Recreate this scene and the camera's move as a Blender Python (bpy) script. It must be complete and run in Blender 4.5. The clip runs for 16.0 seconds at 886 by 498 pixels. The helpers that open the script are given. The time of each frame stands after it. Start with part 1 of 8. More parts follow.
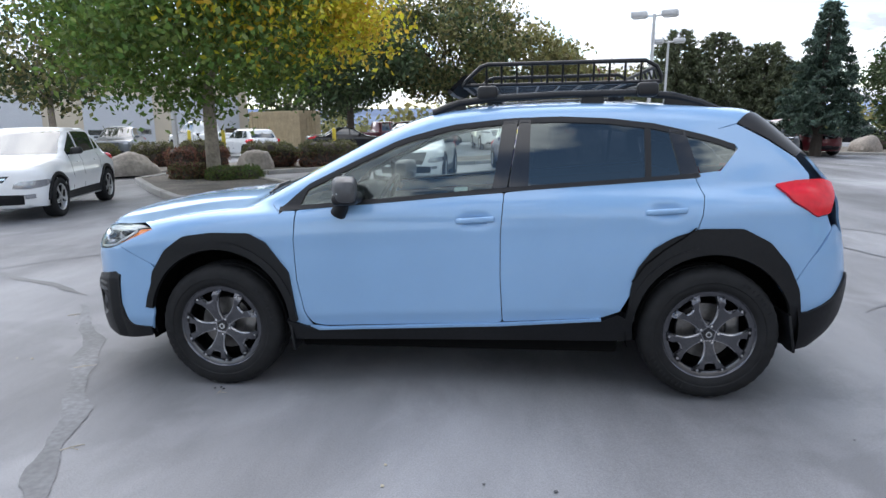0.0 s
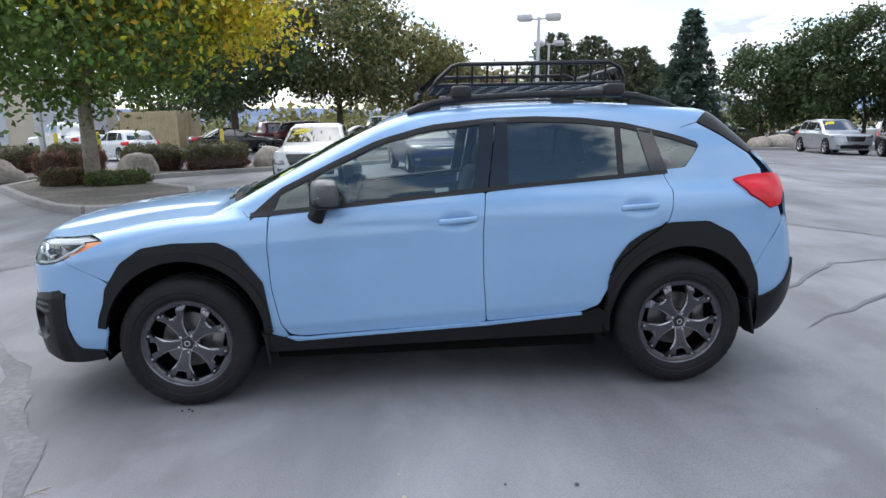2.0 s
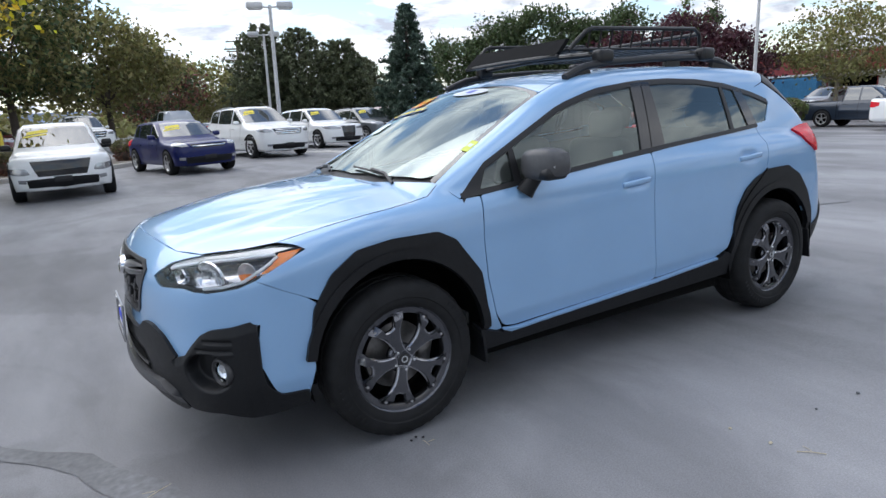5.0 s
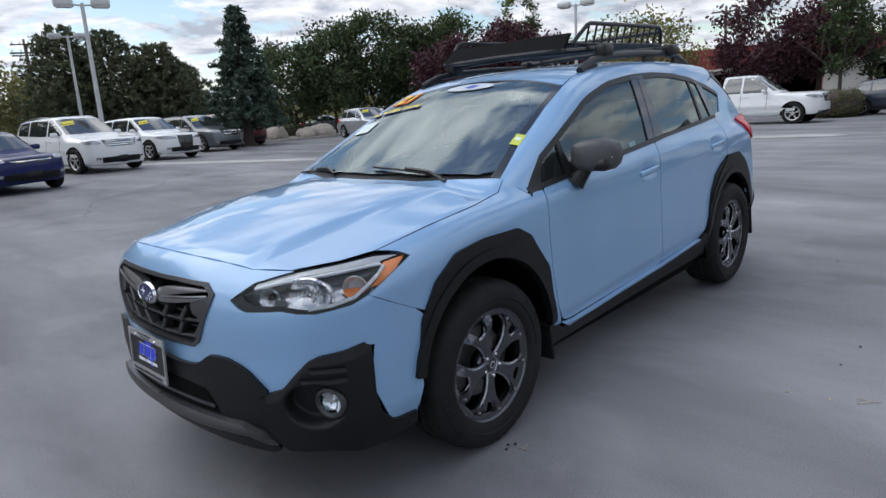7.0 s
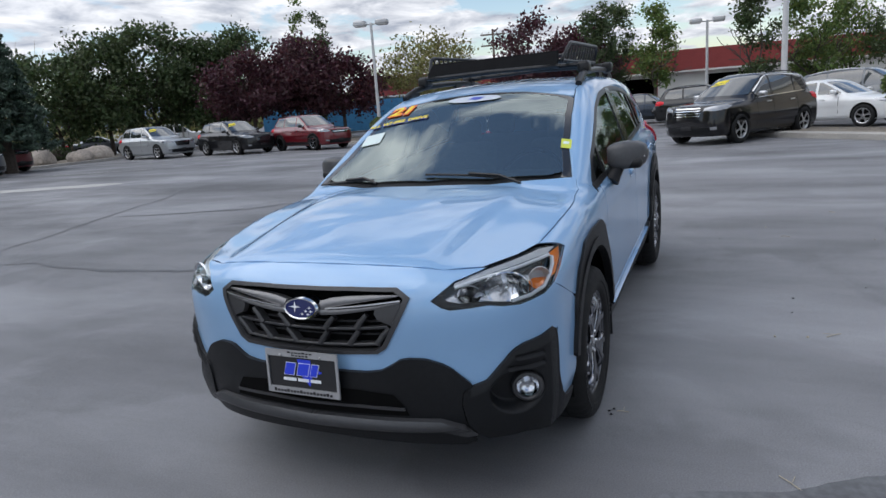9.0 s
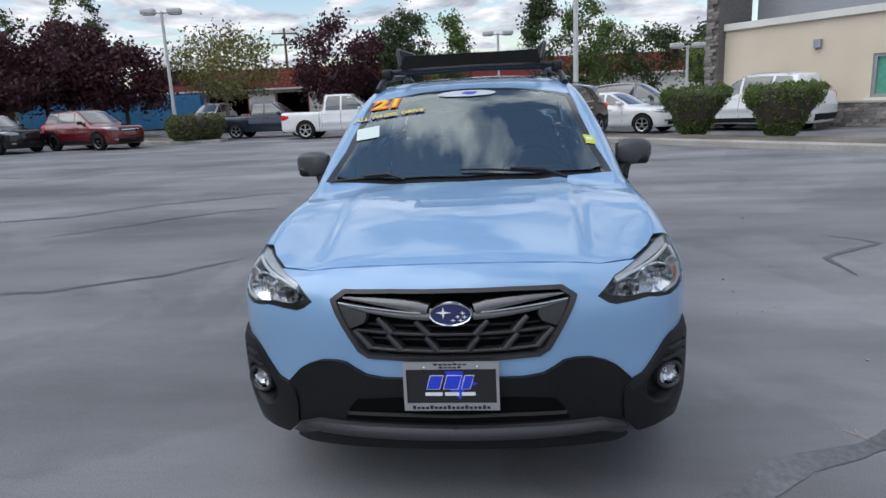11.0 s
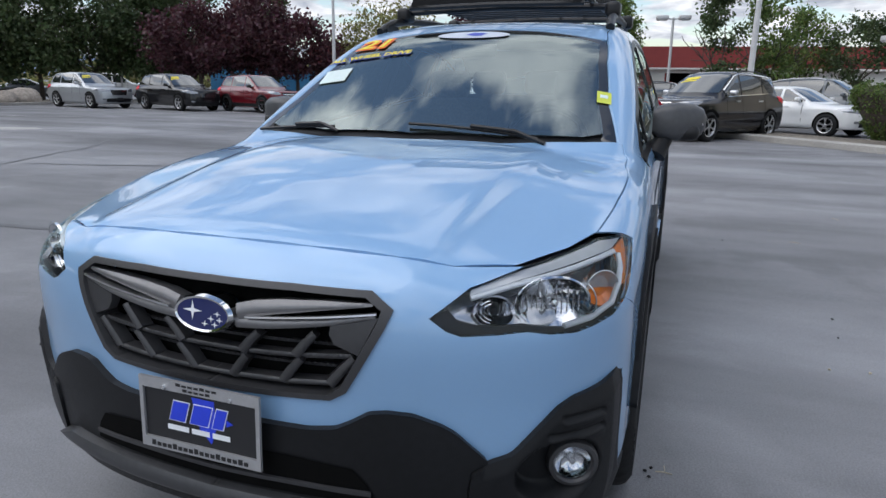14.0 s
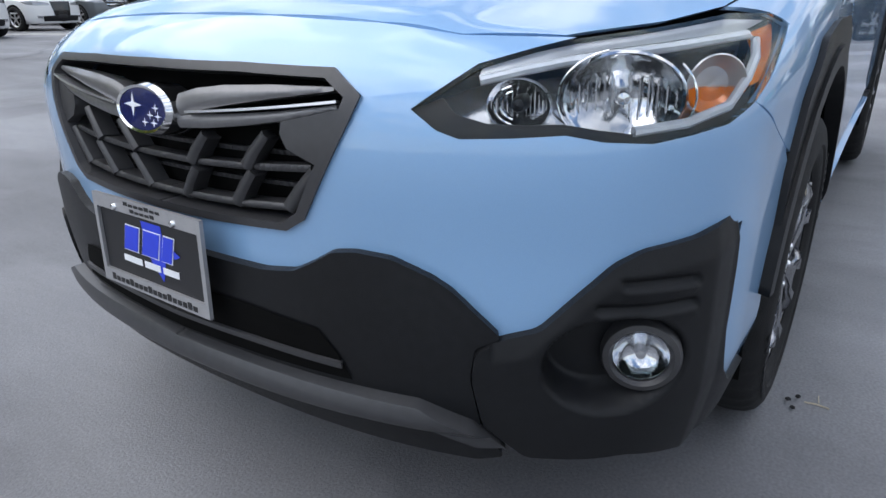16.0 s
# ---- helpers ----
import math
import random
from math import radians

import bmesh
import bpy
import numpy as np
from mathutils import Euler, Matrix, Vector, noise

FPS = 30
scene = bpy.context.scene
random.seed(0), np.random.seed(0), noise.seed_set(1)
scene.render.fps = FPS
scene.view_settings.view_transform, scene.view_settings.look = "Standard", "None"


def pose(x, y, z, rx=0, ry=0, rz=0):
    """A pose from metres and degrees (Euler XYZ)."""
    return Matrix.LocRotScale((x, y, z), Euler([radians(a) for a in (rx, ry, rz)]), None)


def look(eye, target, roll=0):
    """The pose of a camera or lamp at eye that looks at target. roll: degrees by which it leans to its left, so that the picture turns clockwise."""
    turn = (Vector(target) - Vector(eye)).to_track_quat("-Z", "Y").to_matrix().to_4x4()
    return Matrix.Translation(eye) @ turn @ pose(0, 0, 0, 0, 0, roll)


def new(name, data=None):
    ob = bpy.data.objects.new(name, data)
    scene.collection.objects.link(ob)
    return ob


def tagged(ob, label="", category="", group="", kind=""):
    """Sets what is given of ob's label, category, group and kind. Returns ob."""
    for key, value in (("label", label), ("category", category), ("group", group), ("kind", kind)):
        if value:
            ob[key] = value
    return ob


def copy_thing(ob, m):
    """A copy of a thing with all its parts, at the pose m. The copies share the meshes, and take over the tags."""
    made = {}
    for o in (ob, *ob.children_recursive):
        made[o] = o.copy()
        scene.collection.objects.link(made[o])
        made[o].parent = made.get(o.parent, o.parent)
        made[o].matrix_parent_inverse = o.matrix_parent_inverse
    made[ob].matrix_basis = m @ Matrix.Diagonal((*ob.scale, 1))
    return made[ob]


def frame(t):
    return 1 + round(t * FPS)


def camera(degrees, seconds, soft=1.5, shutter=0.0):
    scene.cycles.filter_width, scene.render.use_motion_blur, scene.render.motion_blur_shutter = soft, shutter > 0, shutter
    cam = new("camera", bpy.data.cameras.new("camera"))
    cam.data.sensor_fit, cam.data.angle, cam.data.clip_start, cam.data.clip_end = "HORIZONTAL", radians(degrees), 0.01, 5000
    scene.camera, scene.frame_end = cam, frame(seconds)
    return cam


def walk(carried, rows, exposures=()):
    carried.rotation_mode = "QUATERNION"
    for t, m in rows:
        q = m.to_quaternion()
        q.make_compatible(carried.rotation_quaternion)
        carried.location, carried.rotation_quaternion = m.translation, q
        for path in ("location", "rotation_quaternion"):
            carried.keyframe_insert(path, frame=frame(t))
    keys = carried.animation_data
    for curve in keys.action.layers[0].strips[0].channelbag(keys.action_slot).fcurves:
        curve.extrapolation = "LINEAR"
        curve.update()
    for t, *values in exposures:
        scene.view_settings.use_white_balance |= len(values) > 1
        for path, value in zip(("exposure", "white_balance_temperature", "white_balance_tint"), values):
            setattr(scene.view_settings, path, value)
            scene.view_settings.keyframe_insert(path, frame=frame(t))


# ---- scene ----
cam = camera(69.7, 16.0)
PATH = [
    (0, (0.336, -4.153, 1.42), (0.104, -2.201, 1.051), -0.95),
    (0.5, (0.057, -4.146, 1.418), (-0.061, -2.185, 1.042), -0.95),
    (1, (-0.069, -4.117, 1.431), (-0.101, -2.152, 1.059), -0.95),
    (1.5, (-0.112, -4.103, 1.432), (-0.072, -2.139, 1.058), -1.05),
    (2, (-0.167, -4.128, 1.433), (-0.047, -2.168, 1.056), -1.35),
    (2.5, (-0.455, -4.129, 1.428), (-0.245, -2.178, 1.046), -1.75),
    (3, (-0.848, -4.055, 1.409), (-0.503, -2.122, 1.028), -2.35),
    (3.5, (-1.263, -3.861, 1.4), (-0.762, -1.964, 1.01), -2.75),
    (4, (-1.729, -3.714, 1.399), (-1.052, -1.873, 1.006), -3.05),
    (4.2, (-1.882, -3.64, 1.397), (-1.135, -1.829, 0.995), -3.05),
    (6.3, (-3.067, -2.523, 1.403), (-1.795, -1.048, 0.949), -4.9),
    (6.5, (-3.099, -2.487, 1.406), (-1.79, -1.045, 0.953), -4.8),
    (7, (-3.168, -2.443, 1.415), (-1.774, -1.082, 0.961), -4.7),
    (7.5, (-3.328, -2.364, 1.44), (-1.859, -1.088, 0.978), -4.7),
    (8, (-3.681, -2.185, 1.48), (-2.118, -1.021, 1.032), -5.0),
    (8.5, (-3.91, -1.828, 1.478), (-2.241, -0.823, 1.027), -5.1),
    (9, (-4.084, -1.426, 1.498), (-2.318, -0.607, 1.037), -5.2),
    (9.5, (-4.242, -0.98, 1.523), (-2.4, -0.363, 1.048), -5.0),
    (10, (-4.247, -0.573, 1.516), (-2.351, -0.159, 1.032), -4.3),
    (10.2, (-4.277, -0.457, 1.551), (-2.369, -0.104, 1.065), -4.0),
    (12.3, (-4.216, -0.092, 1.476), (-2.286, 0.019, 0.964), -2.3),
    (12.5, (-4.212, -0.123, 1.483), (-2.284, 0.018, 0.97), -2.1),
    (13, (-4.067, -0.404, 1.465), (-2.15, -0.149, 0.956), -1.3),
    (13.5, (-3.742, -0.713, 1.422), (-1.865, -0.266, 0.896), -0.6),
    (14, (-3.32, -0.921, 1.292), (-1.506, -0.265, 0.765), 0.2),
    (14.5, (-3.015, -1.009, 1.066), (-1.3, -0.149, 0.502), 0.5),
    (15, (-2.887, -1.01, 0.961), (-1.295, 0.018, 0.322), -0.8),
    (15.5, (-2.871, -1.004, 0.958), (-1.33, 0.072, 0.276), -1.3),
    (16, (-2.862, -1.006, 0.965), (-1.361, 0.076, 0.205), -1.8),
]
EXPOSURE = [(0, 1.35), (4, 1.25), (6.5, 0.70), (9, 0.60), (12.5, 0.66), (14, 0.70), (15, 1.0), (16, 1.10)]
walk(cam, [(t, look(eye, target, roll)) for t, eye, target, roll in PATH], EXPOSURE)

# ---- world, sun, exposure ----
SUN_EL, SUN_AZ = 52.0, -30.0
world = bpy.data.worlds.new("sky")
scene.world = world
world.use_nodes = True
wn, wl = world.node_tree.nodes, world.node_tree.links
wn.clear()


def wnode(kind, **kw):
    n = wn.new(kind)
    for k, v in kw.items():
        n.inputs[k].default_value = v
    return n


w_out = wn.new("ShaderNodeOutputWorld")
w_bg = wnode("ShaderNodeBackground", Strength=0.1)
w_sky = wn.new("ShaderNodeTexSky")
w_sky.sky_type = "NISHITA"
w_sky.sun_disc = False
w_sky.sun_elevation, w_sky.sun_rotation = radians(SUN_EL), radians(SUN_AZ)
w_sky.dust_density = 0.6
w_geo = wn.new("ShaderNodeTexCoord")
w_sep = wn.new("ShaderNodeSeparateXYZ")
wl.new(w_geo.outputs["Generated"], w_sep.inputs[0])
# clouds on a flat layer: direction divided by its height
w_z = wn.new("ShaderNodeMath")
w_z.operation = "MAXIMUM"
w_z.inputs[1].default_value = 0.02
wl.new(w_sep.outputs["Z"], w_z.inputs[0])
w_add = wn.new("ShaderNodeMath")
w_add.operation = "ADD"
w_add.inputs[1].default_value = 0.16
wl.new(w_z.outputs[0], w_add.inputs[0])
w_div = wn.new("ShaderNodeVectorMath")
w_div.operation = "DIVIDE"
wl.new(w_geo.outputs["Generated"], w_div.inputs[0])
w_comb = wn.new("ShaderNodeCombineXYZ")
for i in range(3):
    wl.new(w_add.outputs[0], w_comb.inputs[i])
wl.new(w_comb.outputs[0], w_div.inputs[1])
w_off = wn.new("ShaderNodeMapping")
w_off.inputs["Location"].default_value = (0.6, 5.1, 0.0)
w_off.inputs["Scale"].default_value = (1.0, 1.0, 0.0)
wl.new(w_div.outputs[0], w_off.inputs[0])
w_n1 = wnode("ShaderNodeTexNoise", Scale=1.9, Detail=10.0, Roughness=0.56, Distortion=0.25)
w_n2 = wnode("ShaderNodeTexNoise", Scale=3.0, Detail=9.0, Roughness=0.58, Distortion=0.4)
wl.new(w_off.outputs[0], w_n1.inputs["Vector"])
wl.new(w_off.outputs[0], w_n2.inputs["Vector"])
w_cov = wn.new("ShaderNodeValToRGB")
w_cov.color_ramp.elements[0].position, w_cov.color_ramp.elements[1].position = 0.445, 0.515
wl.new(w_n1.outputs["Fac"], w_cov.inputs[0])
w_shade = wn.new("ShaderNodeValToRGB")
w_shade.color_ramp.elements[0].position, w_shade.color_ramp.elements[1].position = 0.36, 0.64
w_shade.color_ramp.elements[0].color = (4.0, 4.4, 5.3, 1)
w_shade.color_ramp.elements[1].color = (9.7, 9.9, 10.4, 1)
wl.new(w_n2.outputs["Fac"], w_shade.inputs[0])
w_mix = wn.new("ShaderNodeMix")
w_mix.data_type = "RGBA"
wl.new(w_cov.outputs["Color"], w_mix.inputs["Factor"])
wl.new(w_sky.outputs[0], w_mix.inputs["A"])
# thin cloud is brighter towards the sun
w_dot = wn.new("ShaderNodeVectorMath")
w_dot.operation = "DOT_PRODUCT"
w_dot.inputs[1].default_value = (math.sin(radians(SUN_AZ)) * math.cos(radians(SUN_EL)), math.cos(radians(SUN_AZ)) * math.cos(radians(SUN_EL)), math.sin(radians(SUN_EL)))
wl.new(w_geo.outputs["Generated"], w_dot.inputs[0])
w_glow = wnode("ShaderNodeMapRange")
for i, v in ((1, 0.25), (2, 1.0), (3, 0.95), (4, 1.4)):
    w_glow.inputs[i].default_value = v
wl.new(w_dot.outputs["Value"], w_glow.inputs[0])
w_lit = wn.new("ShaderNodeVectorMath")
w_lit.operation = "SCALE"
wl.new(w_shade.outputs["Color"], w_lit.inputs[0])
# an overcast layer is dimmer towards the horizon
w_rise = wnode("ShaderNodeMapRange")
for i, v in ((1, 0.0), (2, 1.0), (3, 0.72), (4, 1.0)):
    w_rise.inputs[i].default_value = v
wl.new(w_sep.outputs["Z"], w_rise.inputs[0])
w_both = wn.new("ShaderNodeMath")
w_both.operation = "MULTIPLY"
wl.new(w_glow.outputs[0], w_both.inputs[0])
wl.new(w_rise.outputs[0], w_both.inputs[1])
wl.new(w_both.outputs[0], w_lit.inputs["Scale"])
wl.new(w_lit.outputs[0], w_mix.inputs["B"])
wl.new(w_mix.outputs["Result"], w_bg.inputs["Color"])
wl.new(w_bg.outputs[0], w_out.inputs[0])

sun = new("sun", bpy.data.lights.new("sun", "SUN"))
sun.data.energy, sun.data.angle, sun.data.color = 0.85, radians(70), (1.0, 0.98, 0.95)
_a, _e = radians(SUN_AZ), radians(SUN_EL)
sun.matrix_world = look((math.sin(_a) * math.cos(_e) * 50, math.cos(_a) * math.cos(_e) * 50, math.sin(_e) * 50), (0, 0, 0))


# ---- ground height ----
def soft(v):
    return math.log1p(math.exp(min(max(v, -30.0), 30.0)))


def ground_z(x, y):
    """The lot is level round the car and falls gently to one side."""
    return -0.026 * soft(x - 3) + 0.008 * soft(y - 3)


def place(x, y, heading=0.0, lift=0.0):
    """A pose on the lot, square to its slope. heading: degrees, 0 looks along -x."""
    e = 0.3
    n = Vector((-(ground_z(x + e, y) - ground_z(x - e, y)) / (2 * e), -(ground_z(x, y + e) - ground_z(x, y - e)) / (2 * e), 1)).normalized()
    q = Vector((0, 0, 1)).rotation_difference(n).to_matrix().to_4x4()
    return Matrix.Translation((x, y, ground_z(x, y) + lift)) @ q @ pose(0, 0, 0, 0, 0, heading)


# ---- materials ----
def mat(name, color, rough=0.5, metal=0.0, spread=0.12, scale=30.0, bump=0.0, bump_scale=200.0, coat=0.0, stain=0.0, stain_scale=2.0, random_value=0.0, **extra):
    m = bpy.data.materials.new(name)
    m.use_nodes = True
    nt = m.node_tree
    bsdf = nt.nodes["Principled BSDF"]
    bsdf.inputs["Roughness"].default_value, bsdf.inputs["Metallic"].default_value = rough, metal
    bsdf.inputs["Coat Weight"].default_value = coat
    bsdf.inputs["Coat Roughness"].default_value = 0.03
    for k, v in extra.items():
        bsdf.inputs[k.replace("_", " ")].default_value = v
    co = nt.nodes.new("ShaderNodeTexCoord")
    fac = nt.nodes.new("ShaderNodeTexNoise")
    fac.inputs["Scale"].default_value, fac.inputs["Detail"].default_value = scale, 5
    nt.links.new(co.outputs["Object"], fac.inputs["Vector"])
    ramp = nt.nodes.new("ShaderNodeMapRange")
    ramp.inputs["From Min"].default_value, ramp.inputs["From Max"].default_value = 0.3, 0.7
    ramp.inputs["To Min"].default_value, ramp.inputs["To Max"].default_value = 1 - spread, 1 + spread
    nt.links.new(fac.outputs["Fac"], ramp.inputs["Value"])
    val = ramp.outputs["Result"]
    if stain:
        big = nt.nodes.new("ShaderNodeTexNoise")
        big.inputs["Scale"].default_value, big.inputs["Detail"].default_value = stain_scale, 6
        nt.links.new(co.outputs["Object"], big.inputs["Vector"])
        r2 = nt.nodes.new("ShaderNodeMapRange")
        r2.inputs["From Min"].default_value, r2.inputs["From Max"].default_value = 0.35, 0.65
        r2.inputs["To Min"].default_value, r2.inputs["To Max"].default_value = 1 - stain, 1 + stain
        nt.links.new(big.outputs["Fac"], r2.inputs["Value"])
        mul = nt.nodes.new("ShaderNodeMath")
        mul.operation = "MULTIPLY"
        nt.links.new(val, mul.inputs[0]), nt.links.new(r2.outputs["Result"], mul.inputs[1])
        val = mul.outputs[0]
    if random_value:
        oi = nt.nodes.new("ShaderNodeObjectInfo")
        r3 = nt.nodes.new("ShaderNodeMapRange")
        r3.inputs["To Min"].default_value, r3.inputs["To Max"].default_value = 1 - random_value, 1 + random_value
        nt.links.new(oi.outputs["Random"], r3.inputs["Value"])
        mul = nt.nodes.new("ShaderNodeMath")
        mul.operation = "MULTIPLY"
        nt.links.new(val, mul.inputs[0]), nt.links.new(r3.outputs["Result"], mul.inputs[1])
        val = mul.outputs[0]
    mix = nt.nodes.new("ShaderNodeVectorMath")
    mix.operation = "SCALE"
    mix.inputs[0].default_value = color[:3]
    nt.links.new(val, mix.inputs["Scale"])
    nt.links.new(mix.outputs[0], bsdf.inputs["Base Color"])
    if bump:
        bn = nt.nodes.new("ShaderNodeTexNoise")
        bn.inputs["Scale"].default_value, bn.inputs["Detail"].default_value = bump_scale, 3
        nt.links.new(co.outputs["Object"], bn.inputs["Vector"])
        b = nt.nodes.new("ShaderNodeBump")
        b.inputs["Strength"].default_value, b.inputs["Distance"].default_value = bump, 0.004
        nt.links.new(bn.outputs["Fac"], b.inputs["Height"])
        nt.links.new(b.outputs[0], bsdf.inputs["Normal"])
    return m


def glass(name, tint, rough=0.0, see=0.75):
    """Car glass: a thin tinted sheet, partly see-through, with a clear gloss."""
    m = bpy.data.materials.new(name)
    m.use_nodes = True
    nt = m.node_tree
    nt.nodes.clear()
    out = nt.nodes.new("ShaderNodeOutputMaterial")
    tr = nt.nodes.new("ShaderNodeBsdfTransparent")
    tr.inputs["Color"].default_value = (*tint, 1)
    gl = nt.nodes.new("ShaderNodeBsdfGlossy")
    gl.inputs["Roughness"].default_value = rough
    gl.inputs["Color"].default_value = (0.88, 0.99, 0.97, 1)
    fr = nt.nodes.new("ShaderNodeFresnel")
    fr.inputs["IOR"].default_value = see
    mix = nt.nodes.new("ShaderNodeMixShader")
    nt.links.new(fr.outputs[0], mix.inputs[0])
    nt.links.new(tr.outputs[0], mix.inputs[1])
    nt.links.new(gl.outputs[0], mix.inputs[2])
    nt.links.new(mix.outputs[0], out.inputs[0])
    return m


M_BLUE = mat("light_blue_metallic_paint", (0.225, 0.39, 0.61), 0.42, 0.15, 0.03, 900.0, coat=1.0, stain=0.02, stain_scale=3, Coat_IOR=1.62, Specular_IOR_Level=0.3)
M_CLAD = mat("textured_black_plastic", (0.0090, 0.0096, 0.0110), 0.42, 0.0, 0.15, 60, bump=0.2, bump_scale=700, stain=0.15, stain_scale=4, Specular_IOR_Level=0.24)
M_GLOSSBLACK = mat("gloss_black_trim", (0.012, 0.012, 0.013), 0.12, 0.0, 0.05, 20, coat=0.5)
M_SATIN = mat("satin_black_trim", (0.012, 0.012, 0.013), 0.35, 0.0, 0.1, 40, Specular_IOR_Level=0.35)
# near-black for joints and cavities; the cavities' shade is put into the colour
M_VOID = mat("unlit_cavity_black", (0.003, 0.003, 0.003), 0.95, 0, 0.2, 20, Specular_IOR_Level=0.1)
M_RUBBER = mat("tyre_rubber", (0.0095, 0.0098, 0.0105), 0.75, 0, 0.25, 25, Specular_IOR_Level=0.3, bump=0.3, bump_scale=300, stain=0.2, stain_scale=6)
M_GUN = mat("gunmetal_alloy", (0.105, 0.108, 0.12), 0.26, 0.95, 0.08, 60, coat=0.4)
M_SILVER = mat("silver_alloy", (0.55, 0.55, 0.57), 0.3, 0.9, 0.08, 60)
M_CHAMFER = mat("machined_spoke_edge", (0.33, 0.335, 0.355), 0.22, 0.95, 0.08, 60)
M_CHROME = mat("bright_chrome", (0.78, 0.79, 0.8), 0.08, 1.0, 0.02, 60)
M_STEEL = mat("brake_disc_steel", (0.20, 0.195, 0.19), 0.35, 0.9, 0.15, 60)
M_GREYPL = mat("grey_satin_plastic", (0.065, 0.066, 0.07), 0.4, 0.1, 0.1, 50)
M_GLASS_W = glass("windscreen_glass", (0.66, 0.77, 0.74), 0.0, 3.3)
M_GLASS_F = glass("front_door_glass", (0.86, 0.92, 0.89), 0.0, 1.95)
M_GLASS_R = glass("privacy_glass", (0.12, 0.13, 0.14), 0.0, 2.1)
M_LENS = glass("clear_lamp_lens", (0.93, 0.94, 0.95), 0.0, 1.26)
M_RED = mat("red_tail_lens", (0.60, 0.008, 0.020), 0.25, 0, 0.1, 40, coat=0.15, Specular_IOR_Level=0.3)
M_AMBER = mat("amber_reflector", (0.85, 0.22, 0.02), 0.15, 0.1, 0.2, 80, coat=1.0)
M_SEAT = mat("grey_cloth", (0.17, 0.17, 0.175), 0.9, 0, 0.25, 120, bump=0.3, bump_scale=500)
M_DASH = mat("dashboard_vinyl", (0.11, 0.115, 0.112), 0.7, 0, 0.1, 80)
M_LINING = mat("pale_headlining", (0.5, 0.5, 0.48), 0.9, 0, 0.1, 80)


# ---- mesh helpers ----
def part(name, bm, material, parent=None, label="", smooth=True, recalc=True):
    if recalc:
        bmesh.ops.recalc_face_normals(bm, faces=bm.faces)
    me = bpy.data.meshes.new(name)
    bm.to_mesh(me)
    bm.free()
    if smooth:
        me.shade_smooth()
        me.set_sharp_from_angle(angle=radians(35))
    me.materials.append(material)
    ob = new(name, me)
    ob.parent = parent
    if label:
        ob["label"] = label
    return ob


def empty(name, m, label, category, group="", kind=""):
    ob = new(name)
    ob.matrix_world = m
    return tagged(ob, label, category, group, kind)


def box(bm, size, at=(0, 0, 0), turn=None, bevel=0.0, seg=2):
    r = bmesh.ops.create_cube(bm, size=1.0, matrix=Matrix.Translation(at) @ (turn or Matrix()) @ Matrix.Diagonal((*size, 1)))
    if bevel:
        es = {e for v in r["verts"] for e in v.link_edges}
        bmesh.ops.bevel(bm, geom=list(es), offset=bevel, segments=seg, affect="EDGES", profile=0.5)
    return bm


def tube(bm, pts, r, n=8, r_end=None, cap=True):
    """A round bar along a polyline."""
    pts = [Vector(p) for p in pts]
    rings = []
    for i, p in enumerate(pts):
        d = (pts[min(i + 1, len(pts) - 1)] - pts[max(i - 1, 0)]).normalized()
        a = d.orthogonal().normalized() if i == 0 else (rings_a - d * rings_a.dot(d)).normalized()
        rings_a = a
        b = d.cross(a)
        rr = r if r_end is None else r + (r_end - r) * i / (len(pts) - 1)
        rings.append([bm.verts.new(p + (a * math.cos(2 * math.pi * k / n) + b * math.sin(2 * math.pi * k / n)) * rr) for k in range(n)])
    for u, v in zip(rings, rings[1:]):
        for k in range(n):
            bm.faces.new((u[k], u[(k + 1) % n], v[(k + 1) % n], v[k]))
    if cap:
        bm.faces.new(rings[0][::-1])
        bm.faces.new(rings[-1])
    return bm


def lathe(bm, profile, n=48, axis="Y", at=(0, 0, 0)):
    """Turns a profile of (radius, along) about an axis."""
    rings = []
    for r, h in profile:
        ring = []
        for k in range(n):
            a = 2 * math.pi * k / n
            p = (r * math.cos(a), h, r * math.sin(a)) if axis == "Y" else (r * math.cos(a), r * math.sin(a), h) if axis == "Z" else (h, r * math.cos(a), r * math.sin(a))
            ring.append(bm.verts.new(Vector(p) + Vector(at)))
        rings.append(ring)
    for u, v in zip(rings, rings[1:]):
        for k in range(n):
            bm.faces.new((u[k], u[(k + 1) % n], v[(k + 1) % n], v[k]))
    return bm


def slab(bm, outline, depth, to3):
    """A plate from a 2D outline; to3(u, v, h) gives the place at height h."""
    lo = [bm.verts.new(to3(u, v, 0.0)) for u, v in outline]
    hi = [bm.verts.new(to3(u, v, depth)) for u, v in outline]
    bm.faces.new(hi)
    bm.faces.new(lo[::-1])
    n = len(outline)
    for i in range(n):
        bm.faces.new((lo[i], lo[(i + 1) % n], hi[(i + 1) % n], hi[i]))
    return bm

from mathutils.geometry import delaunay_2d_cdt
# ---- car bodies: smooth solids that panels are laid on ----
def smax(a, b, k):
    h = np.maximum(k - np.abs(a - b), 0.0) / k
    return np.maximum(a, b) + h * h * k * 0.25


def smin(a, b, k):
    return -smax(-a, -b, k)


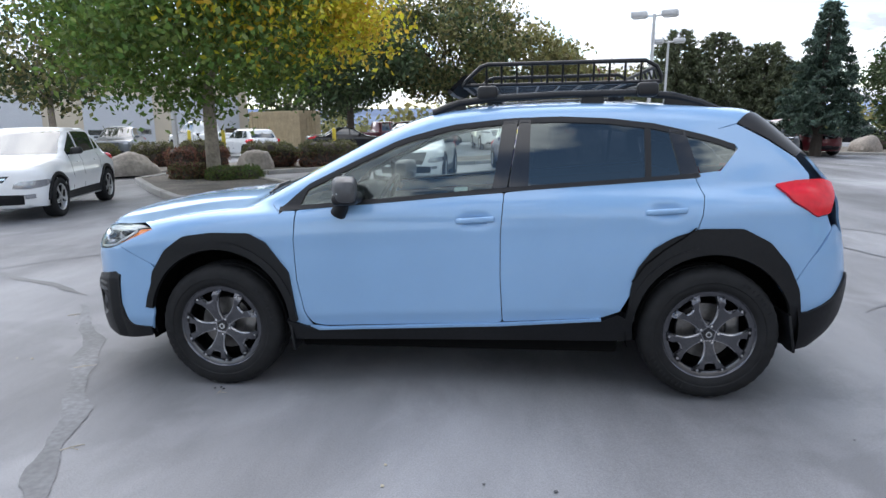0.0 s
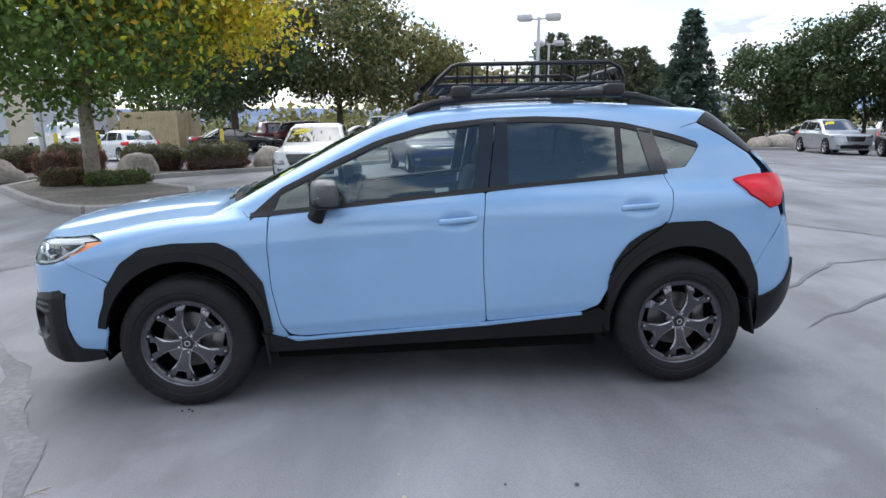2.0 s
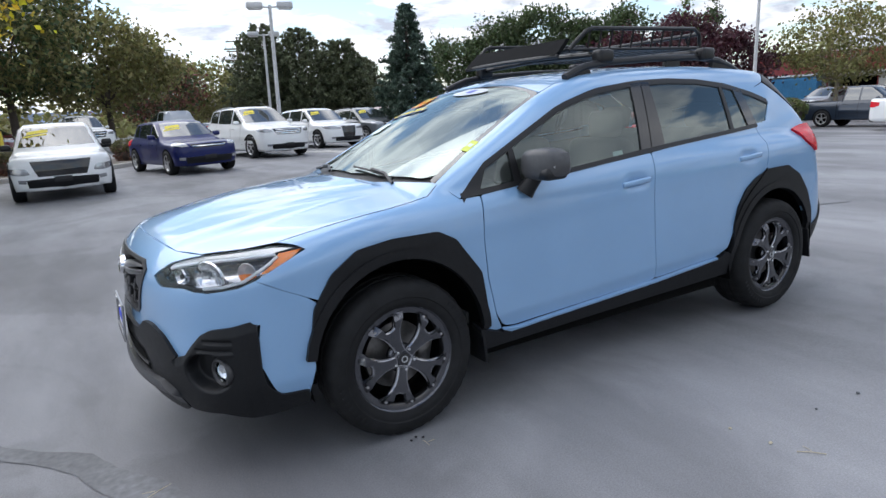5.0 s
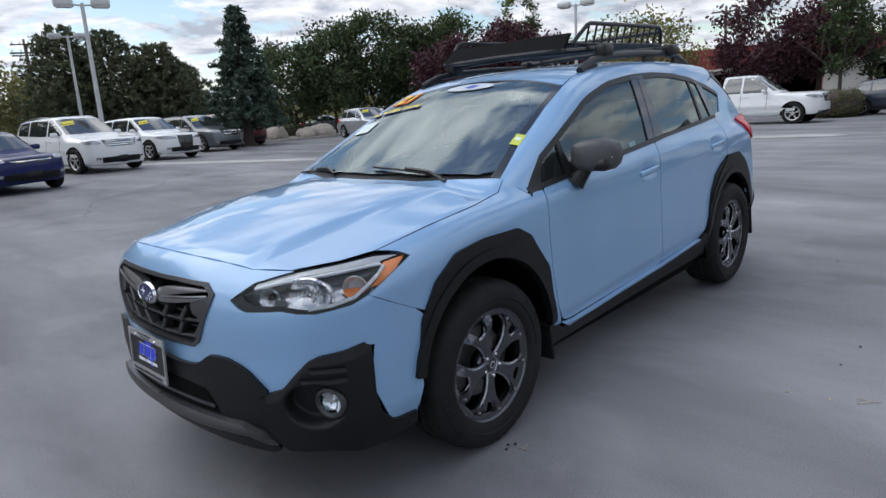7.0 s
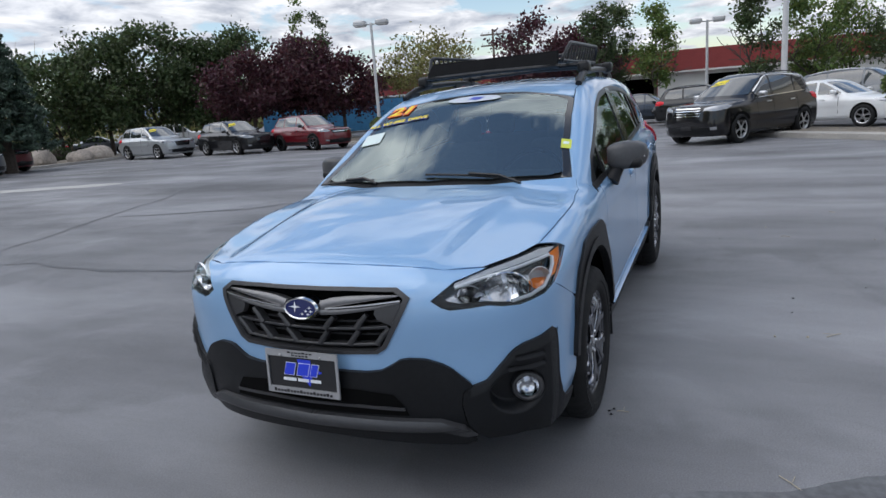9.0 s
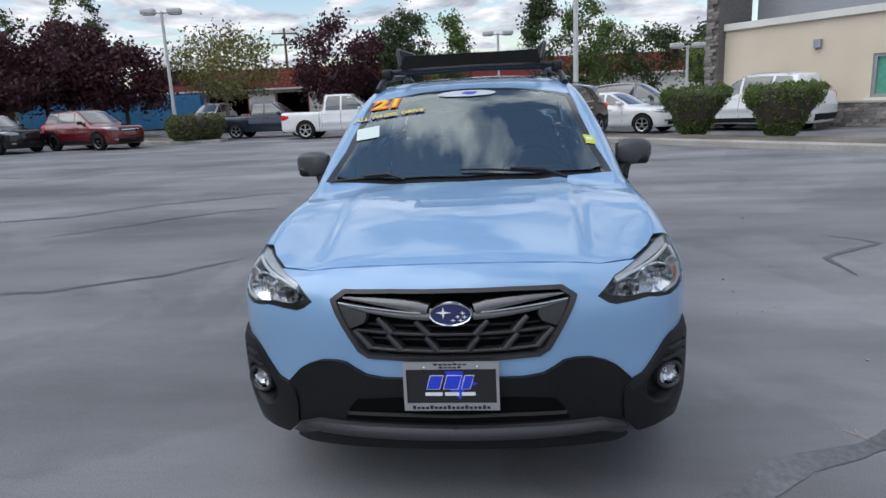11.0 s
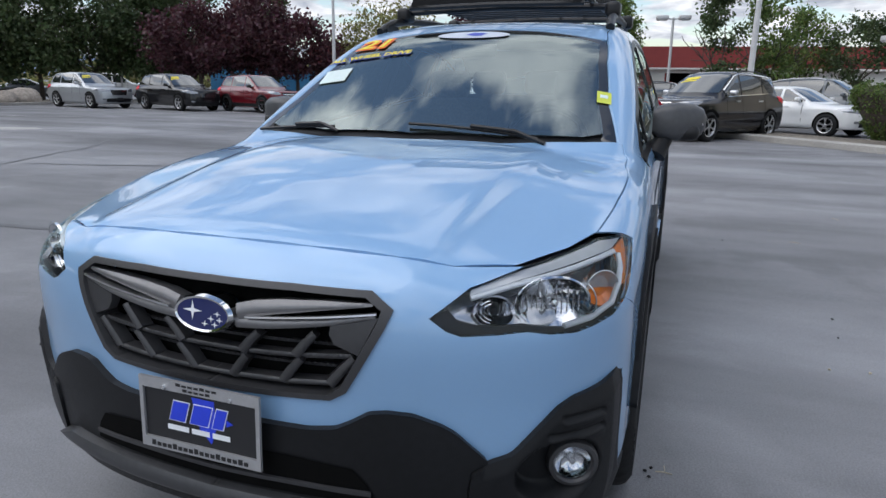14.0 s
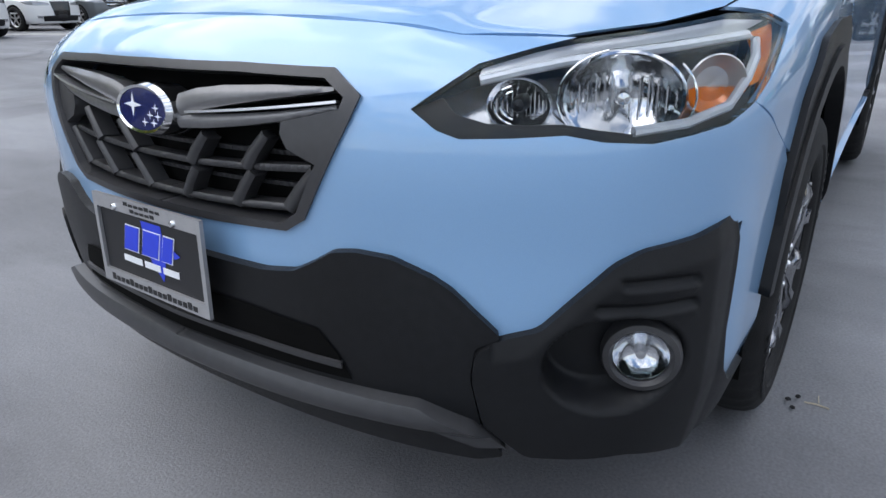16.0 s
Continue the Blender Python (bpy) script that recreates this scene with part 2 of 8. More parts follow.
def curve(keys):
    """A smooth curve through (x, value) keys."""
    xs = np.array([k[0] for k in keys], float)
    ys = np.array([k[1] for k in keys], float)
    d = np.gradient(ys, xs)

    def at(x):
        x = np.clip(x, xs[0], xs[-1])
        i = np.clip(np.searchsorted(xs, x) - 1, 0, len(xs) - 2)
        h = xs[i + 1] - xs[i]
        t = (x - xs[i]) / h
        return (2 * t**3 - 3 * t**2 + 1) * ys[i] + (t**3 - 2 * t**2 + t) * h * d[i] + (-2 * t**3 + 3 * t**2) * ys[i + 1] + (t**3 - t**2) * h * d[i + 1]

    return at


def gradient(solid, p, e=0.004):
    g = np.stack([solid(p + e * a) - solid(p - e * a) for a in np.eye(3)], -1)
    return g / np.linalg.norm(g, axis=-1, keepdims=True)


def cast(solid, origin, way, reach=2.0, lift=0.0, steps=26):
    """Where rays leave the solid for the last time, lift metres outside of it."""
    ts = np.linspace(reach, 0.02, steps)
    hi = np.full(len(origin), reach)
    lo = np.full(len(origin), 0.02)
    open_ = np.ones(len(origin), bool)
    for a, b in zip(ts, ts[1:]):
        inside = solid(origin + way * b) < lift
        hit = open_ & inside
        hi[hit], lo[hit] = a, b
        open_ &= ~inside
    for _ in range(18):
        mid = (hi + lo) / 2
        ins = solid(origin + way * mid[:, None]) < lift
        lo, hi = np.where(ins, mid, lo), np.where(ins, hi, mid)
    return origin + way * ((lo + hi) / 2)[:, None]


class Around:
    """Rays square to the car's long axis: (x, angle up from the left side, in degrees)."""

    def __init__(self, z0=0.6):
        self.z0 = z0

    def rays(self, uv):
        a = np.radians(uv[:, 1])
        o = np.stack([uv[:, 0], 0 * a, 0 * a + self.z0], -1)
        return o, np.stack([0 * a, -np.cos(a), np.sin(a)], -1)

    def uv(self, p):
        p = np.atleast_2d(p)
        return np.stack([p[:, 0], np.degrees(np.arctan2(p[:, 2] - self.z0, -p[:, 1]))], -1)

    unit = (1.0, 55.0)


class Fan:
    """Rays from a point on the axle line: (turn to the car's left, angle up), in degrees; nose -1 or tail +1."""

    def __init__(self, x0, z0, end=-1):
        self.x0, self.z0, self.end = x0, z0, end

    def rays(self, uv):
        a, b = np.radians(uv[:, 0]), np.radians(uv[:, 1])
        o = np.stack([0 * a + self.x0, 0 * a, 0 * a + self.z0], -1)
        return o, np.stack([self.end * np.cos(a) * np.cos(b), -np.sin(a) * np.cos(b), np.sin(b)], -1)

    def uv(self, p):
        p = np.atleast_2d(p)
        dx, dy, dz = (p[:, 0] - self.x0) * self.end, -p[:, 1], p[:, 2] - self.z0
        return np.stack([np.degrees(np.arctan2(dy, dx)), np.degrees(np.arctan2(dz, np.hypot(dx, dy)))], -1)

    unit = (60.0, 60.0)


def rounded(points, radius, closed=True, n=5):
    """Rounds the corners of a 2D outline."""
    pts = [np.array(p, float) for p in points]
    if radius <= 0:
        return pts
    out = []
    for i, p in enumerate(pts):
        a, b = pts[i - 1], pts[(i + 1) % len(pts)]
        la, lb = np.linalg.norm(a - p), np.linalg.norm(b - p)
        if la < 1e-9 or lb < 1e-9:
            continue
        r = min(radius, 0.45 * la, 0.45 * lb)
        s, e = p + (a - p) / la * r, p + (b - p) / lb * r
        for k in range(n + 1):
            t = k / n
            out.append((1 - t) ** 2 * s + 2 * t * (1 - t) * p + t * t * e)
    return out


def densify(pts, step):
    out = []
    for a, b in zip(pts, pts[1:] + pts[:1]):
        n = max(1, int(np.ceil(np.linalg.norm(b - a) / step)))
        out += [a + (b - a) * k / n for k in range(n)]
    return out


def inset(pts, d):
    """Moves a counter-clockwise or clockwise outline inwards by d."""
    P = np.array(pts)
    area = 0.5 * np.sum(P[:, 0] * np.roll(P[:, 1], -1) - np.roll(P[:, 0], -1) * P[:, 1])
    s = 1 if area > 0 else -1
    e = np.roll(P, -1, 0) - P
    n = np.stack([-e[:, 1], e[:, 0]], -1) / (np.linalg.norm(e, axis=1, keepdims=True) + 1e-12) * s
    m = n + np.roll(n, 1, 0)
    m /= np.maximum(np.linalg.norm(m, axis=1, keepdims=True), 0.3)
    return [p + v * d for p, v in zip(P, m)]


def patch(solid, proj, outline, lift=0.0, thick=0.012, step=0.025, corner=0.0, gap=0.0, raw=False, dish=None):
    """A panel: an outline of 3D points near the solid, laid on it along proj's rays, with a turned-in rim.
    Returns vertices, faces and normals. gap: shrinks it; dish(uv): extra depth inwards; raw: outline is in proj's own units."""
    unit = np.array(proj.unit)
    uv = np.array(outline, float) if raw else proj.uv(np.array(outline, float))
    uv = rounded(list(uv / unit), corner)
    if gap:
        uv = inset(uv, gap)
    uv = densify(uv, step)
    B = np.array(uv)
    lo, hi = B.min(0), B.max(0)
    gx, gy = np.meshgrid(np.arange(lo[0] + step / 2, hi[0], step), np.arange(lo[1] + step / 2, hi[1], step))
    g = np.stack([gx.ravel(), gy.ravel()], -1)
    # keep grid points inside the outline and clear of it
    nxt = np.roll(B, -1, 0)
    inside = np.zeros(len(g), bool)
    near = np.full(len(g), 9.0)
    for a, b in zip(B, nxt):
        cond = (a[1] > g[:, 1]) != (b[1] > g[:, 1])
        if abs(b[1] - a[1]) > 1e-12:
            xi = a[0] + (g[:, 1] - a[1]) / (b[1] - a[1]) * (b[0] - a[0])
            inside ^= cond & (g[:, 0] < xi)
        near = np.minimum(near, np.hypot(g[:, 0] - a[0], g[:, 1] - a[1]))
    g = g[inside & (near > step * 0.55)]
    pts = [Vector(p) for p in B] + [Vector(p) for p in g]
    n = len(B)
    from_cdt = delaunay_2d_cdt(pts, [(i, (i + 1) % n) for i in range(n)], [list(range(n))], 1, 1e-6)
    V2 = np.array([tuple(p) for p in from_cdt[0]])
    faces = [tuple(f) for f in from_cdt[2]]
    o, w = proj.rays(V2 * unit)
    P = cast(solid, o, w, lift=lift)
    N = gradient(solid, P)
    if dish is not None:
        P = P - w * dish(V2 * unit, P)[:, None]
        N = None
    flat = []
    for f in faces:
        a, b, c = P[f[0]], P[f[1]], P[f[2]]
        flat.append(f if np.dot(np.cross(b - a, c - a), w[f[0]]) > 0 else f[::-1])
    # rim
    count = {}
    for f in flat:
        for a, b in zip(f, f[1:] + f[:1]):
            count[(a, b)] = 1
    edge = [(a, b) for a, b in count if (b, a) not in count]
    verts, norms = list(P), list(N) if N is not None else [None] * len(P)
    rim = {}
    if thick:
        for a, b in edge:
            for k in (a, b):
                if k not in rim:
                    rim[k] = (len(verts), len(verts) + 1)
                    verts += [P[k], P[k] - w[k] * thick]
                    norms += [None, None]
        for a, b in edge:
            flat.append((rim[b][0], rim[a][0], rim[a][1], rim[b][1]))
    return verts, flat, norms


def panel(name, data, material, parent, label="", mirror=False):
    """A mesh object from patch() data; mirror: on the car's other side."""
    verts, faces, norms = data
    s = -1 if mirror else 1
    V = [(v[0], v[1] * s, v[2]) for v in verts]
    F = [f[::-1] for f in faces] if mirror else faces
    me = bpy.data.meshes.new(name)
    me.from_pydata(V, [], F)
    me.shade_smooth()
    me.update()
    if any(n is not None for n in norms):
        own = me.corner_normals
        vn = [tuple(v.normal) for v in me.vertices]
        me.normals_split_custom_set_from_vertices([(n[0], n[1] * s, n[2]) if n is not None else vn[i] for i, n in enumerate(norms)])
    me.materials.append(material)
    ob = new(name, me)
    ob.parent = parent
    if label:
        ob["label"] = label
    return ob


def both(name, data, material, parent, label=""):
    return [panel(name, data, material, parent, label), panel(name, data, material, parent, label, True)]

# ---- the light blue crossover ----
W0 = curve([(-2.5, 0.81), (-2.0, 0.858), (-1.6, 0.875), (-1.2, 0.878), (-0.8, 0.872), (0.0, 0.868), (0.9, 0.870), (1.35, 0.866), (1.75, 0.848), (2.3, 0.80)])
HOOD = curve([(-2.6, 0.80), (-2.3, 0.905), (-2.15, 0.950), (-1.9, 0.998), (-1.5, 1.052), (-1.1, 1.098), (-0.8, 1.12)])
CROWN = curve([(-2.4, 0.17), (-1.9, 0.15), (-1.5, 0.09), (-1.0, 0.035), (-0.6, 0.02)])
ROOF = curve([(-0.9, 1.36), (-0.4, 1.50), (0.0, 1.552), (0.5, 1.575), (1.0, 1.566), (1.5, 1.528), (2.2, 1.44)])
NOSE = curve([(0.15, -2.20), (0.30, -2.262), (0.45, -2.285), (0.62, -2.285), (0.78, -2.28), (0.90, -2.245), (1.05, -2.15)])
TAIL = curve([(0.2, 1.95), (0.35, 2.08), (0.55, 2.13), (0.75, 2.12), (0.95, 2.075), (1.15, 2.02), (1.4, 1.88)])


def belt(x):
    return 1.0 + 0.083 * (x + 0.96)


def hero_solid(p):
    x, y, z = p[..., 0], np.abs(p[..., 1]), p[..., 2]
    # lower body
    fold = 0.455 + 0.035 * x
    side = W0(x) - 0.06 * np.maximum(z - 0.45, 0) ** 2 - 0.13 * np.maximum(z - 0.88, 0) ** 2 - smax(0 * z, 0.24 * (fold - z), 0.004)
    line = 0.905 + 0.05 * x
    side = side + 0.0035 * np.exp(-(((z - line) / 0.05) ** 2))
    for cx in (-1.3325, 1.3325):
        side = side + 0.004 * np.exp(-(((x - cx) / 0.45) ** 4) - ((z - 0.70) / 0.30) ** 2)
    for cx, cz in ((0.115, 0.955), (1.085, 0.998)):
        side = side - 0.020 * np.exp(-(((x - cx) / 0.075) ** 4) - ((z - cz) / 0.034) ** 2)
    nose = NOSE(z) + 0.20 * y**2 + 0.26 * y**4
    tail = TAIL(z) - 0.10 * y**2 - 0.22 * y**4
    crease = 0.012 * np.tanh((y - 0.50 - 0.06 * (x + 1.6)) / 0.03)
    top_hood = HOOD(x) - CROWN(x) * y**2 - crease * np.exp(-(((x + 1.5) / 0.62) ** 4))
    top = np.where(x < -0.95, np.minimum(top_hood, 9), top_hood)
    top = smin(top, np.maximum(belt(x) + 0.02, 1.0) + 0.075 * np.exp(-((y / 0.66) ** 4)) * np.clip((-0.95 - x) / 0.25, 0, 1), 0.06)
    low = smax(y - side, nose - x, 0.16)
    low = smax(low, x - tail, 0.14)
    low = smax(low, (z - top) * 0.95, 0.10)
    low = smax(low, 0.18 - z, 0.05)
    # glasshouse
    g = 0.838 - 0.27 * (z - 1.0) - 0.20 * np.maximum(z - 1.0, 0) ** 2 - 0.045 * (np.maximum(x - 0.7, 0) / 1.0) ** 2 - 0.04 * (np.maximum(-0.1 - x, 0)) ** 2
    screen = 1.085 + 0.495 * (x + 1.14 - 0.24 * y**2)
    back = 1.50 - 0.80 * (x - (1.68 - 0.42 * y**2)) - 0.25 * np.maximum(x - 1.7, 0) ** 2
    roof = ROOF(x) - 0.07 * y**2 - 0.05 * y**4
    up = smin(smin(roof, screen, 0.10), back, 0.05)
    up = smax(y - g, (z - up) * 0.85, 0.07)
    up = smax(up, 0.95 - z, 0.05)
    up = smax(up, x - tail - 0.01, 0.08)
    return smin(low, up, 0.025)


AROUND, FRONT, REAR = Around(0.6), Fan(-1.30, 0.62, -1), Fan(1.20, 0.62, 1)


def side_pts(xz, lift=0.0):
    """Points on the left side from (x, z)."""
    xz = np.array(xz, float)
    o = np.stack([xz[:, 0], 0 * xz[:, 0], xz[:, 1]], -1)
    return cast(hero_solid, o, np.tile((0.0, -1.0, 0.0), (len(xz), 1)))


def front_pts(yz):
    """Points on the nose from (y, z); y to the car's left is given as positive."""
    yz = np.array(yz, float)
    o = np.stack([0 * yz[:, 0] - 0.6, -yz[:, 0], yz[:, 1]], -1)
    return cast(hero_solid, o, np.tile((-1.0, 0.0, 0.0), (len(yz), 1)))


def top_pts(xy):
    xy = np.array(xy, float)
    o = np.stack([xy[:, 0], -xy[:, 1], 0 * xy[:, 0] + 0.5], -1)
    return cast(hero_solid, o, np.tile((0.0, 0.0, 1.0), (len(xy), 1)))


def join_pts(*groups):
    return np.concatenate(groups)


def mirrored(pts):
    """A left half outline, from the middle outwards and back, closed with its mirror image."""
    pts = np.array(pts)
    other = pts[::-1].copy()
    other[:, 1] *= -1
    return np.concatenate([pts, other])


car = empty("car", Matrix(), "light blue crossover with black cladding and a roof basket", "car")
S = hero_solid
# arches: inner edge of the cladding and its outer outline, (x, z)
ARCH_F_OUT = [(-1.725, 0.53), (-1.70, 0.66), (-1.615, 0.785), (-1.50, 0.862), (-1.34, 0.882), (-1.12, 0.880), (-1.03, 0.832), (-0.905, 0.665), (-0.868, 0.39)]
ARCH_R_OUT = [(0.905, 0.44), (0.918, 0.60), (0.95, 0.705), (1.023, 0.802), (1.117, 0.860), (1.248, 0.904), (1.459, 0.905), (1.594, 0.836), (1.69, 0.724), (1.748, 0.60), (1.768, 0.47)]


def arc(cx, cz, r, a0, a1, n=18):
    return [(cx + r * math.cos(radians(a0 + (a1 - a0) * i / n)), cz + r * math.sin(radians(a0 + (a1 - a0) * i / n))) for i in range(n + 1)]


ARCH_F_IN = arc(-1.315, 0.385, 0.405, 0, 172)
ARCH_R_IN = arc(1.330, 0.378, 0.398, -8, 180)

def fan_pts(uv, lift=0.0):
    """Points on the nose from the fan's own angles."""
    o, w = FRONT.rays(np.array(uv, float))
    return cast(hero_solid, o, w, lift=lift)


HL_LOW = [(28.3, 11.0), (30.2, 9.5), (31.8, 8.9), (35.5, 8.9), (39.0, 9.0), (41.5, 8.45), (45.0, 8.15), (48.0, 8.5), (51.4, 9.0), (54.5, 10.3), (58.8, 13.0), (64.8, 16.6)]
HL_TOP = [(62.5, 17.7), (57.0, 17.9), (49.0, 16.8), (41.0, 15.8), (37.7, 15.2), (33.3, 14.1), (30.5, 12.4)]
HL = fan_pts(HL_LOW + HL_TOP)
SEAM = side_pts([(-1.811, 0.758), (-1.72, 0.712)])

# hood
hood_half = top_pts([(-2.176, 0.0), (-2.168, 0.2), (-2.144, 0.39), (-2.115, 0.51), (-2.045, 0.63), (-1.90, 0.715), (-1.78, 0.765), (-1.55, 0.790), (-1.30, 0.795), (-1.10, 0.775), (-1.03, 0.748), (-1.075, 0.62), (-1.165, 0.35), (-1.195, 0.0)])
panel("hood", patch(S, AROUND, mirrored(hood_half), step=0.022, gap=0.0025), M_BLUE, car, "")
# front fender
fender = join_pts(hood_half[10:6:-1], hood_half[6:7], HL[12:8:-1], SEAM, side_pts(arc(-1.315, 0.385, 0.43, 138, 0, 14)),
                  side_pts([(-0.875, 0.36), (-0.79, 0.36), (-0.83, 0.443), (-0.865, 0.626), (-0.874, 0.835), (-0.862, 1.0), (-0.965, 0.998)]), side_pts([(-0.99, 1.02)]))
both("front_fender", patch(S, AROUND, fender, step=0.022, gap=0.0022), M_BLUE, car)
# doors
front_door = side_pts([(-0.858, 1.004), (-0.874, 0.835), (-0.865, 0.626), (-0.83, 0.443), (-0.785, 0.375), (-0.72, 0.362), (0.2, 0.392), (0.258, 0.40), (0.246, 0.639), (0.247, 0.878), (0.266, 1.092)])
both("front_door", patch(S, AROUND, front_door, step=0.015, gap=0.0022, corner=0.02), M_BLUE, car)
rear_door = side_pts([(0.266, 1.092), (0.247, 0.878), (0.246, 0.639), (0.258, 0.40), (0.774, 0.432), (0.87, 0.47), (0.95, 0.62), (1.06, 0.80), (1.236, 0.893), (1.262, 0.975), (1.272, 1.07), (1.228, 1.178)])
both("rear_door", patch(S, AROUND, rear_door, step=0.015, gap=0.0022, corner=0.02), M_BLUE, car)
# rear quarter with the side of the roof
quarter = side_pts([(1.228, 1.178), (1.272, 1.07), (1.262, 0.975), (1.236, 0.893), (1.10, 0.79)] + arc(1.315, 0.375, 0.41, 120, 30, 8) + [(1.72, 0.52), (1.72, 0.62), (1.80, 0.755), (1.905, 0.90), (1.875, 0.97), (1.815, 0.962), (1.70, 1.035), (1.625, 1.115), (1.80, 1.14), (1.80, 1.17), (1.74, 1.25), (1.60, 1.345), (1.455, 1.425), (1.36, 1.40), (1.44, 1.318), (1.45, 1.30), (1.36, 1.192)])
both("rear_quarter_panel", patch(S, AROUND, quarter, step=0.022, gap=0.0022), M_BLUE, car)
# roof frame over the side windows, from the screen pillar back to the tail
ROOF_EDGE = [(-1.01, 1.075), (-0.80, 1.195), (-0.52, 1.325), (-0.27, 1.425), (0.0, 1.478), (0.30, 1.502), (0.75, 1.495), (1.05, 1.462), (1.20, 1.425), (1.36, 1.40), (1.455, 1.425)]
DLO_TOP = [(-0.965, 0.999), (-0.80, 1.135), (-0.53, 1.262), (-0.285, 1.372), (-0.02, 1.440), (0.289, 1.470), (0.55, 1.475), (0.80, 1.462), (1.044, 1.430), (1.20, 1.392), (1.32, 1.362), (1.445, 1.316)]
pillar_in = top_pts([(-1.045, 0.738), (-0.80, 0.672), (-0.52, 0.628), (-0.33, 0.605)])
roof_seam = top_pts([(-0.20, 0.585), (0.2, 0.572), (0.8, 0.555), (1.3, 0.525), (1.60, 0.50)])
roof_side = join_pts(side_pts(DLO_TOP), side_pts([(1.36, 1.402), (1.455, 1.427)]), roof_seam[::-1], pillar_in[::-1], side_pts([(-1.0, 1.03)]))
both("roof_side_rail", patch(S, AROUND, roof_side, step=0.02, gap=0.001), M_BLUE, car)
roof_half = np.concatenate([top_pts([(-0.235, 0.0), (-0.25, 0.3), (-0.29, 0.5), (-0.31, 0.598)]), roof_seam, top_pts([(1.64, 0.3), (1.66, 0.0)])])
panel("roof", patch(S, AROUND, mirrored(roof_half), step=0.03, gap=0.003), M_BLUE, car)
# rear spoiler, tail and bumper
spoiler = join_pts(top_pts([(1.66, 0.0), (1.64, 0.3), (1.60, 0.50)]), side_pts([(1.455, 1.427), (1.60, 1.347), (1.74, 1.252)]), top_pts([(1.90, 0.45), (1.94, 0.0)]))
panel("rear_spoiler", patch(S, AROUND, mirrored(spoiler), lift=0.004, step=0.03, gap=0.003), M_SATIN, car, "black rear spoiler")
tail_half = [(0.0, 44.0), (20.0, 42.0), (38.0, 36.0), (45.0, 32.0), (44.0, 24.0), (42.0, 16.0), (38.0, 8.0), (0.0, 8.0)]


def mirror_uv(h):
    return h + [(-a, b) for a, b in h[::-1]]


panel("tailgate", patch(S, REAR, mirror_uv(tail_half), raw=True, step=0.03), M_BLUE, car)
bump_r = join_pts(side_pts([(1.725, 0.42), (1.72, 0.62), (1.80, 0.755), (1.905, 0.90), (1.93, 0.92)]))
bump_uv = [tuple(v) for v in REAR.uv(bump_r)]
panel("rear_bumper", patch(S, REAR, mirror_uv([(0.0, 8.0), (36.0, 8.0)] + bump_uv[::-1] + [(0.0, -12.0)]), raw=True, step=0.03, gap=0.002), M_BLUE, car)
low_r = [tuple(v) for v in REAR.uv(side_pts([(1.72, 0.47), (1.80, 0.48), (1.93, 0.55), (2.01, 0.665), (2.02, 0.60), (1.99, 0.46), (1.93, 0.36), (1.84, 0.275), (1.74, 0.26)]))]
panel("rear_bumper_cladding", patch(S, REAR, mirror_uv([(0.0, -3.0), (35.0, -3.0)] + low_r[3::-1] + low_r[:0:-1][:5] + [(0.0, -24.0)]), raw=True, lift=0.012, thick=0.03, step=0.03), M_CLAD, car, "black plastic lower rear bumper")
lamp_r = side_pts([(1.622, 1.117), (1.72, 1.134), (1.80, 1.139), (1.89, 1.130), (1.93, 1.115), (1.92, 1.05), (1.885, 0.972), (1.815, 0.962), (1.70, 1.037)])
both("tail_lamp", patch(S, AROUND, lamp_r, lift=0.012, thick=0.03, step=0.02, corner=0.015), M_RED, car, "red tail lamp lens")

# front bumper skin: painted, with openings for lamps and grille filled by their own parts
GRILLE = front_pts([(0.0, 0.872), (0.20, 0.872), (0.368, 0.868), (0.418, 0.835), (0.405, 0.80), (0.325, 0.655), (0.29, 0.634), (0.15, 0.628), (0.0, 0.626)])
BUMPER_SIDE = side_pts([(-1.66, 0.66), (-1.72, 0.56), (-1.715, 0.42), (-1.745, 0.31)])
skin = join_pts(hood_half[0:4], fan_pts([(40.9, 15.9)]), HL[16:], HL[0:10], SEAM, BUMPER_SIDE,
                side_pts([(-1.86, 0.335), (-1.922, 0.48), (-1.918, 0.57), (-1.905, 0.640)]), front_pts([(0.81, 0.628), (0.762, 0.618), (0.728, 0.598), (0.688, 0.552), (0.65, 0.505), (0.612, 0.492), (0.546, 0.560), (0.515, 0.578), (0.46, 0.600), (0.41, 0.604), (0.375, 0.600), (0.335, 0.577), (0.30, 0.559), (0.24, 0.551), (0.0, 0.551)]),
                GRILLE[::-1])


def two_halves(data):
    """A left half and its mirror image as one panel."""
    v, f, n = data
    k = len(v)
    flip = lambda p: None if p is None else p * np.array([1, -1, 1])
    return list(v) + [flip(p) for p in v], list(f) + [tuple(i + k for i in g[::-1]) for g in f], list(n) + [flip(p) for p in n]


skin_data = two_halves(patch(S, FRONT, skin, step=0.016))
panel("front_bumper_cover", skin_data, M_BLUE, car)

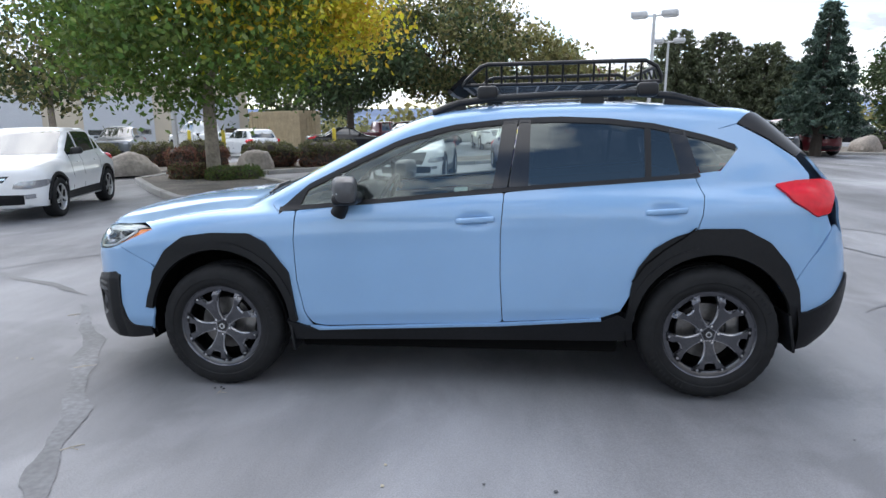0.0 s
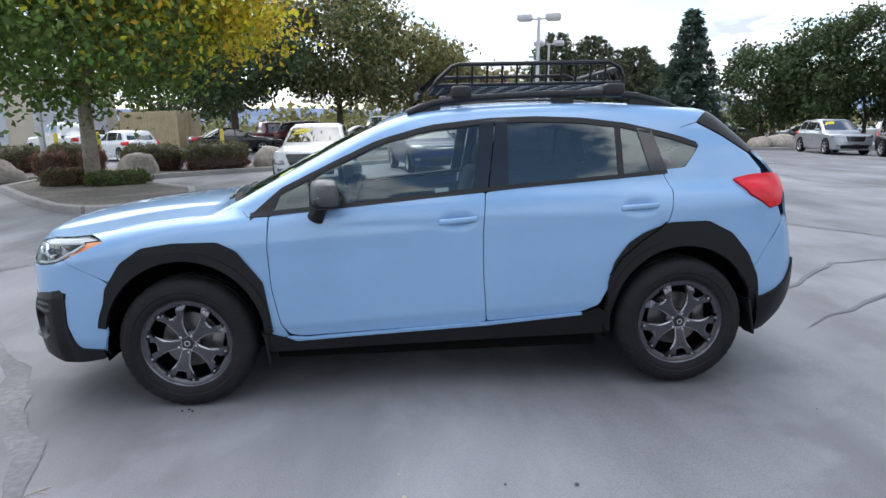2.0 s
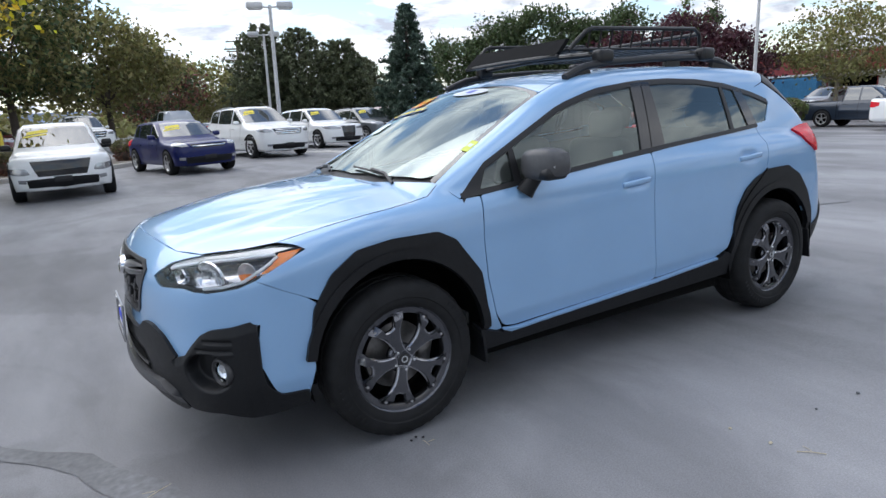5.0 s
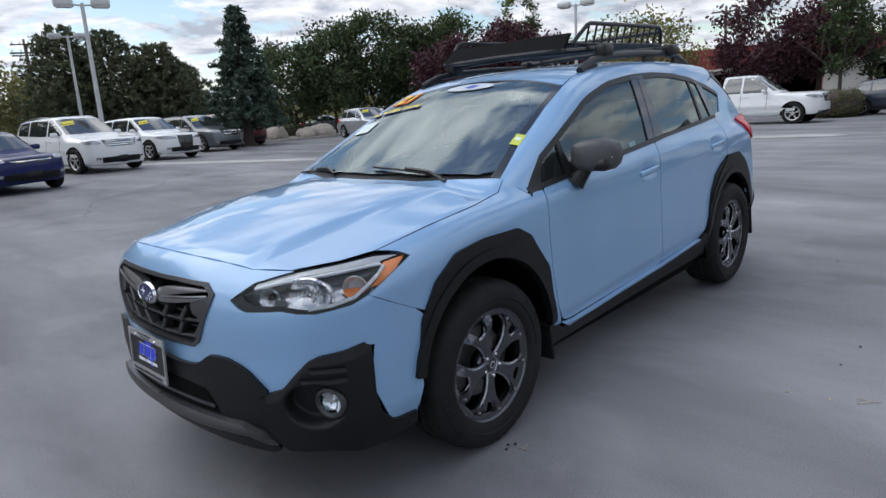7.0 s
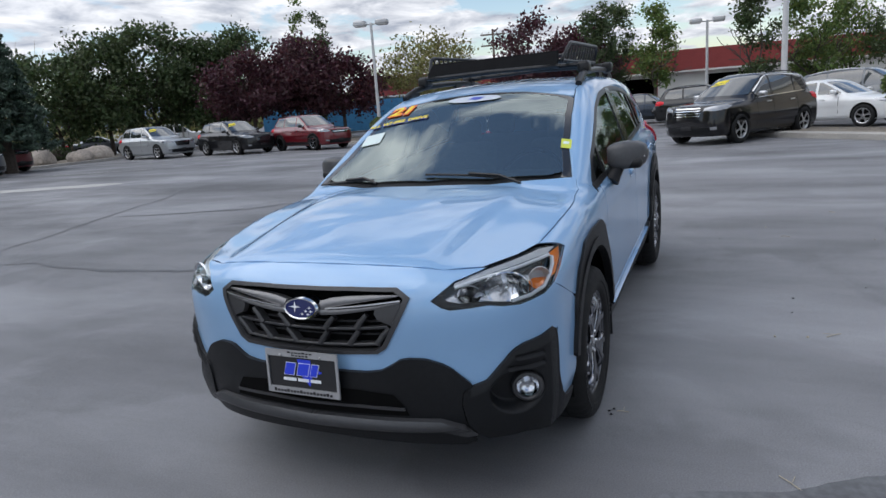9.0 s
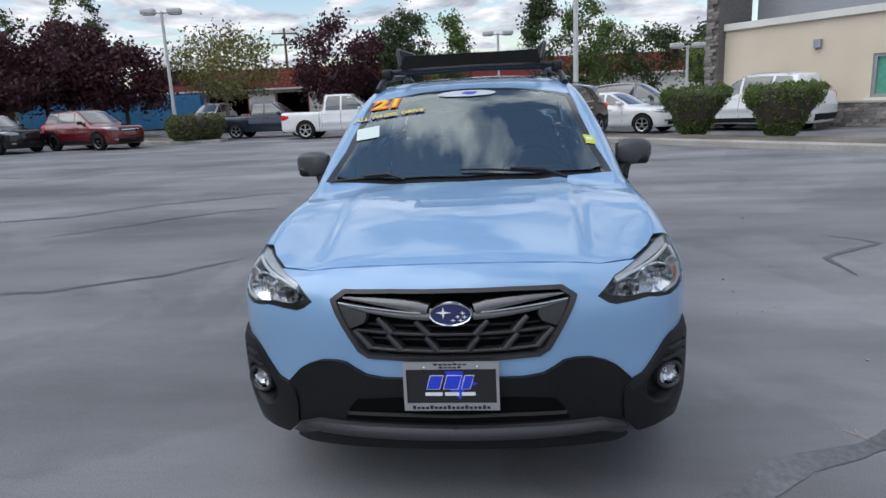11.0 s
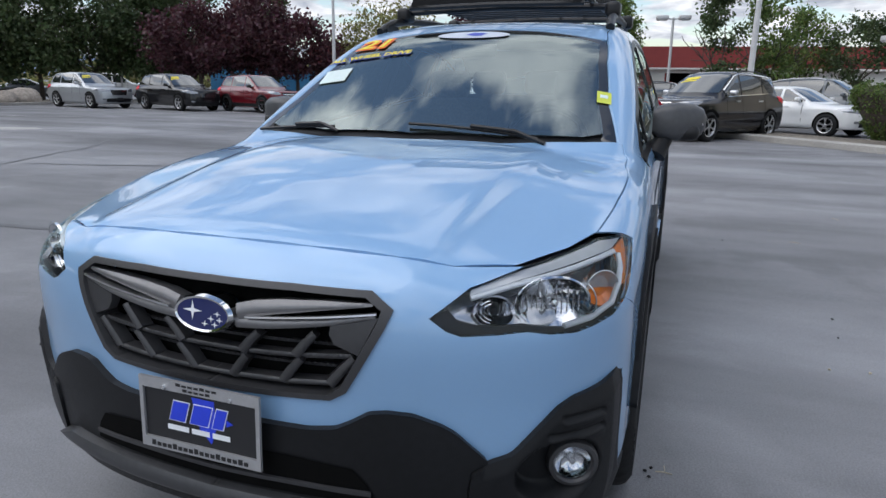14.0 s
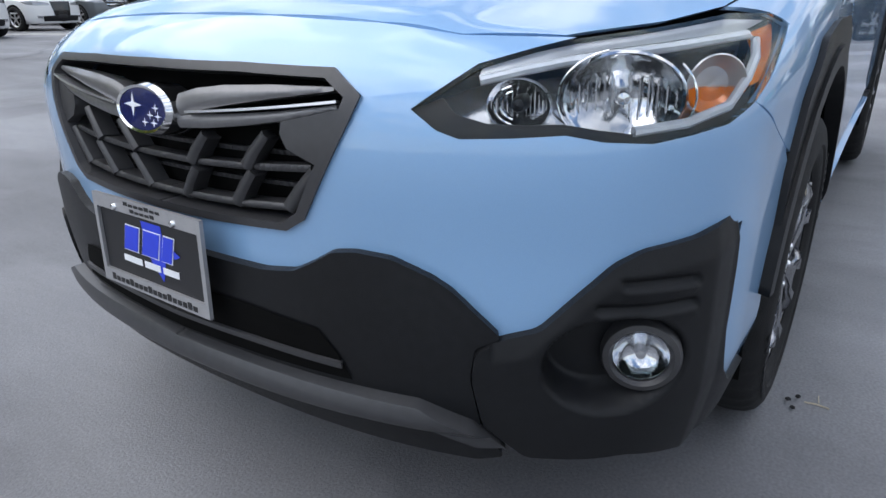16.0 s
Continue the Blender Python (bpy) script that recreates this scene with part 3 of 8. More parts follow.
# black cladding on the arches and sills
f_clad = side_pts(ARCH_F_OUT + [(-0.905, 0.385)] + ARCH_F_IN[1:])
both("front_arch_cladding", patch(S, AROUND, f_clad, lift=0.012, thick=0.03, step=0.02, corner=0.02), M_CLAD, car, "black plastic wheel arch trim")
r_clad = side_pts(ARCH_R_OUT + [(1.768, 0.40)] + ARCH_R_IN[1:] + [(0.93, 0.30)])
both("rear_arch_cladding", patch(S, AROUND, r_clad, lift=0.014, thick=0.03, step=0.02, corner=0.02), M_CLAD, car, "black plastic wheel arch trim")
for nm, cx, cz, r, a0, a1 in (("front_arch_lip", -1.315, 0.385, 0.405, 2, 170), ("rear_arch_lip", 1.330, 0.378, 0.398, 18, 178)):
    both(nm, patch(S, AROUND, side_pts(arc(cx, cz, r, a0, a1, 20) + arc(cx, cz, r + 0.040, a1, a0, 20)), lift=0.019, thick=0.03, step=0.02), M_CLAD, car, "raised inner lip of the arch trim")
both("cladding_gap", patch(S, AROUND, side_pts([(1.232, 0.905), (1.17, 0.855), (1.08, 0.795), (0.99, 0.72), (0.925, 0.63), (0.917, 0.634), (0.982, 0.726), (1.074, 0.802), (1.165, 0.862), (1.226, 0.910)]), lift=0.0165, thick=0.004, step=0.012), M_VOID, car, "dark joint in the arch trim")
sill = side_pts([(-0.93, 0.40), (-0.80, 0.352), (0.2, 0.385), (0.774, 0.422), (0.86, 0.455), (0.93, 0.42), (0.94, 0.32), (0.9, 0.31), (-0.9, 0.285)])
both("sill_cladding", patch(S, AROUND, sill, lift=0.018, thick=0.08, step=0.025), M_CLAD, car, "black plastic sill")
edge = side_pts([(-0.80, 0.368), (-0.70, 0.358), (0.25, 0.398), (0.774, 0.434), (0.774, 0.423), (0.25, 0.385), (-0.75, 0.345)])
both("sill_lip", patch(S, AROUND, edge, lift=0.022, thick=0.02, step=0.02), M_BLUE, car, "painted door sill edge")

# lower front bumper: black centre and corner mouldings
centre = front_pts([(0.0, 0.567), (0.24, 0.567), (0.30, 0.575), (0.335, 0.593), (0.372, 0.616), (0.41, 0.621), (0.463, 0.617), (0.518, 0.595), (0.546, 0.577), (0.609, 0.510), (0.574, 0.490), (0.566, 0.44), (0.575, 0.35), (0.60, 0.285), (0.56, 0.27), (0.0, 0.27)])
panel("lower_bumper_centre", patch(S, FRONT, mirrored(centre), lift=0.016, thick=0.03, step=0.014, corner=0.008), M_CLAD, car, "black plastic lower bumper")
cornerp = join_pts(front_pts([(0.574, 0.486), (0.592, 0.499), (0.616, 0.509), (0.654, 0.521), (0.694, 0.569), (0.735, 0.617), (0.763, 0.634), (0.813, 0.642)]), side_pts([(-1.98, 0.648), (-1.918, 0.660), (-1.915, 0.58), (-1.918, 0.47), (-1.905, 0.395), (-1.855, 0.345), (-1.745, 0.335), (-1.74, 0.285), (-1.90, 0.262)]), front_pts([(0.75, 0.296), (0.63, 0.296), (0.578, 0.36), (0.568, 0.44)]))
FOG = front_pts([(0.771, 0.459)])[0]


TOP_U, TOP_V = (30.0, 34.5, 36.8, 39.2, 41.8, 43.7, 47.7, 53.4), (-8.5, -6.0, -5.3, -2.8, -0.3, 0.6, 1.0, 1.6)


def ease(t):
    t = np.clip(t, 0, 1)
    return t * t * (3 - 2 * t)


def fog_dish(uv, P):
    """The bowl round the fog lamp, two pressed slots, a folded top edge and a side that turns back."""
    u, v = uv[:, 0], uv[:, 1]
    bowl = 0.060 * ease((1.03 - np.hypot((u - 43.2) / 5.6, (v + 8.1) / 4.1)) / 0.22)
    slots = 0.0 * u
    for u0, u1, v0, v1 in ((43.2, 49.1, -1.45, -1.75), (41.5, 49.1, -3.30, -3.65)):
        vc = v0 + (v1 - v0) * (u - u0) / (u1 - u0)
        run = ease((u - u0 + 0.3) / 0.4) * ease((u1 + 0.3 - u) / 0.4)
        slots += run * (0.010 * np.exp(-(((v - vc) / 0.30) ** 4)) - 0.004 * np.exp(-(((v - vc + 0.60) / 0.28) ** 2)))
    fold = 0.010 * np.clip((v - np.interp(u, TOP_U, TOP_V) + 1.7) / 1.7, 0, 1.2) * (u > 34)
    turn = 0.006 * np.maximum(u - 50.9, 0.0)
    return np.maximum(bowl, 0) + slots * (bowl < 0.01) + fold + np.minimum(turn, 0.016)


both("corner_bumper_moulding", patch(S, FRONT, cornerp, lift=0.024, thick=0.035, step=0.0048, corner=0.012, dish=fog_dish), M_CLAD, car, "black plastic fog lamp surround")

# glass
screen_half = top_pts([(-0.252, 0.0), (-0.262, 0.3), (-0.30, 0.5), (-0.335, 0.588), (-0.52, 0.612), (-0.80, 0.656), (-0.985, 0.705), (-1.04, 0.62), (-1.10, 0.35), (-1.125, 0.0)])
panel("windscreen", patch(S, AROUND, mirrored(screen_half), lift=-0.004, thick=0.0, step=0.03), M_GLASS_W, car, "clear windscreen glass")
trim_half = join_pts(top_pts([(-1.045, 0.736), (-0.80, 0.670), (-0.52, 0.626), (-0.33, 0.602), (-0.238, 0.5), (-0.232, 0.0), (-0.262, 0.0), (-0.272, 0.3), (-0.31, 0.5), (-0.345, 0.572), (-0.52, 0.592), (-0.80, 0.634), (-0.985, 0.682), (-1.03, 0.69)]))
panel("windscreen_surround", two_halves(patch(S, AROUND, trim_half, lift=-0.003, step=0.02)), M_GLOSSBLACK, car, "black band round the windscreen")
cowl_half = top_pts([(-1.045, 0.745), (-0.985, 0.70), (-1.03, 0.60), (-1.09, 0.35), (-1.112, 0.0), (-1.20, 0.0), (-1.17, 0.35), (-1.08, 0.62)])
panel("cowl_panel", two_halves(patch(S, AROUND, cowl_half, lift=-0.014, step=0.02)), M_CLAD, car, "black plastic wiper cowl")


def top_z(x):
    return float(np.interp(x, [p[0] for p in DLO_TOP], [p[1] for p in DLO_TOP]))


def low_z(x):
    return 1.0 + 0.0725 * (x + 0.96) + 0.008 * math.exp(-(((x - 0.3) / 0.6) ** 2))


def between(x0b, x0t, x1b, x1t, up=0.020, dn=0.014, n=10):
    """A window outline from its bottom and top ends."""
    lo = [(x0b + (x1b - x0b) * i / n, low_z(x0b + (x1b - x0b) * i / n) + dn) for i in range(n + 1)]
    hi = [(x1t + (x0t - x1t) * i / n, top_z(x1t + (x0t - x1t) * i / n) - up) for i in range(n + 1)]
    return side_pts(lo + hi)


def pane(name, o, material, label):
    both(name, patch(S, AROUND, o, lift=-0.006, thick=0.0, step=0.03, corner=0.012), material, car, label)


pane("front_quarter_glass", side_pts([(-0.865, low_z(-0.865) + 0.014), (-0.645, low_z(-0.645) + 0.014), (-0.66, top_z(-0.66) - 0.024), (-0.80, top_z(-0.80) - 0.028)]), M_GLASS_F, "clear glass")
pane("front_door_window", between(-0.615, -0.628, 0.205, 0.262), M_GLASS_F, "clear glass")
pane("rear_door_window", between(0.385, 0.40, 0.99, 0.995), M_GLASS_R, "dark tinted glass")
pane("rear_door_quarter_glass", between(1.012, 1.016, 1.175, 1.115, n=4), M_GLASS_R, "dark tinted glass")
pane("rear_quarter_window", side_pts([(1.265, low_z(1.265) + 0.012), (1.355, 1.195), (1.40, 1.235), (1.448, 1.305), (1.435, 1.318), (1.32, 1.358), (1.19, 1.392)]), M_GLASS_R, "dark tinted glass")

both_label = patch(S, AROUND, side_pts([(0.002, 1.096), (0.072, 1.100), (0.074, 1.126), (0.004, 1.122)]), lift=-0.010, thick=0.0, step=0.02)
panel("window_label", both_label, mat("pale_green_paper", (0.62, 0.74, 0.70), 0.6, 0, 0.05, 60), car, "small pale paper label inside the glass")


def strip(name, lo, hi, material, label, lift=0.0):
    both(name, patch(S, AROUND, side_pts(lo + hi[::-1]), lift=lift, thick=0.018, step=0.018), material, car, label)


xs_b = [-0.955 + 2.205 * i / 24 for i in range(25)]
strip("belt_moulding", [(x, low_z(x) - 0.004) for x in xs_b], [(x, low_z(x) + 0.018) for x in xs_b], M_SATIN, "black window sill moulding", 0.003)
xs_t = [-0.955 + 2.395 * i / 30 for i in range(31)]
strip("window_frame", [(x, top_z(x) - 0.026) for x in xs_t], [(x, top_z(x) + 0.003) for x in xs_t], M_SATIN, "black window frame", 0.001)
strip("door_sail", [(-0.955, low_z(-0.955)), (-0.855, low_z(-0.855))], [(-0.955, low_z(-0.955) + 0.006), (-0.79, top_z(-0.79) - 0.012)], M_SATIN, "black mirror sail")
strip("quarter_divider", [(-0.652, low_z(-0.652)), (-0.652, top_z(-0.652) - 0.01)], [(-0.610, low_z(-0.61)), (-0.622, top_z(-0.622) - 0.01)], M_SATIN, "black divider bar")
strip("front_pillar_applique", [(0.20, low_z(0.20)), (0.257, top_z(0.257) - 0.01)], [(0.277, low_z(0.277)), (0.337, top_z(0.337) - 0.006)], M_GLOSSBLACK, "black centre pillar cover", 0.001)
strip("rear_pillar_applique", [(0.284, low_z(0.284)), (0.344, top_z(0.344) - 0.006)], [(0.39, low_z(0.39)), (0.405, top_z(0.405) - 0.01)], M_GLOSSBLACK, "black centre pillar cover", 0.001)
strip("rear_divider", [(0.985, low_z(0.985)), (0.99, top_z(0.99) - 0.01)], [(1.016, low_z(1.016)), (1.02, top_z(1.02) - 0.01)], M_SATIN, "black divider bar")
strip("rear_door_pillar", [(1.17, low_z(1.17)), (1.11, top_z(1.11) - 0.01)], [(1.262, low_z(1.262)), (1.192, top_z(1.192) - 0.004)], M_GLOSSBLACK, "black rear pillar cover", 0.001)

# handles, mirrors
for s in (1, -1):
    for cx, cz in ((0.115, 0.951), (1.085, 0.994)):
        y = float(side_pts([(cx - 0.14, cz)])[0, 1])
        bm = box(bmesh.new(), (0.205, 0.020, 0.030), (0, 0, 0), bevel=0.0095, seg=3)
        for v in bm.verts:
            v.co.y += 0.012 * (abs(v.co.x) / 0.1) ** 2
            v.co.z += 0.006 * (v.co.x / 0.1)
            v.co += Vector((cx, y - 0.014, cz))
            v.co.y *= s
        part("door_handle", bm, M_BLUE, car, "painted pull handle")
    bm = bmesh.new()
    rings = []
    # housing: rounded sections from the door side outwards
    for u, hh, dd, xc in ((0.0, 0.050, 0.045, -0.575), (0.03, 0.068, 0.070, -0.565), (0.09, 0.076, 0.080, -0.550), (0.15, 0.070, 0.074, -0.535), (0.185, 0.052, 0.058, -0.525), (0.20, 0.022, 0.03, -0.520)):
        ring = []
        for k in range(20):
            a = 2 * math.pi * k / 20
            cx, cz = math.cos(a), math.sin(a)
            ex = math.copysign(abs(cx) ** 0.5, cx) * dd
            ez = math.copysign(abs(cz) ** 0.5, cz) * hh
            if ex > 0:
                ex *= 0.72
            ring.append(bm.verts.new((xc + ex, s * (-0.828 - u), 1.116 + ez * 0.98)))
        rings.append(ring)
    for a, b in zip(rings, rings[1:]):
        for k in range(20):
            bm.faces.new((a[k], a[(k + 1) % 20], b[(k + 1) % 20], b[k]))
    bm.faces.new(rings[0]), bm.faces.new(rings[-1])
    mirror = part("door_mirror", bm, M_GREYPL, car, "dark grey door mirror")
    bm = bmesh.new()
    tube(bm, [(-0.62, s * -0.845, 0.985), (-0.60, s * -0.86, 1.02), (-0.575, s * -0.885, 1.065)], 0.045, 12, 0.032)
    part("mirror_foot", bm, M_CLAD, mirror, "black mirror foot")
    bm = bmesh.new()
    tube(bm, [(-0.618, s * -0.90, 1.098), (-0.606, s * -0.97, 1.102), (-0.575, s * -1.015, 1.108)], 0.005, 6)
    part("mirror_indicator", bm, M_SILVER, mirror, "slim pale indicator strip")
    bm = box(bmesh.new(), (0.135, 0.178, 0.062), (-0.548, s * -0.918, 1.076), bevel=0.026, seg=3)
    part("mirror_base", bm, M_SATIN, mirror, "black lower shell")

# wheels
def wheel_tyre(n=120):
    bm = bmesh.new()
    prof = [(0.236, -0.006), (0.245, -0.016), (0.262, -0.022), (0.275, -0.0215), (0.280, -0.026), (0.300, -0.0255), (0.318, -0.021), (0.336, -0.010), (0.346, 0.006), (0.351, 0.024), (0.353, 0.040), (0.353, 0.062), (0.344, 0.066), (0.344, 0.074), (0.353, 0.078), (0.354, 0.100),
            (0.354, 0.112), (0.345, 0.116), (0.345, 0.124), (0.353, 0.128), (0.353, 0.150), (0.351, 0.172), (0.346, 0.196), (0.336, 0.212), (0.315, 0.222), (0.28, 0.224), (0.24, 0.210)]
    rings = []
    for i, (r, h) in enumerate(prof):
        ring = []
        for k in range(n):
            rr = r
            if (7 <= i <= 11 or 19 <= i <= 23) and k % 3 == 0:
                rr -= 0.0038
            if (14 <= i <= 16) and k % 4 == 1:
                rr -= 0.0045
            a = 2 * math.pi * (k + (0.25 if i in (7, 8) else 0)) / n
            ring.append(bm.verts.new((rr * math.cos(a), h, rr * math.sin(a))))
        rings.append(ring)
    for u, v in zip(rings, rings[1:]):
        for k in range(n):
            bm.faces.new((u[k], u[(k + 1) % n], v[(k + 1) % n], v[k]))
    return bm


def make_wheel(parent):
    bm = lathe(bmesh.new(), [(0.206, 0.16), (0.203, 0.05), (0.201, 0.016), (0.204, 0.008), (0.212, 0.005), (0.229, 0.0025), (0.232, -0.002), (0.240, -0.006), (0.2455, -0.004), (0.2455, 0.006), (0.238, 0.012)], 72)
    wheel = part("wheel", bm, M_GUN, parent, "dark gunmetal alloy wheel")
    part("tyre", wheel_tyre(), M_RUBBER, wheel, "black all-terrain tyre")
    # letters on the sidewall that cannot be read
    mark = part("sidewall_marking", box(bmesh.new(), (0.020, 0.0022, 0.0105), (0.307, -0.0255, 0)), M_CLAD, wheel, "raised rubber bar on the sidewall", smooth=False)
    for k, a in enumerate([200 + i * 5.2 for i in range(9)] + [20 + i * 5.2 for i in range(8)]):
        o = mark if k == 0 else new("sidewall_marking", mark.data)
        o.parent = wheel
        o.matrix_basis = Matrix.Rotation(-radians(a), 4, "Y")
    half = [(0.030, 0.026), (0.060, 0.0255), (0.085, 0.028), (0.110, 0.034), (0.135, 0.045), (0.155, 0.058), (0.172, 0.074), (0.188, 0.094), (0.206, 0.102), (0.218, 0.072), (0.216, 0.050), (0.205, 0.043), (0.180, 0.030), (0.158, 0.018), (0.153, 0.0)]
    outline = half + [(u, -v) for u, v in half[-2::-1]]
    sp = bmesh.new()

    def to3(u, v, h):
        return (u, 0.020 - h + 0.012 * (1 - min(1.0, u / 0.2)) - 0.006 * math.sin(math.pi * min(1, u / 0.23)) + 0.022 * min(1.0, max(0.0, (math.hypot(u, v) - 0.180) / 0.03)), v)

    slab(sp, outline, 0.030, to3)
    bmesh.ops.recalc_face_normals(sp, faces=sp.faces)
    bmesh.ops.bevel(sp, geom=[e for e in sp.edges if e.is_boundary is False and sum(len(f.verts) > 4 for f in e.link_faces) == 1], offset=0.0085, segments=3, affect="EDGES", material=1)
    bmesh.ops.triangulate(sp, faces=[f for f in sp.faces if len(f.verts) > 4])
    me = bpy.data.meshes.new("spoke")
    sp.to_mesh(me)
    sp.free()
    me.shade_smooth()
    me.set_sharp_from_angle(angle=radians(28))
    me.materials.append(M_GUN)
    me.materials.append(M_CHAMFER)
    for k in range(5):
        o = new("spoke", me)
        o.parent = wheel
        o.matrix_basis = Matrix.Rotation(radians(72 * k + 90), 4, "Y")
    bm = lathe(bmesh.new(), [(0.0, 0.002), (0.028, 0.002), (0.031, 0.006), (0.034, 0.012), (0.060, 0.016), (0.066, 0.024), (0.066, 0.04)], 32)
    part("hub", bm, M_GUN, wheel)
    bm = lathe(bmesh.new(), [(0.0, -0.002), (0.024, -0.001), (0.027, 0.004)], 24)
    part("centre_cap", bm, M_GLOSSBLACK, wheel, "gloss black centre cap")
    bm = lathe(bmesh.new(), [(0.010, -0.004), (0.016, -0.004), (0.016, -0.001)], 20)
    part("cap_ring", bm, M_CHROME, wheel, "small chrome ring")
    nut = lathe(bmesh.new(), [(0.0, -0.012), (0.006, -0.011), (0.009, -0.006), (0.010, 0.01)], 10)
    nm = part("lug_nut", nut, M_CHROME, wheel, "chrome lug nut")
    nm.location = (0.047, 0.004, 0)
    for k in range(1, 5):
        o = new("lug_nut", nm.data)
        o.parent = wheel
        o.location = (0.047 * math.cos(radians(72 * k)), 0.004, 0.047 * math.sin(radians(72 * k)))
    nm.location = (0.047, 0.004, 0)
    bolt = part("rim_bolt", lathe(bmesh.new(), [(0.0, -0.010), (0.0055, -0.009), (0.007, 0.006)], 8), M_SILVER, wheel, "bright rim bolt")
    for k in range(10):
        a = radians(72 * (k // 2) + 90 + (18.5 if k % 2 else -18.5))
        o = bolt if k == 0 else new("rim_bolt", bolt.data)
        o.parent = wheel
        o.location = (0.199 * math.cos(a), -0.004, -0.199 * math.sin(a))
    bm = lathe(bmesh.new(), [(0.05, 0.075), (0.10, 0.078), (0.148, 0.078), (0.150, 0.082), (0.150, 0.10)], 40)
    part("brake_disc", bm, M_STEEL, wheel, "steel brake disc")
    bm = box(bmesh.new(), (0.07, 0.05, 0.15), (0.135, 0.085, 0.02), bevel=0.012)
    part("brake_caliper", bm, M_STEEL, wheel, "bare metal brake caliper")
    # a black disc stands in for the shade inside the rim
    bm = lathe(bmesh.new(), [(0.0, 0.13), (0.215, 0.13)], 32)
    part("wheel_backing", bm, M_VOID, wheel, "black disc for the shade behind the spokes")
    return wheel


w1 = make_wheel(car)
w1.matrix_basis = pose(-1.320, -0.864, 0.349, 0, 14, 0)
copy_thing(w1, pose(1.3225, -0.862, 0.354, 0, -4, 0))
copy_thing(w1, pose(-1.3225, 0.868, 0.352, 0, 30, 180))
copy_thing(w1, pose(1.3225, 0.856, 0.352, 0, 50, 180))

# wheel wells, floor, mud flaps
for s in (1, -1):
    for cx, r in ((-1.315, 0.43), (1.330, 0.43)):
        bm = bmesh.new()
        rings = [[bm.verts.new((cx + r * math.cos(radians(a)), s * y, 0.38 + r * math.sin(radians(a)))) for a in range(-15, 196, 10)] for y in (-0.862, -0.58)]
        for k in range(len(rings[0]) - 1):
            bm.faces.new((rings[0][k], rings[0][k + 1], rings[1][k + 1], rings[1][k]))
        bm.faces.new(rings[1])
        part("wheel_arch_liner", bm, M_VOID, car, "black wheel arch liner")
    bm = box(bmesh.new(), (0.016, 0.20, 0.20), (1.725, s * -0.775, 0.365), pose(0, 0, 0, 0, -10, 0), bevel=0.006)
    part("mud_flap", bm, M_CLAD, car, "black mud flap")
    bm = box(bmesh.new(), (0.016, 0.18, 0.16), (-0.905, s * -0.79, 0.30), pose(0, 0, 0, 0, -6, 0), bevel=0.006)
    part("mud_flap", bm, M_CLAD, car, "black mud flap")
bm = box(bmesh.new(), (1.75, 1.60, 0.10), (0.0, 0, 0.27), bevel=0.02)
box(bm, (3.9, 1.14, 0.12), (-0.05, 0, 0.27), bevel=0.02)
# two added black blocks stop the view through the hollow body
box(bm, (0.95, 1.12, 0.50), (-1.45, 0, 0.55))
box(bm, (0.75, 1.12, 0.60), (1.5, 0, 0.60))
part("underbody", bm, M_VOID, car, "dark underbody with added black filler blocks")
tail_pipe = tube(bmesh.new(), [(1.6, 0.35, 0.26), (2.0, 0.36, 0.26)], 0.03, 12)
part("tail_pipe", tail_pipe, M_STEEL, car)

# cabin
bm = box(bmesh.new(), (2.5, 1.44, 0.06), (0.35, 0, 0.40))
part("cabin_floor", bm, M_DASH, car)
both("door_lining", patch(S, AROUND, side_pts([(-0.86, 0.99), (-0.85, 0.42), (0.78, 0.46), (0.93, 0.70), (1.08, 0.88), (1.5, 0.96), (1.5, 1.15), (0.26, 1.08)]), lift=-0.075, thick=0.0, step=0.06), M_DASH, car, "dark door trim")
panel("headlining", patch(S, AROUND, mirrored(top_pts([(-0.20, 0.0), (-0.25, 0.45), (0.2, 0.52), (1.4, 0.48), (1.55, 0.0)])), lift=-0.045, thick=0.0, step=0.08), M_LINING, car, "pale headlining")
bm = bmesh.new()
box(bm, (0.42, 1.40, 0.26), (-0.84, 0, 0.90), pose(0, 0, 0, 0, -6, 0), bevel=0.06, seg=3)
box(bm, (0.20, 0.36, 0.08), (-0.72, -0.37, 1.03), bevel=0.035, seg=3)
box(bm, (0.10, 0.30, 0.14), (-0.66, 0.0, 1.02), bevel=0.03)
part("dashboard", bm, M_DASH, car, "dark dashboard")
bm = bmesh.new()
c = [(-0.47 + 0.185 * math.sin(radians(a)) * 0.42, -0.37 + 0.185 * math.cos(radians(a)), 0.985 + 0.185 * math.sin(radians(a)) * 0.9) for a in range(0, 361, 15)]
tube(bm, c, 0.016, 8, cap=False)
tube(bm, [(-0.47, -0.53, 0.985), (-0.49, -0.37, 0.975), (-0.47, -0.21, 0.985)], 0.018, 8)
tube(bm, [(-0.50, -0.37, 0.97), (-0.78, -0.37, 0.88)], 0.035, 8)
part("steering_wheel", bm, M_SATIN, car, "dark steering wheel")


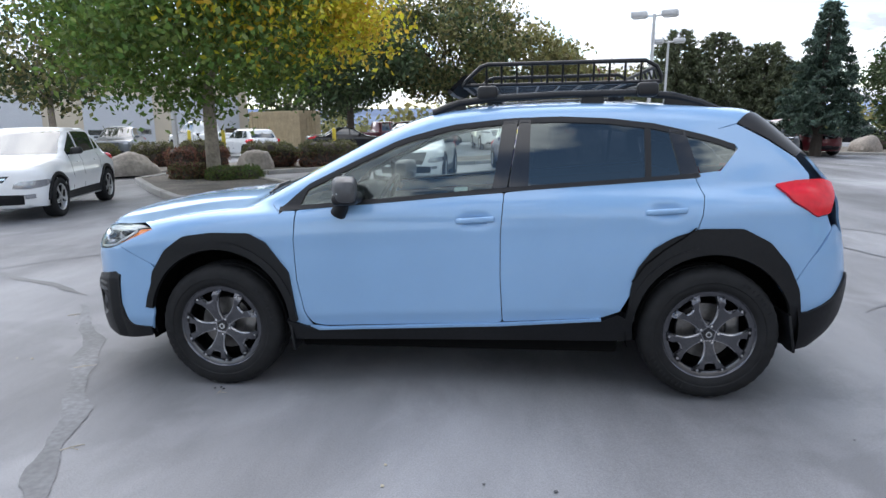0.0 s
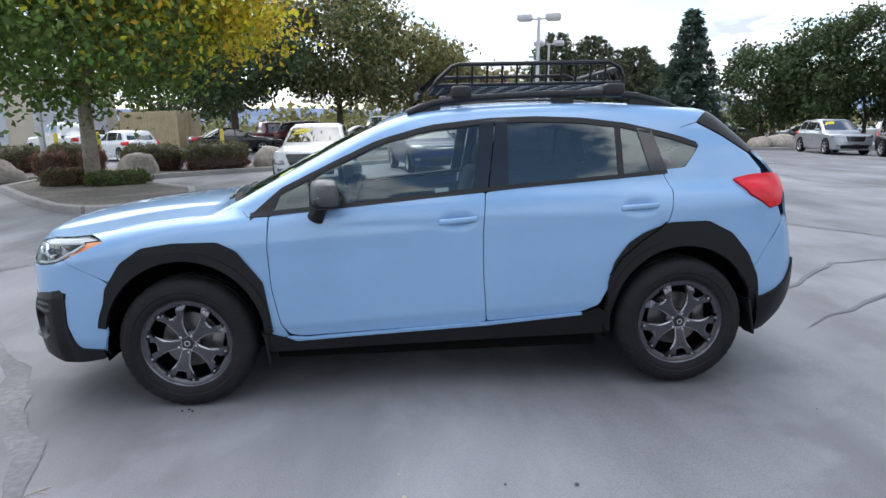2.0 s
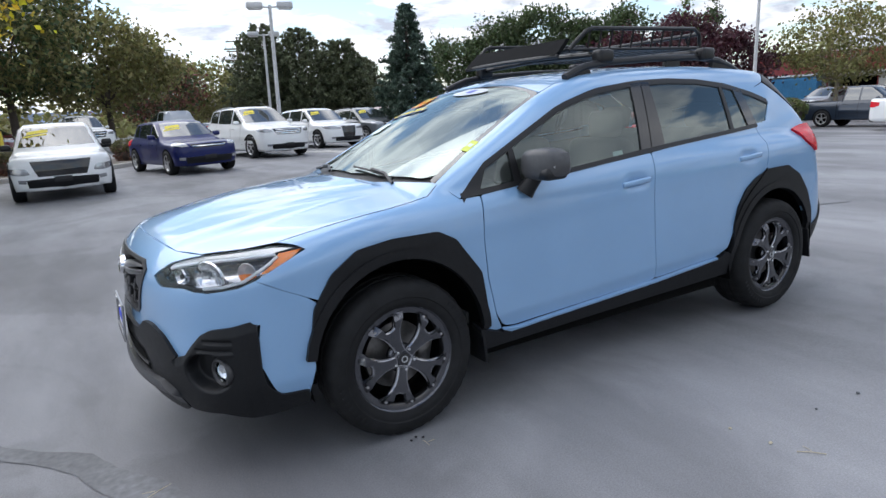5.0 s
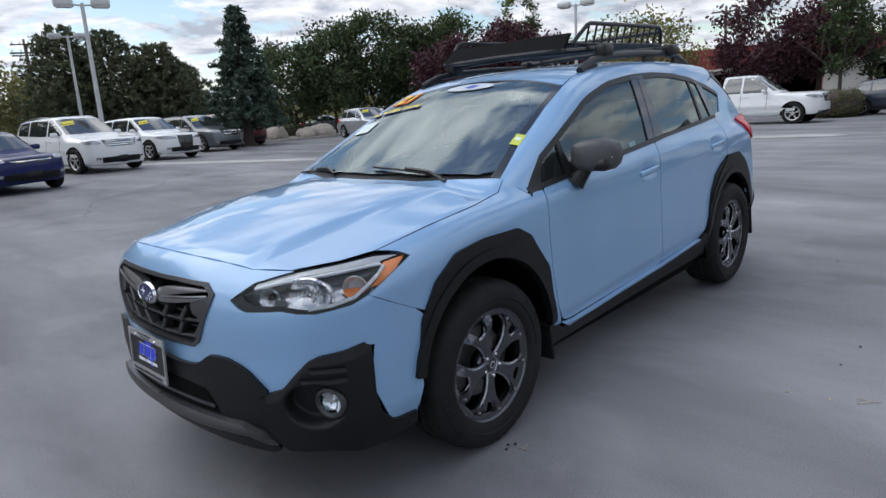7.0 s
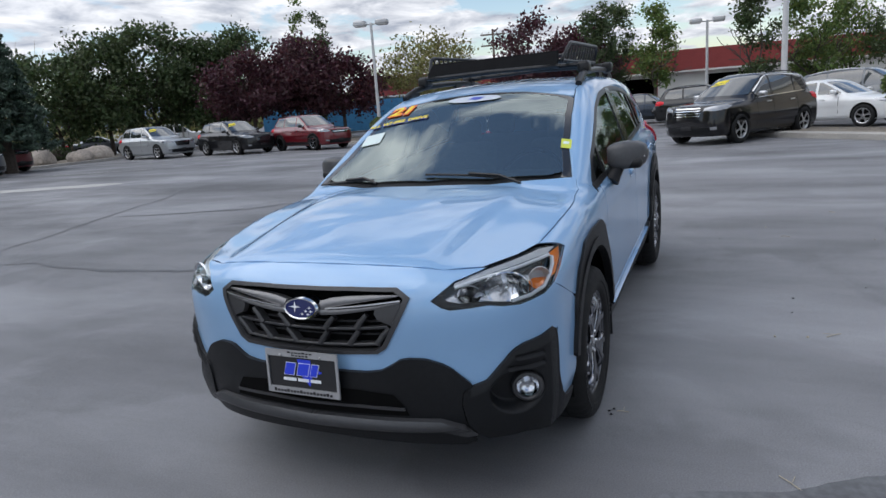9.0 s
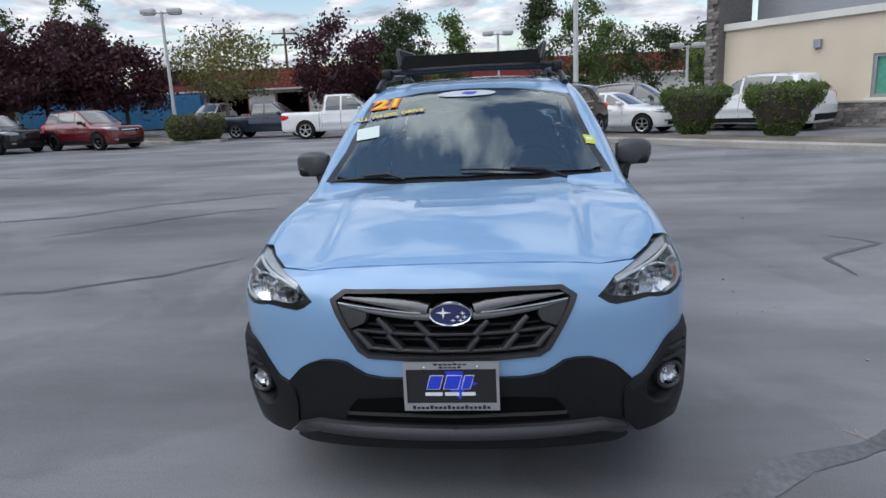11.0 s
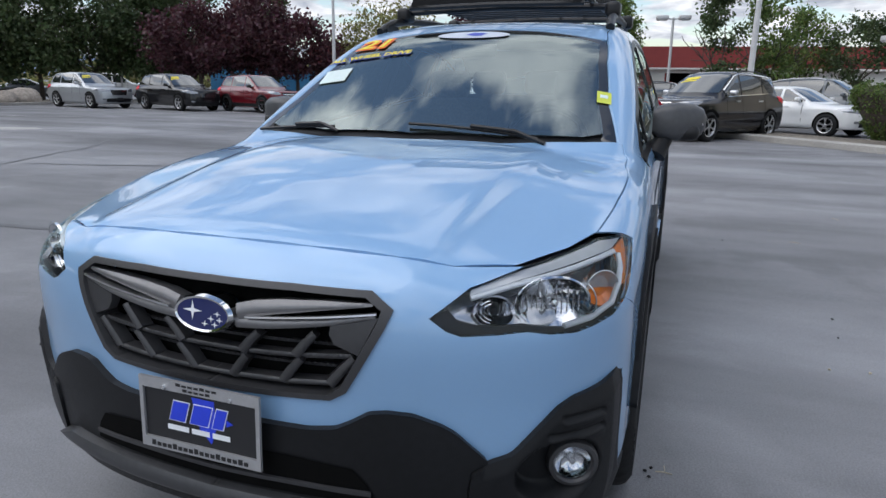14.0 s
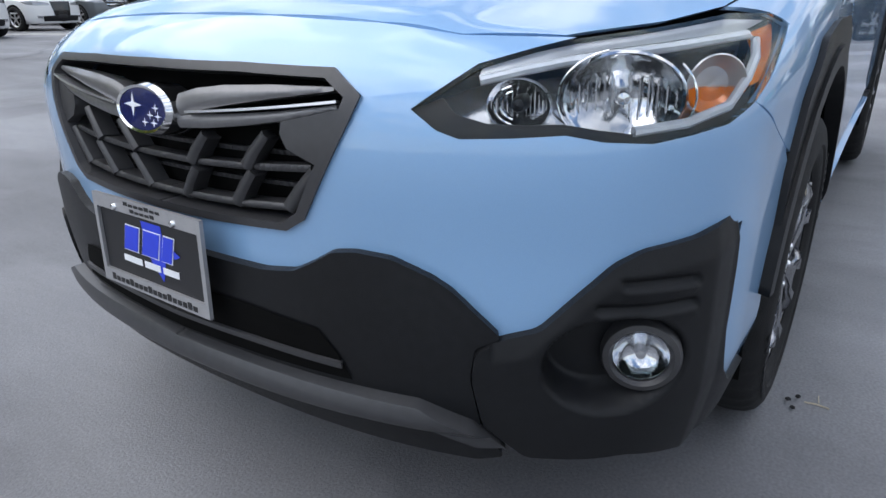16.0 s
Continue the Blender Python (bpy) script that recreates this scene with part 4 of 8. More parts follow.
def seat(x, y, wide, head=True):
    bm = box(bmesh.new(), (0.50, wide, 0.16), (x, y, 0.58), pose(0, 0, 0, 0, -6, 0), bevel=0.06, seg=3)
    box(bm, (0.14, wide * 0.94, 0.62), (x + 0.30, y, 0.86), pose(0, 0, 0, 0, 14, 0), bevel=0.06, seg=3)
    st = part("seat", bm, M_SEAT, car, "grey cloth seat")
    ys = (y,) if wide < 0.8 else (y - 0.38, y, y + 0.38)
    if head:
        for yy in ys:
            bm = box(bmesh.new(), (0.09, 0.24, 0.16), (x + 0.40, yy, 1.24), pose(0, 0, 0, 0, 10, 0), bevel=0.04, seg=3)
            part("headrest", bm, M_SEAT, st)


seat(-0.02, -0.37, 0.50)
seat(-0.02, 0.37, 0.50)
seat(0.85, 0.0, 1.24)
bm = box(bmesh.new(), (0.03, 0.22, 0.065), (-0.36, 0.0, 1.40), pose(0, 0, 0, 0, 15, 0), bevel=0.012)
part("rear_view_mirror", bm, M_SATIN, car)

# stickers on the windscreen
def on_screen(y, x):
    return top_pts([(x, y)])[0]


def decal(name, pts_xy, material, label, lift=0.001):
    panel(name, patch(S, AROUND, top_pts(pts_xy), lift=lift, thick=0.0, step=0.02), material, car, label)


M_YELLOW = mat("yellow_sticker", (0.75, 0.62, 0.03), 0.5, 0, 0.03, 40)
M_ORANGE = mat("orange_sticker", (0.85, 0.15, 0.02), 0.5, 0, 0.03, 40)
M_PALE = mat("pale_paper", (0.62, 0.72, 0.70), 0.6, 0, 0.03, 40)
M_WHITE = mat("white_sticker", (0.75, 0.77, 0.80), 0.5, 0, 0.03, 40)
M_INK = mat("dark_blue_ink", (0.05, 0.08, 0.42), 0.5, 0, 0.05, 40)
M_BLACKINK = mat("black_ink", (0.012, 0.012, 0.014), 0.5, 0, 0.05, 40)
decal("oval_sticker", [(-0.325 + 0.045 * math.sin(radians(a)), -0.015 + 0.175 * math.cos(radians(a))) for a in range(0, 360, 15)], mat("faded_white_film", (0.50, 0.55, 0.62), 0.5, 0, 0.05, 40), "white oval sticker")
decal("sticker_emblem", [(-0.345, 0.03), (-0.31, 0.05), (-0.30, -0.02), (-0.33, -0.05), (-0.35, 0.0)], M_INK, "blue shape on the sticker", 0.002)
decal("pale_sticker", [(-0.60, -0.505), (-0.60, -0.635), (-0.715, -0.620), (-0.715, -0.490)], M_PALE, "pale rectangular sticker")
decal("yellow_sticker", [(-0.745, 0.618), (-0.745, 0.672), (-0.822, 0.682), (-0.822, 0.628)], mat("yellow_green_sticker", (0.52, 0.58, 0.06), 0.5, 0, 0.03, 40), "small yellow-green sticker")
decal("yellow_sticker_print", [(-0.768, 0.632), (-0.768, 0.662), (-0.79, 0.664), (-0.79, 0.634)], M_PALE, "pale print", 0.002)


def lettering(name, text, size, centre_xy, turn, material, parent, lift, bold=0.0, label=""):
    cu = bpy.data.curves.new(name, "FONT")
    cu.body, cu.size, cu.align_x, cu.align_y, cu.offset, cu.extrude = text, size, "CENTER", "CENTER", bold, 0.0004
    tmp = new("lettering_source", cu)
    me = bpy.data.meshes.new_from_object(tmp)
    bpy.data.objects.remove(tmp)
    c = on_screen(centre_xy[1], centre_xy[0])
    up = gradient(S, c[None])[0]
    ca, sa = math.cos(radians(turn)), math.sin(radians(turn))
    V = np.array([tuple(v.co) for v in me.vertices])
    a, b = V[:, 0] * ca - V[:, 1] * sa, V[:, 0] * sa + V[:, 1] * ca
    # letters are laid on the sloping glass, their right towards the car's left
    P = top_pts(np.stack([c[0] + b * 0.86, centre_xy[1] + a], -1)) + up * (lift + V[:, 2:3])
    me.vertices.foreach_set("co", P.ravel())
    me.materials.append(material)
    ob = new(name, me)
    ob.parent = parent
    if label:
        ob["label"] = label
    return ob


lettering("year_number_shadow", "21", 0.172, (-0.365, -0.487), -4, M_ORANGE, car, 0.002, 0.015, "orange backing of the number")
lettering("year_number", "21", 0.172, (-0.365, -0.487), -4, M_YELLOW, car, 0.004, 0.003, "yellow number on the windscreen")
lettering("slogan_backing", "ALL WHEEL DRIVE", 0.050, (-0.508, -0.463), 2, M_INK, car, 0.002, 0.0050, "blue backing of the lettering")
lettering("slogan", "ALL WHEEL DRIVE", 0.050, (-0.505, -0.460), 2, M_YELLOW, car, 0.0035, 0.0018, "yellow lettering")

# wipers
for y0, y1, x0, x1 in ((0.470, -0.02, -1.115, -1.095), (-0.33, -0.70, -1.105, -1.062)):
    p0, p1 = on_screen(y0, x0), on_screen(y1, x1)
    bm = bmesh.new()
    mids = [on_screen(y0 + (y1 - y0) * k / 6, x0 + (x1 - x0) * k / 6) + np.array([0, 0, 0.010]) for k in range(7)]
    tube(bm, mids, 0.006, 6)
    part("wiper_blade", bm, M_SATIN, car, "black wiper blade")
    bm = tube(bmesh.new(), [on_screen(y0 + 0.03, -1.13) + np.array([0, 0, 0.004]), mids[1] + np.array([0, 0, 0.012]), mids[3] + np.array([0, 0, 0.010])], 0.008, 6)
    part("wiper_arm", bm, M_SATIN, car, "black wiper arm")

# roof rails and basket
for s in (1, -1):
    bm = bmesh.new()
    keys = [(-0.13, 1.508, 0.588), (-0.06, 1.537, 0.583), (0.02, 1.562, 0.578), (0.20, 1.582, 0.572), (0.55, 1.596, 0.563), (0.94, 1.597, 0.553), (1.16, 1.578, 0.543), (1.30, 1.540, 0.533), (1.42, 1.492, 0.525)]
    tube(bm, [(x, -s * y, z) for x, z, y in keys], 0.020, 10)
    rail = part("roof_rail", bm, M_SATIN, car, "black roof rail")
    for x0, x1, zt in ((-0.10, 0.06, 1.545), (0.66, 0.80, 1.59), (1.10, 1.36, 1.55)):
        y = 0.572 - 0.03 * x0
        bm = bmesh.new()
        slab(bm, [(x0, 1.49 if x0 < 1 else 1.47), (x1, 1.52 if x0 < 1 else 1.45), (x1 - 0.01, zt if x0 < 1 else 1.51), (x0 + 0.02, zt + (0.03 if x0 > 1 else 0))], 0.026, lambda u, v, h: (u, -s * (y - 0.013 + h), v))
        part("rail_foot", bm, M_SATIN, rail, "black rail foot", smooth=False)
rack = part("roof_basket", tube(bmesh.new(), [(0.17, -0.60, 1.625), (0.17, 0.0, 1.642), (0.17, 0.60, 1.625)], 0.017, 8), M_SATIN, car, "black steel roof basket")
part("cross_bar", tube(bmesh.new(), [(1.02, -0.59, 1.625), (1.02, 0.0, 1.642), (1.02, 0.59, 1.625)], 0.017, 8), M_SATIN, rack)
for x in (0.17, 1.02):
    for s in (1, -1):
        bm = box(bmesh.new(), (0.11, 0.075, 0.075), (x, s * 0.565, 1.612), bevel=0.02, seg=3)
        part("bar_foot", bm, M_SATIN, rack, "black clamp foot")
RY, RX0, RX1, ZB, ZT = 0.455, 0.03, 1.11, 1.660, 1.770
bm = bmesh.new()
tube(bm, [(RX0, -RY, ZB), (RX1, -RY, ZB), (RX1, RY, ZB), (RX0, RY, ZB), (RX0, -RY, ZB)], 0.011, 8)
part("lower_rail", bm, M_SATIN, rack)
for s in (1, -1):
    tb = tube(bmesh.new(), [(RX0, s * RY, ZB), (RX0 + 0.02, s * (RY + 0.01), ZB + 0.03), (RX0 + 0.10, s * (RY + 0.03), ZT - 0.012), (RX0 + 0.14, s * (RY + 0.03), ZT), (RX1 - 0.09, s * (RY + 0.03), ZT), (RX1 - 0.03, s * (RY + 0.02), ZT - 0.03), (RX1, s * RY, ZB + 0.03), (RX1, s * RY, ZB)], 0.012, 8)
    part("side_rail", tb, M_SATIN, rack)
    for k in range(11):
        x = RX0 + 0.13 + k * (RX1 - RX0 - 0.24) / 10
        part("upright", tube(bmesh.new(), [(x, s * RY, ZB), (x, s * (RY + 0.03), ZT)], 0.0065, 6), M_SATIN, rack)
for x, z in ((RX1 - 0.03, ZT - 0.03),):
    part("end_rail", tube(bmesh.new(), [(x, -RY - 0.02, z), (x, RY + 0.02, z)], 0.012, 8), M_SATIN, rack)
    for k in range(7):
        y = -RY + 0.08 + k * (2 * RY - 0.16) / 6
        part("upright", tube(bmesh.new(), [(RX1, y, ZB), (x, y, z)], 0.0065, 6), M_SATIN, rack)
for k in range(9):
    x = RX0 + 0.06 + k * (RX1 - RX0 - 0.12) / 8
    part("floor_bar", tube(bmesh.new(), [(x, -RY, ZB - 0.006), (x, RY, ZB - 0.006)], 0.007, 6), M_SATIN, rack)
for k in range(5):
    y = -0.3 + 0.15 * k
    part("floor_bar", tube(bmesh.new(), [(RX0, y, ZB + 0.004), (RX1, y, ZB + 0.004)], 0.007, 6), M_SATIN, rack)
bm = bmesh.new()
slab(bm, [(-0.435, 0.0), (0.435, 0.0), (0.445, 0.02), (0.430, 0.095), (-0.430, 0.095), (-0.445, 0.02)], 0.030, lambda u, v, h: (-0.035 + v * 1.0 - h, u, 1.632 + v * 0.95))
part("wind_deflector", bm, mat("dull_black_vinyl", (0.006, 0.0063, 0.007), 0.8, 0, 0.15, 20, Specular_IOR_Level=0.08), rack, "black wind deflector plate", smooth=False)
part("deflector_rail", tube(bmesh.new(), [(-0.05, -0.45, 1.628), (-0.065, 0.0, 1.633), (-0.05, 0.45, 1.628)], 0.012, 8), M_SATIN, rack)

# ---- nose details ----
def lay(name, outline, material, lift, thick, step=0.012, corner=0.0, halves=True, parent=None, label="", proj=None, dish=None):
    d = patch(S, proj or FRONT, outline, lift=lift, thick=thick, step=step, corner=corner, dish=dish)
    return panel(name, two_halves(d) if halves else d, material, parent or car, label)


M_GRILLE = mat("dark_grille_plastic", (0.045, 0.045, 0.048), 0.38, 0.2, 0.08, 60)
# grille
g_out = [(0.0, 0.872), (0.20, 0.872), (0.368, 0.868), (0.418, 0.835), (0.405, 0.80), (0.325, 0.655), (0.29, 0.634), (0.15, 0.628), (0.0, 0.626)]
g_in = [(0.0, 0.640), (0.15, 0.641), (0.283, 0.646), (0.312, 0.665), (0.386, 0.805), (0.394, 0.832), (0.358, 0.855), (0.20, 0.859), (0.0, 0.859)]
grille = lay("grille", front_pts(g_out + g_in), M_GRILLE, 0.006, 0.06, label="dark grille frame with a hexagonal opening", step=0.010)
# shade behind the bars is a plain black sheet
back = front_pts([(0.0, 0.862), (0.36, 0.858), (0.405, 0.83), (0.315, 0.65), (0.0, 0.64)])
lay("grille_backing", back, M_VOID, -0.055, 0.0, 0.03, parent=grille, label="black sheet for the shade behind the grille")


def bar(name, pts, w, lift=-0.004, thick=0.03, parent=None, material=M_GRILLE, halves=True, crown=0.006):
    """A raised bar with a rounded face on the nose along (y, z) points."""
    P = np.array(pts, float)
    d = np.gradient(P, axis=0)
    d /= np.linalg.norm(d, axis=1, keepdims=True)
    wide = np.broadcast_to(np.asarray(w, float), (len(P),))
    n = np.stack([-d[:, 1], d[:, 0]], -1) * wide[:, None] / 2
    o = front_pts(list(P + n) + list((P - n)[::-1]))
    fine = [(P[k] + (P[k + 1] - P[k]) * t, wide[k] + (wide[k + 1] - wide[k]) * t) for k in range(len(P) - 1) for t in np.linspace(0, 1, 12)]
    line, half = np.array([f[0] for f in fine]), np.array([f[1] for f in fine]) / 2

    def rounded_face(uv, Q):
        far = np.hypot(-Q[:, 1:2] - line[None, :, 0], Q[:, 2:3] - line[None, :, 1])
        k = far.argmin(1)
        return crown * np.clip(far[np.arange(len(Q)), k] / half[k], 0, 1) ** 2

    dat = patch(S, FRONT, o, lift=lift, thick=thick, step=0.0045, dish=rounded_face if crown else None)
    for k, m in enumerate((False, True) if halves else (False,)):
        panel(name, dat, material, parent or car, mirror=m)


M_WING = mat("satin_grey_grille_bar", (0.16, 0.16, 0.165), 0.34, 0.5, 0.06, 60)
bar("wing_bar", [(0.078, 0.806), (0.12, 0.817), (0.18, 0.826), (0.27, 0.835), (0.375, 0.842)], np.array([0.034, 0.033, 0.029, 0.019, 0.005]), 0.006, 0.035, grille, M_WING, crown=0.006)
bar("wing_bar", [(0.074, 0.783), (0.14, 0.786), (0.21, 0.793), (0.29, 0.803), (0.385, 0.820)], np.array([0.024, 0.021, 0.018, 0.014, 0.006]), 0.002, 0.035, grille, M_WING, crown=0.005)
bar("wing_edge", [(0.10, 0.797), (0.18, 0.804), (0.28, 0.814), (0.385, 0.826)], 0.0035, 0.008, 0.02, grille, M_SILVER, crown=0)
bar("cross_bar", [(0.0, 0.717), (0.09, 0.717), (0.20, 0.721), (0.335, 0.730)], 0.011, -0.012, 0.03, grille)
bar("cross_bar", [(0.0, 0.656), (0.10, 0.657), (0.20, 0.660), (0.292, 0.666)], 0.012, -0.008, 0.03, grille)
for z in (0.742, 0.690):
    bar("deep_slat", [(0.0, z), (0.16, z + 0.001), (0.31, z + 0.004)], 0.008, -0.042, 0.012, grille)
for a, b in (((0.124, 0.765), (0.080, 0.717)), ((0.256, 0.775), (0.211, 0.722)), ((0.092, 0.708), (0.052, 0.655)), ((0.224, 0.716), (0.178, 0.659)), ((0.343, 0.728), (0.288, 0.664))):
    bar("diagonal_bar", [a, ((a[0] + b[0]) / 2 - 0.002, (a[1] + b[1]) / 2), b], np.array([0.017, 0.020, 0.023]), -0.006, 0.03, grille)
corner_plate = front_pts([(0.390, 0.818), (0.340, 0.806), (0.292, 0.796), (0.290, 0.778), (0.302, 0.758), (0.352, 0.738)])
pd = patch(S, FRONT, corner_plate, lift=-0.002, thick=0.02, step=0.01)
for m in (False, True):
    panel("grille_corner_plate", pd, M_GRILLE, grille, mirror=m)
# oval badge in plain shapes
BC = Vector(front_pts([(0.0, 0.796)])[0]) + Vector((-0.012, 0, 0))
tilt = pose(0, 0, 0, 0, 8, 0)


def badge_ring(bm, a0, b0, a1, b1, x0, x1, n=40):
    rs = [[bm.verts.new(tilt @ Vector((x, a * math.cos(2 * math.pi * k / n), b * math.sin(2 * math.pi * k / n))) + BC) for k in range(n)] for a, b, x in ((a0, b0, x0), ((a0 + a1) / 2, (b0 + b1) / 2, (x0 + x1) / 2 - 0.006), (a1, b1, x1))]
    for u, v in zip(rs, rs[1:]):
        for k in range(n):
            bm.faces.new((u[k], u[(k + 1) % n], v[(k + 1) % n], v[k]))
    return rs


bm = bmesh.new()
badge_ring(bm, 0.066, 0.034, 0.075, 0.043, -0.004, 0.004)
badge_ring(bm, 0.075, 0.043, 0.075, 0.043, 0.004, 0.05)
badge = part("oval_badge", bm, M_CHROME, car, "chrome-rimmed blue oval badge")
bm = bmesh.new()
bm.faces.new([bm.verts.new(tilt @ Vector((-0.003, 0.067 * math.cos(2 * math.pi * k / 40), 0.035 * math.sin(2 * math.pi * k / 40))) + BC) for k in range(40)])
part("badge_field", bm, mat("deep_blue_enamel", (0.01, 0.018, 0.11), 0.15, 0.2, 0.05, 40, coat=1.0), badge, "deep blue enamel field", smooth=False)
for y, z, r in ((0.024, 0.006, 0.026), (-0.024, -0.008, 0.010), (-0.040, 0.004, 0.010), (-0.046, -0.009, 0.010), (-0.008, -0.020, 0.010), (-0.034, -0.020, 0.010)):
    bm = bmesh.new()
    ring = []
    for k in range(8):
        q = (r if k % 4 == 0 else r * 0.8) if k % 2 == 0 else r * 0.22
        ring.append(bm.verts.new(tilt @ Vector((-0.0045, y + q * math.cos(math.pi * k / 4), z + q * math.sin(math.pi * k / 4))) + BC))
    bm.faces.new(ring)
    part("badge_mark", bm, M_WHITE, badge, "small chrome mark", smooth=False)

# lower intake, its shade painted as a black sheet on the moulding; skid lip
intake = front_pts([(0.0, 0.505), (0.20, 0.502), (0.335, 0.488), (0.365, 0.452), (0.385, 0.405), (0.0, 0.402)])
lay("lower_intake", intake, M_VOID, 0.0185, 0.0, 0.02, label="black sheet painting the shade of the lower air intake")
bar("intake_blade", [(0.0, 0.436), (0.2, 0.438), (0.372, 0.432)], 0.010, 0.024, 0.02, crown=0)
lip_pts = front_pts([(0.0, 0.395), (0.30, 0.395), (0.49, 0.392), (0.565, 0.362), (0.605, 0.318), (0.565, 0.312), (0.48, 0.345), (0.30, 0.342), (0.0, 0.342)])


def lip_dish(uv, P):
    zc = 0.366
    return -0.022 * np.clip(1 - ((P[:, 2] - zc) / 0.032) ** 2, 0, 1) - 0.004


lay("skid_lip", lip_pts, mat("grey_skid_plate", (0.050, 0.051, 0.055), 0.38, 0.25, 0.1, 50), 0.022, 0.05, 0.010, dish=lip_dish, label="grey lower bumper lip")

# number plate with a dealer insert, its writing as bars
PM = Matrix.Translation(Vector(front_pts([(0.0, 0.556)])[0]) + Vector((-0.035, 0.006, 0))) @ pose(0, 0, 0, 0, 4, 0)


def flat(name, bm_pts, x, material, parent, label="", thick=0.003):
    bm = bmesh.new()
    slab(bm, bm_pts, thick, lambda u, v, h: PM @ Vector((-x - h, -u, v)))
    return part(name, bm, material, parent, label, smooth=False)


def rect(u0, v0, u1, v1, slant=0.0):
    return [(u0, v0), (u1, v0), (u1 + slant, v1), (u0 + slant, v1)]


plate = flat("number_plate", rect(-0.152, -0.076, 0.152, 0.076), 0.0, M_BLACKINK, car, "black dealer plate in a grey frame", 0.004)
M_FRAME = mat("silver_plate_frame", (0.40, 0.40, 0.41), 0.36, 0.5, 0.06, 60)
for r, nm in ((rect(-0.160, 0.060, 0.160, 0.085), 0), (rect(-0.160, -0.085, 0.160, -0.060), 0), (rect(-0.160, -0.060, -0.150, 0.060), 0), (rect(0.150, -0.060, 0.160, 0.060), 0)):
    flat("frame_rail", r, 0.003, M_FRAME, plate, "silver grey plate frame", 0.007)
M_LOGOBLUE = mat("bright_blue_print", (0.02, 0.05, 0.62), 0.4, 0, 0.04, 40)
flat("plate_patch", [(-0.02, 0.052), (0.04, 0.052), (0.044, -0.01), (0.03, -0.05), (0.0, -0.02)], 0.0042, M_LOGOBLUE, plate, "blue shape on the plate", 0.0006)
for pts in (rect(-0.082, -0.010, -0.040, 0.036, 0.014), rect(-0.026, -0.010, 0.022, 0.036, 0.014), rect(0.034, -0.010, 0.062, 0.036, 0.014)):
    flat("plate_bar", inset(pts, -0.0028), 0.0046, M_WHITE, plate, "white outline of a slanted shape", 0.0008)
    flat("plate_bar", pts, 0.0056, M_LOGOBLUE, plate, "blue slanted shape", 0.0008)
flat("plate_bar", [(0.072, 0.000), (0.072, 0.016), (0.090, 0.008)], 0.0056, M_LOGOBLUE, plate, "blue arrow tip", 0.0008)
for u0, u1 in ((-0.088, -0.030), (-0.022, 0.026), (0.034, 0.080)):
    flat("plate_bar", rect(u0, -0.034, u1, -0.022), 0.005, M_WHITE, plate, "white bar of print", 0.001)
for u0, u1, v0, v1 in ((-0.056, 0.056, 0.0745, 0.0815), (-0.038, 0.038, 0.0640, 0.0705), (-0.132, 0.132, -0.0795, -0.0665)):
    n = max(3, int((u1 - u0) / 0.0145))
    for k in range(n):
        a = u0 + (u1 - u0) * k / n
        flat("frame_print", rect(a, v0, a + (u1 - u0) / n - 0.0035, v0 + (v1 - v0) * (1.0 if k % 4 == 0 else 0.72)), 0.0102, M_BLACKINK, plate, "dark bar of print", 0.0006)
for u in (-0.088, 0.088):
    bm = lathe(bmesh.new(), [(0.0, -0.016), (0.005, -0.015), (0.0065, -0.010)], 10, "X")
    bm.transform(PM @ Matrix.Translation((0, -u, 0.067)))
    part("plate_screw", bm, M_CHROME, plate, "small screw head")


# lamps
def facing(p, n):
    """A frame at p whose x axis looks along n."""
    n = Vector(n).normalized()
    q = Vector((1, 0, 0)).rotation_difference(n)
    return Matrix.Translation(p) @ q.to_matrix().to_4x4()


